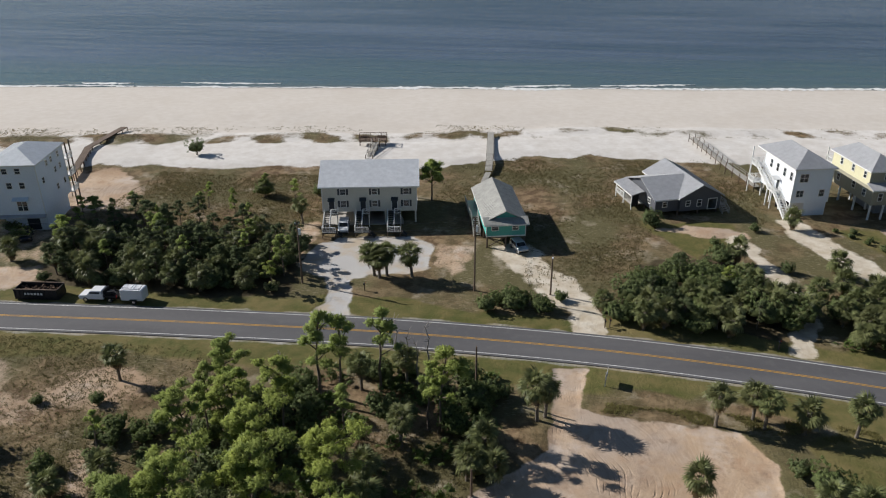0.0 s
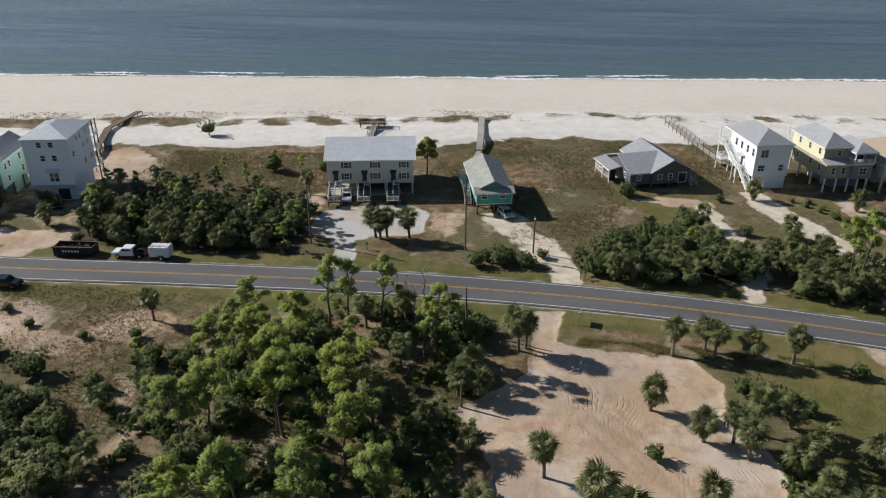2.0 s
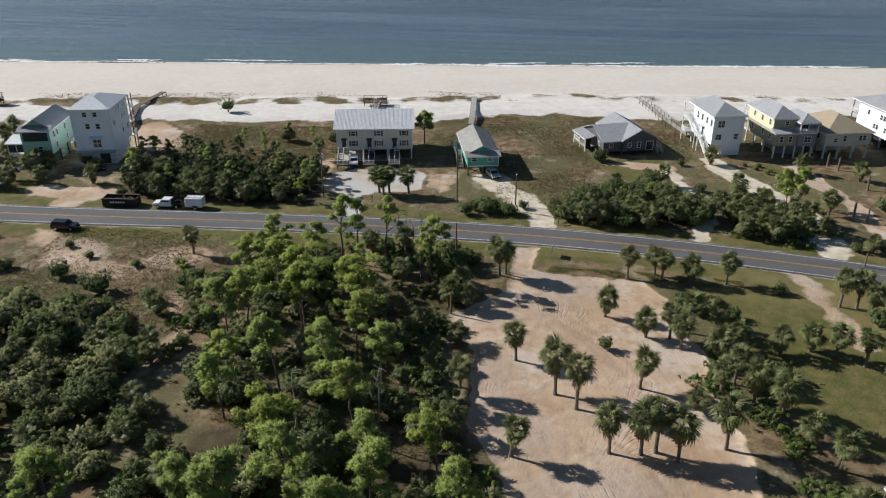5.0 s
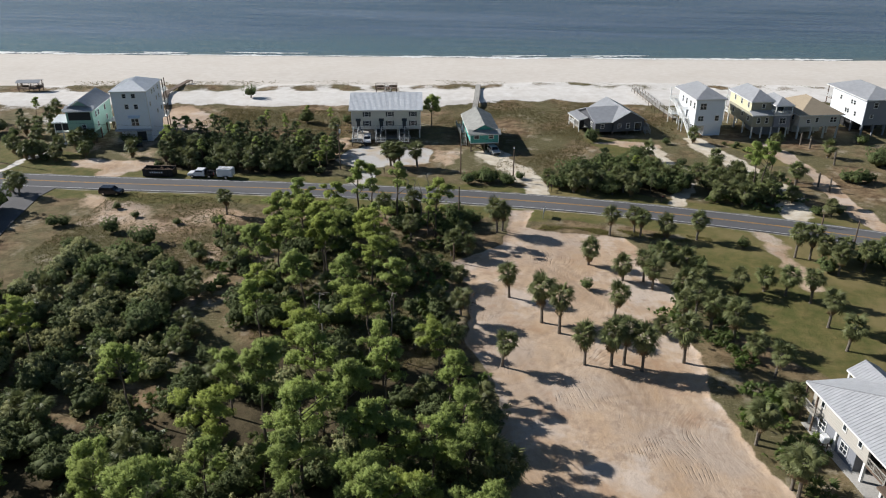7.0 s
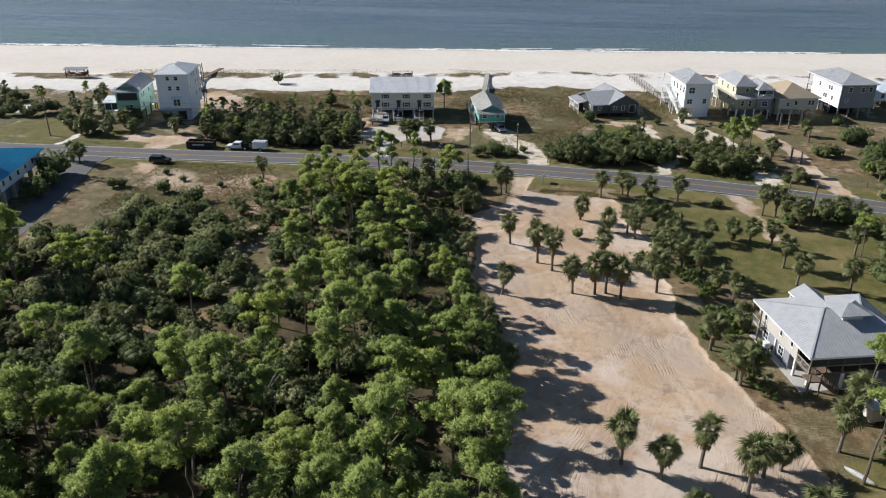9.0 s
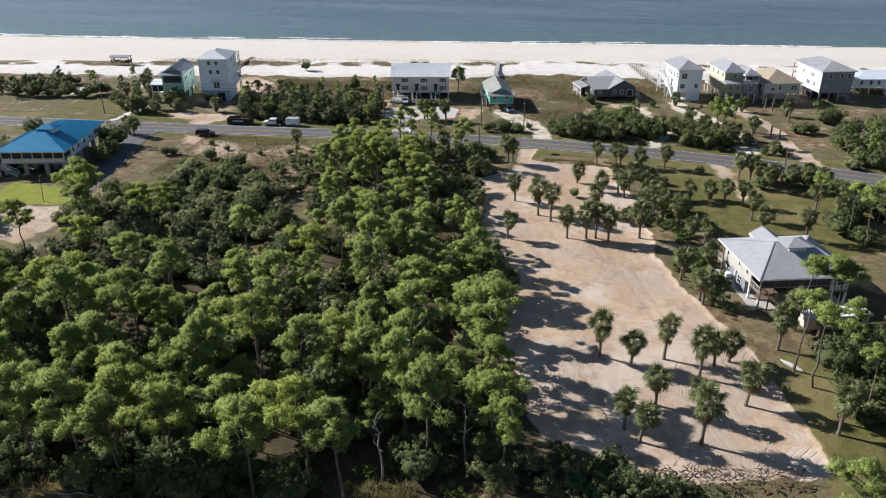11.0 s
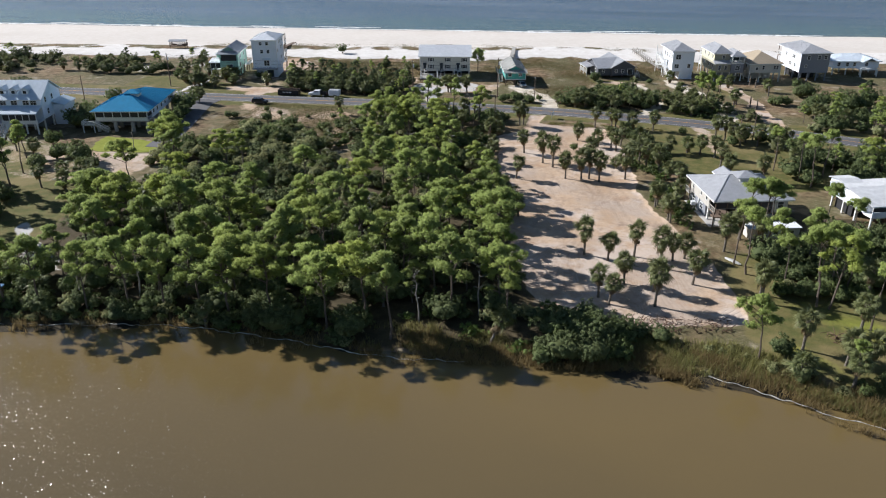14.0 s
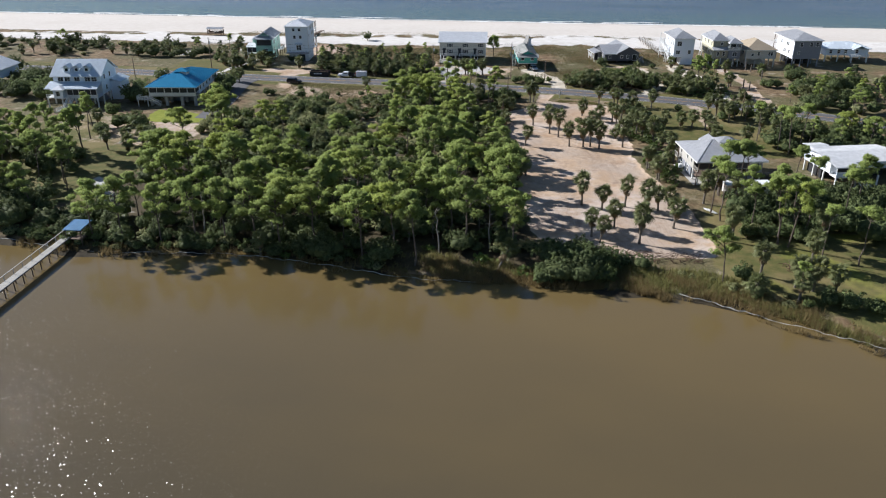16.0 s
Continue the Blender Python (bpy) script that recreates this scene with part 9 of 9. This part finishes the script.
tufts("dry_grass", "dry straw-brown scrub grass behind the dunes", [(-86, 121), (-42, 122), (-43, 152), (-84, 149)], 34000, 0.24, 0.07, M["straw"], keep=patchy)
tufts("dry_grass", "dry straw-brown scrub grass behind the dunes", [(-24, 132), (-6, 128), (-3, 108), (12, 106), (18, 132), (12, 150), (28, 158), (38, 136), (42, 150), (32, 171), (-10, 167), (-22, 160)], 60000, 0.24, 0.07, M["straw"], keep=patchy, seed=4)
tufts("dry_grass", "rusty dry grass between road and wood", [(-80, 84), (-40, 84), (-38, 60), (-52, 40), (-80, 52)], 30000, 0.22, 0.07, M["straw"], keep=patchy, seed=5)
tufts("dry_grass", "rusty dry grass in the open parts of the wood", [(-32, 34), (-36, 60), (-28, 72), (-5, 72), (-2, 56), (-1, 34), (-10, 28)], 18000, 0.3, 0.06, M["straw"], keep=not_built, seed=8)
tufts("dune_grass", "sparse tufts of dune grass on white sand", [(-150, 158), (-80, 171), (-30, 177), (60, 190), (140, 197), (140, 206), (60, 199), (-30, 190), (-80, 182), (-150, 170)], 40000, 0.2, 0.12, M["dune_grass"], keep=lambda x, y, r: r.uniform(0.0, 0.9, len(x)) < wobble(x, y, 9, 4.0) + 0.6 * wobble(x, y, 3.1, 1.0) + np.clip((-x - 20) / 160, -0.2, 0.45), seed=6)


def marsh(x, y, rng):
    d = y - lagoon_y(x)
    w = np.where((x > -4) & (x < 60), 1.0, 0.25)
    d = d + 1.2 * wobble(x, y, 4.0, 2.0)
    line = np.interp(x, [39.5, 46.5, 52.5, 61.0, 74.0], [-38.6, -41.5, -44.2, -46.8, -51.0])
    in_front = (x > 39.5) & (y < line + 0.4) & (y > line - 0.6)
    return (d > np.where((x > -14) & (x < 36), -0.2, -1.6)) & (d < np.where(x > -4, 5.5, 3.5)) & ~in_front & (rng.random(len(x)) < w * np.clip(0.45 + 0.9 * wobble(x, y, 2.3, 5.0), 0.05, 1))


tufts("marsh_reeds", "tan marsh reeds along the muddy bank", [(-80, -50), (90, -62), (90, -40), (45, -30), (-80, -36)], 60000, 1.35, 0.1, M["reed"], per=6, spread=0.16, keep=marsh, seed=7, category="reeds")

tufts("marsh_grass", "tall green and straw marsh grass behind the reeds", [(25, -39.5), (27, -31.5), (44, -30.5), (50, -33), (58, -41), (70, -48), (66, -48.5), (54, -42), (44, -38.5)], 9000, 1.2, 0.1, M["marsh_green"], per=6, spread=0.25, seed=9, keep=lambda x, y, r: r.random(len(x)) < 0.6 + 0.5 * wobble(x, y, 3.0, 1.0))
tufts("marsh_grass", "tall green and straw marsh grass behind the reeds", [(-9, -41.5), (-8, -36), (0, -34.5), (12, -35), (13, -38.5), (4, -41)], 1500, 1.1, 0.1, M["marsh_green"], per=6, spread=0.25, seed=19, keep=lambda x, y, r: r.random(len(x)) < 0.4 + 0.7 * wobble(x, y, 2.5, 1.0))
tufts("verge_grass", "low dark grass and weeds along the cleared lot's edge", [(4, 76.5), (6, 80), (24, 80), (38, 79), (38, 76.5), (24, 77), (7, 77.3)], 3500, 0.35, 0.07, M["marsh_green"], per=5, spread=0.2, seed=10, keep=lambda x, y, r: not_built(x, y, r) & (wobble(x, y, 1.4, 3.0) > 0.05))
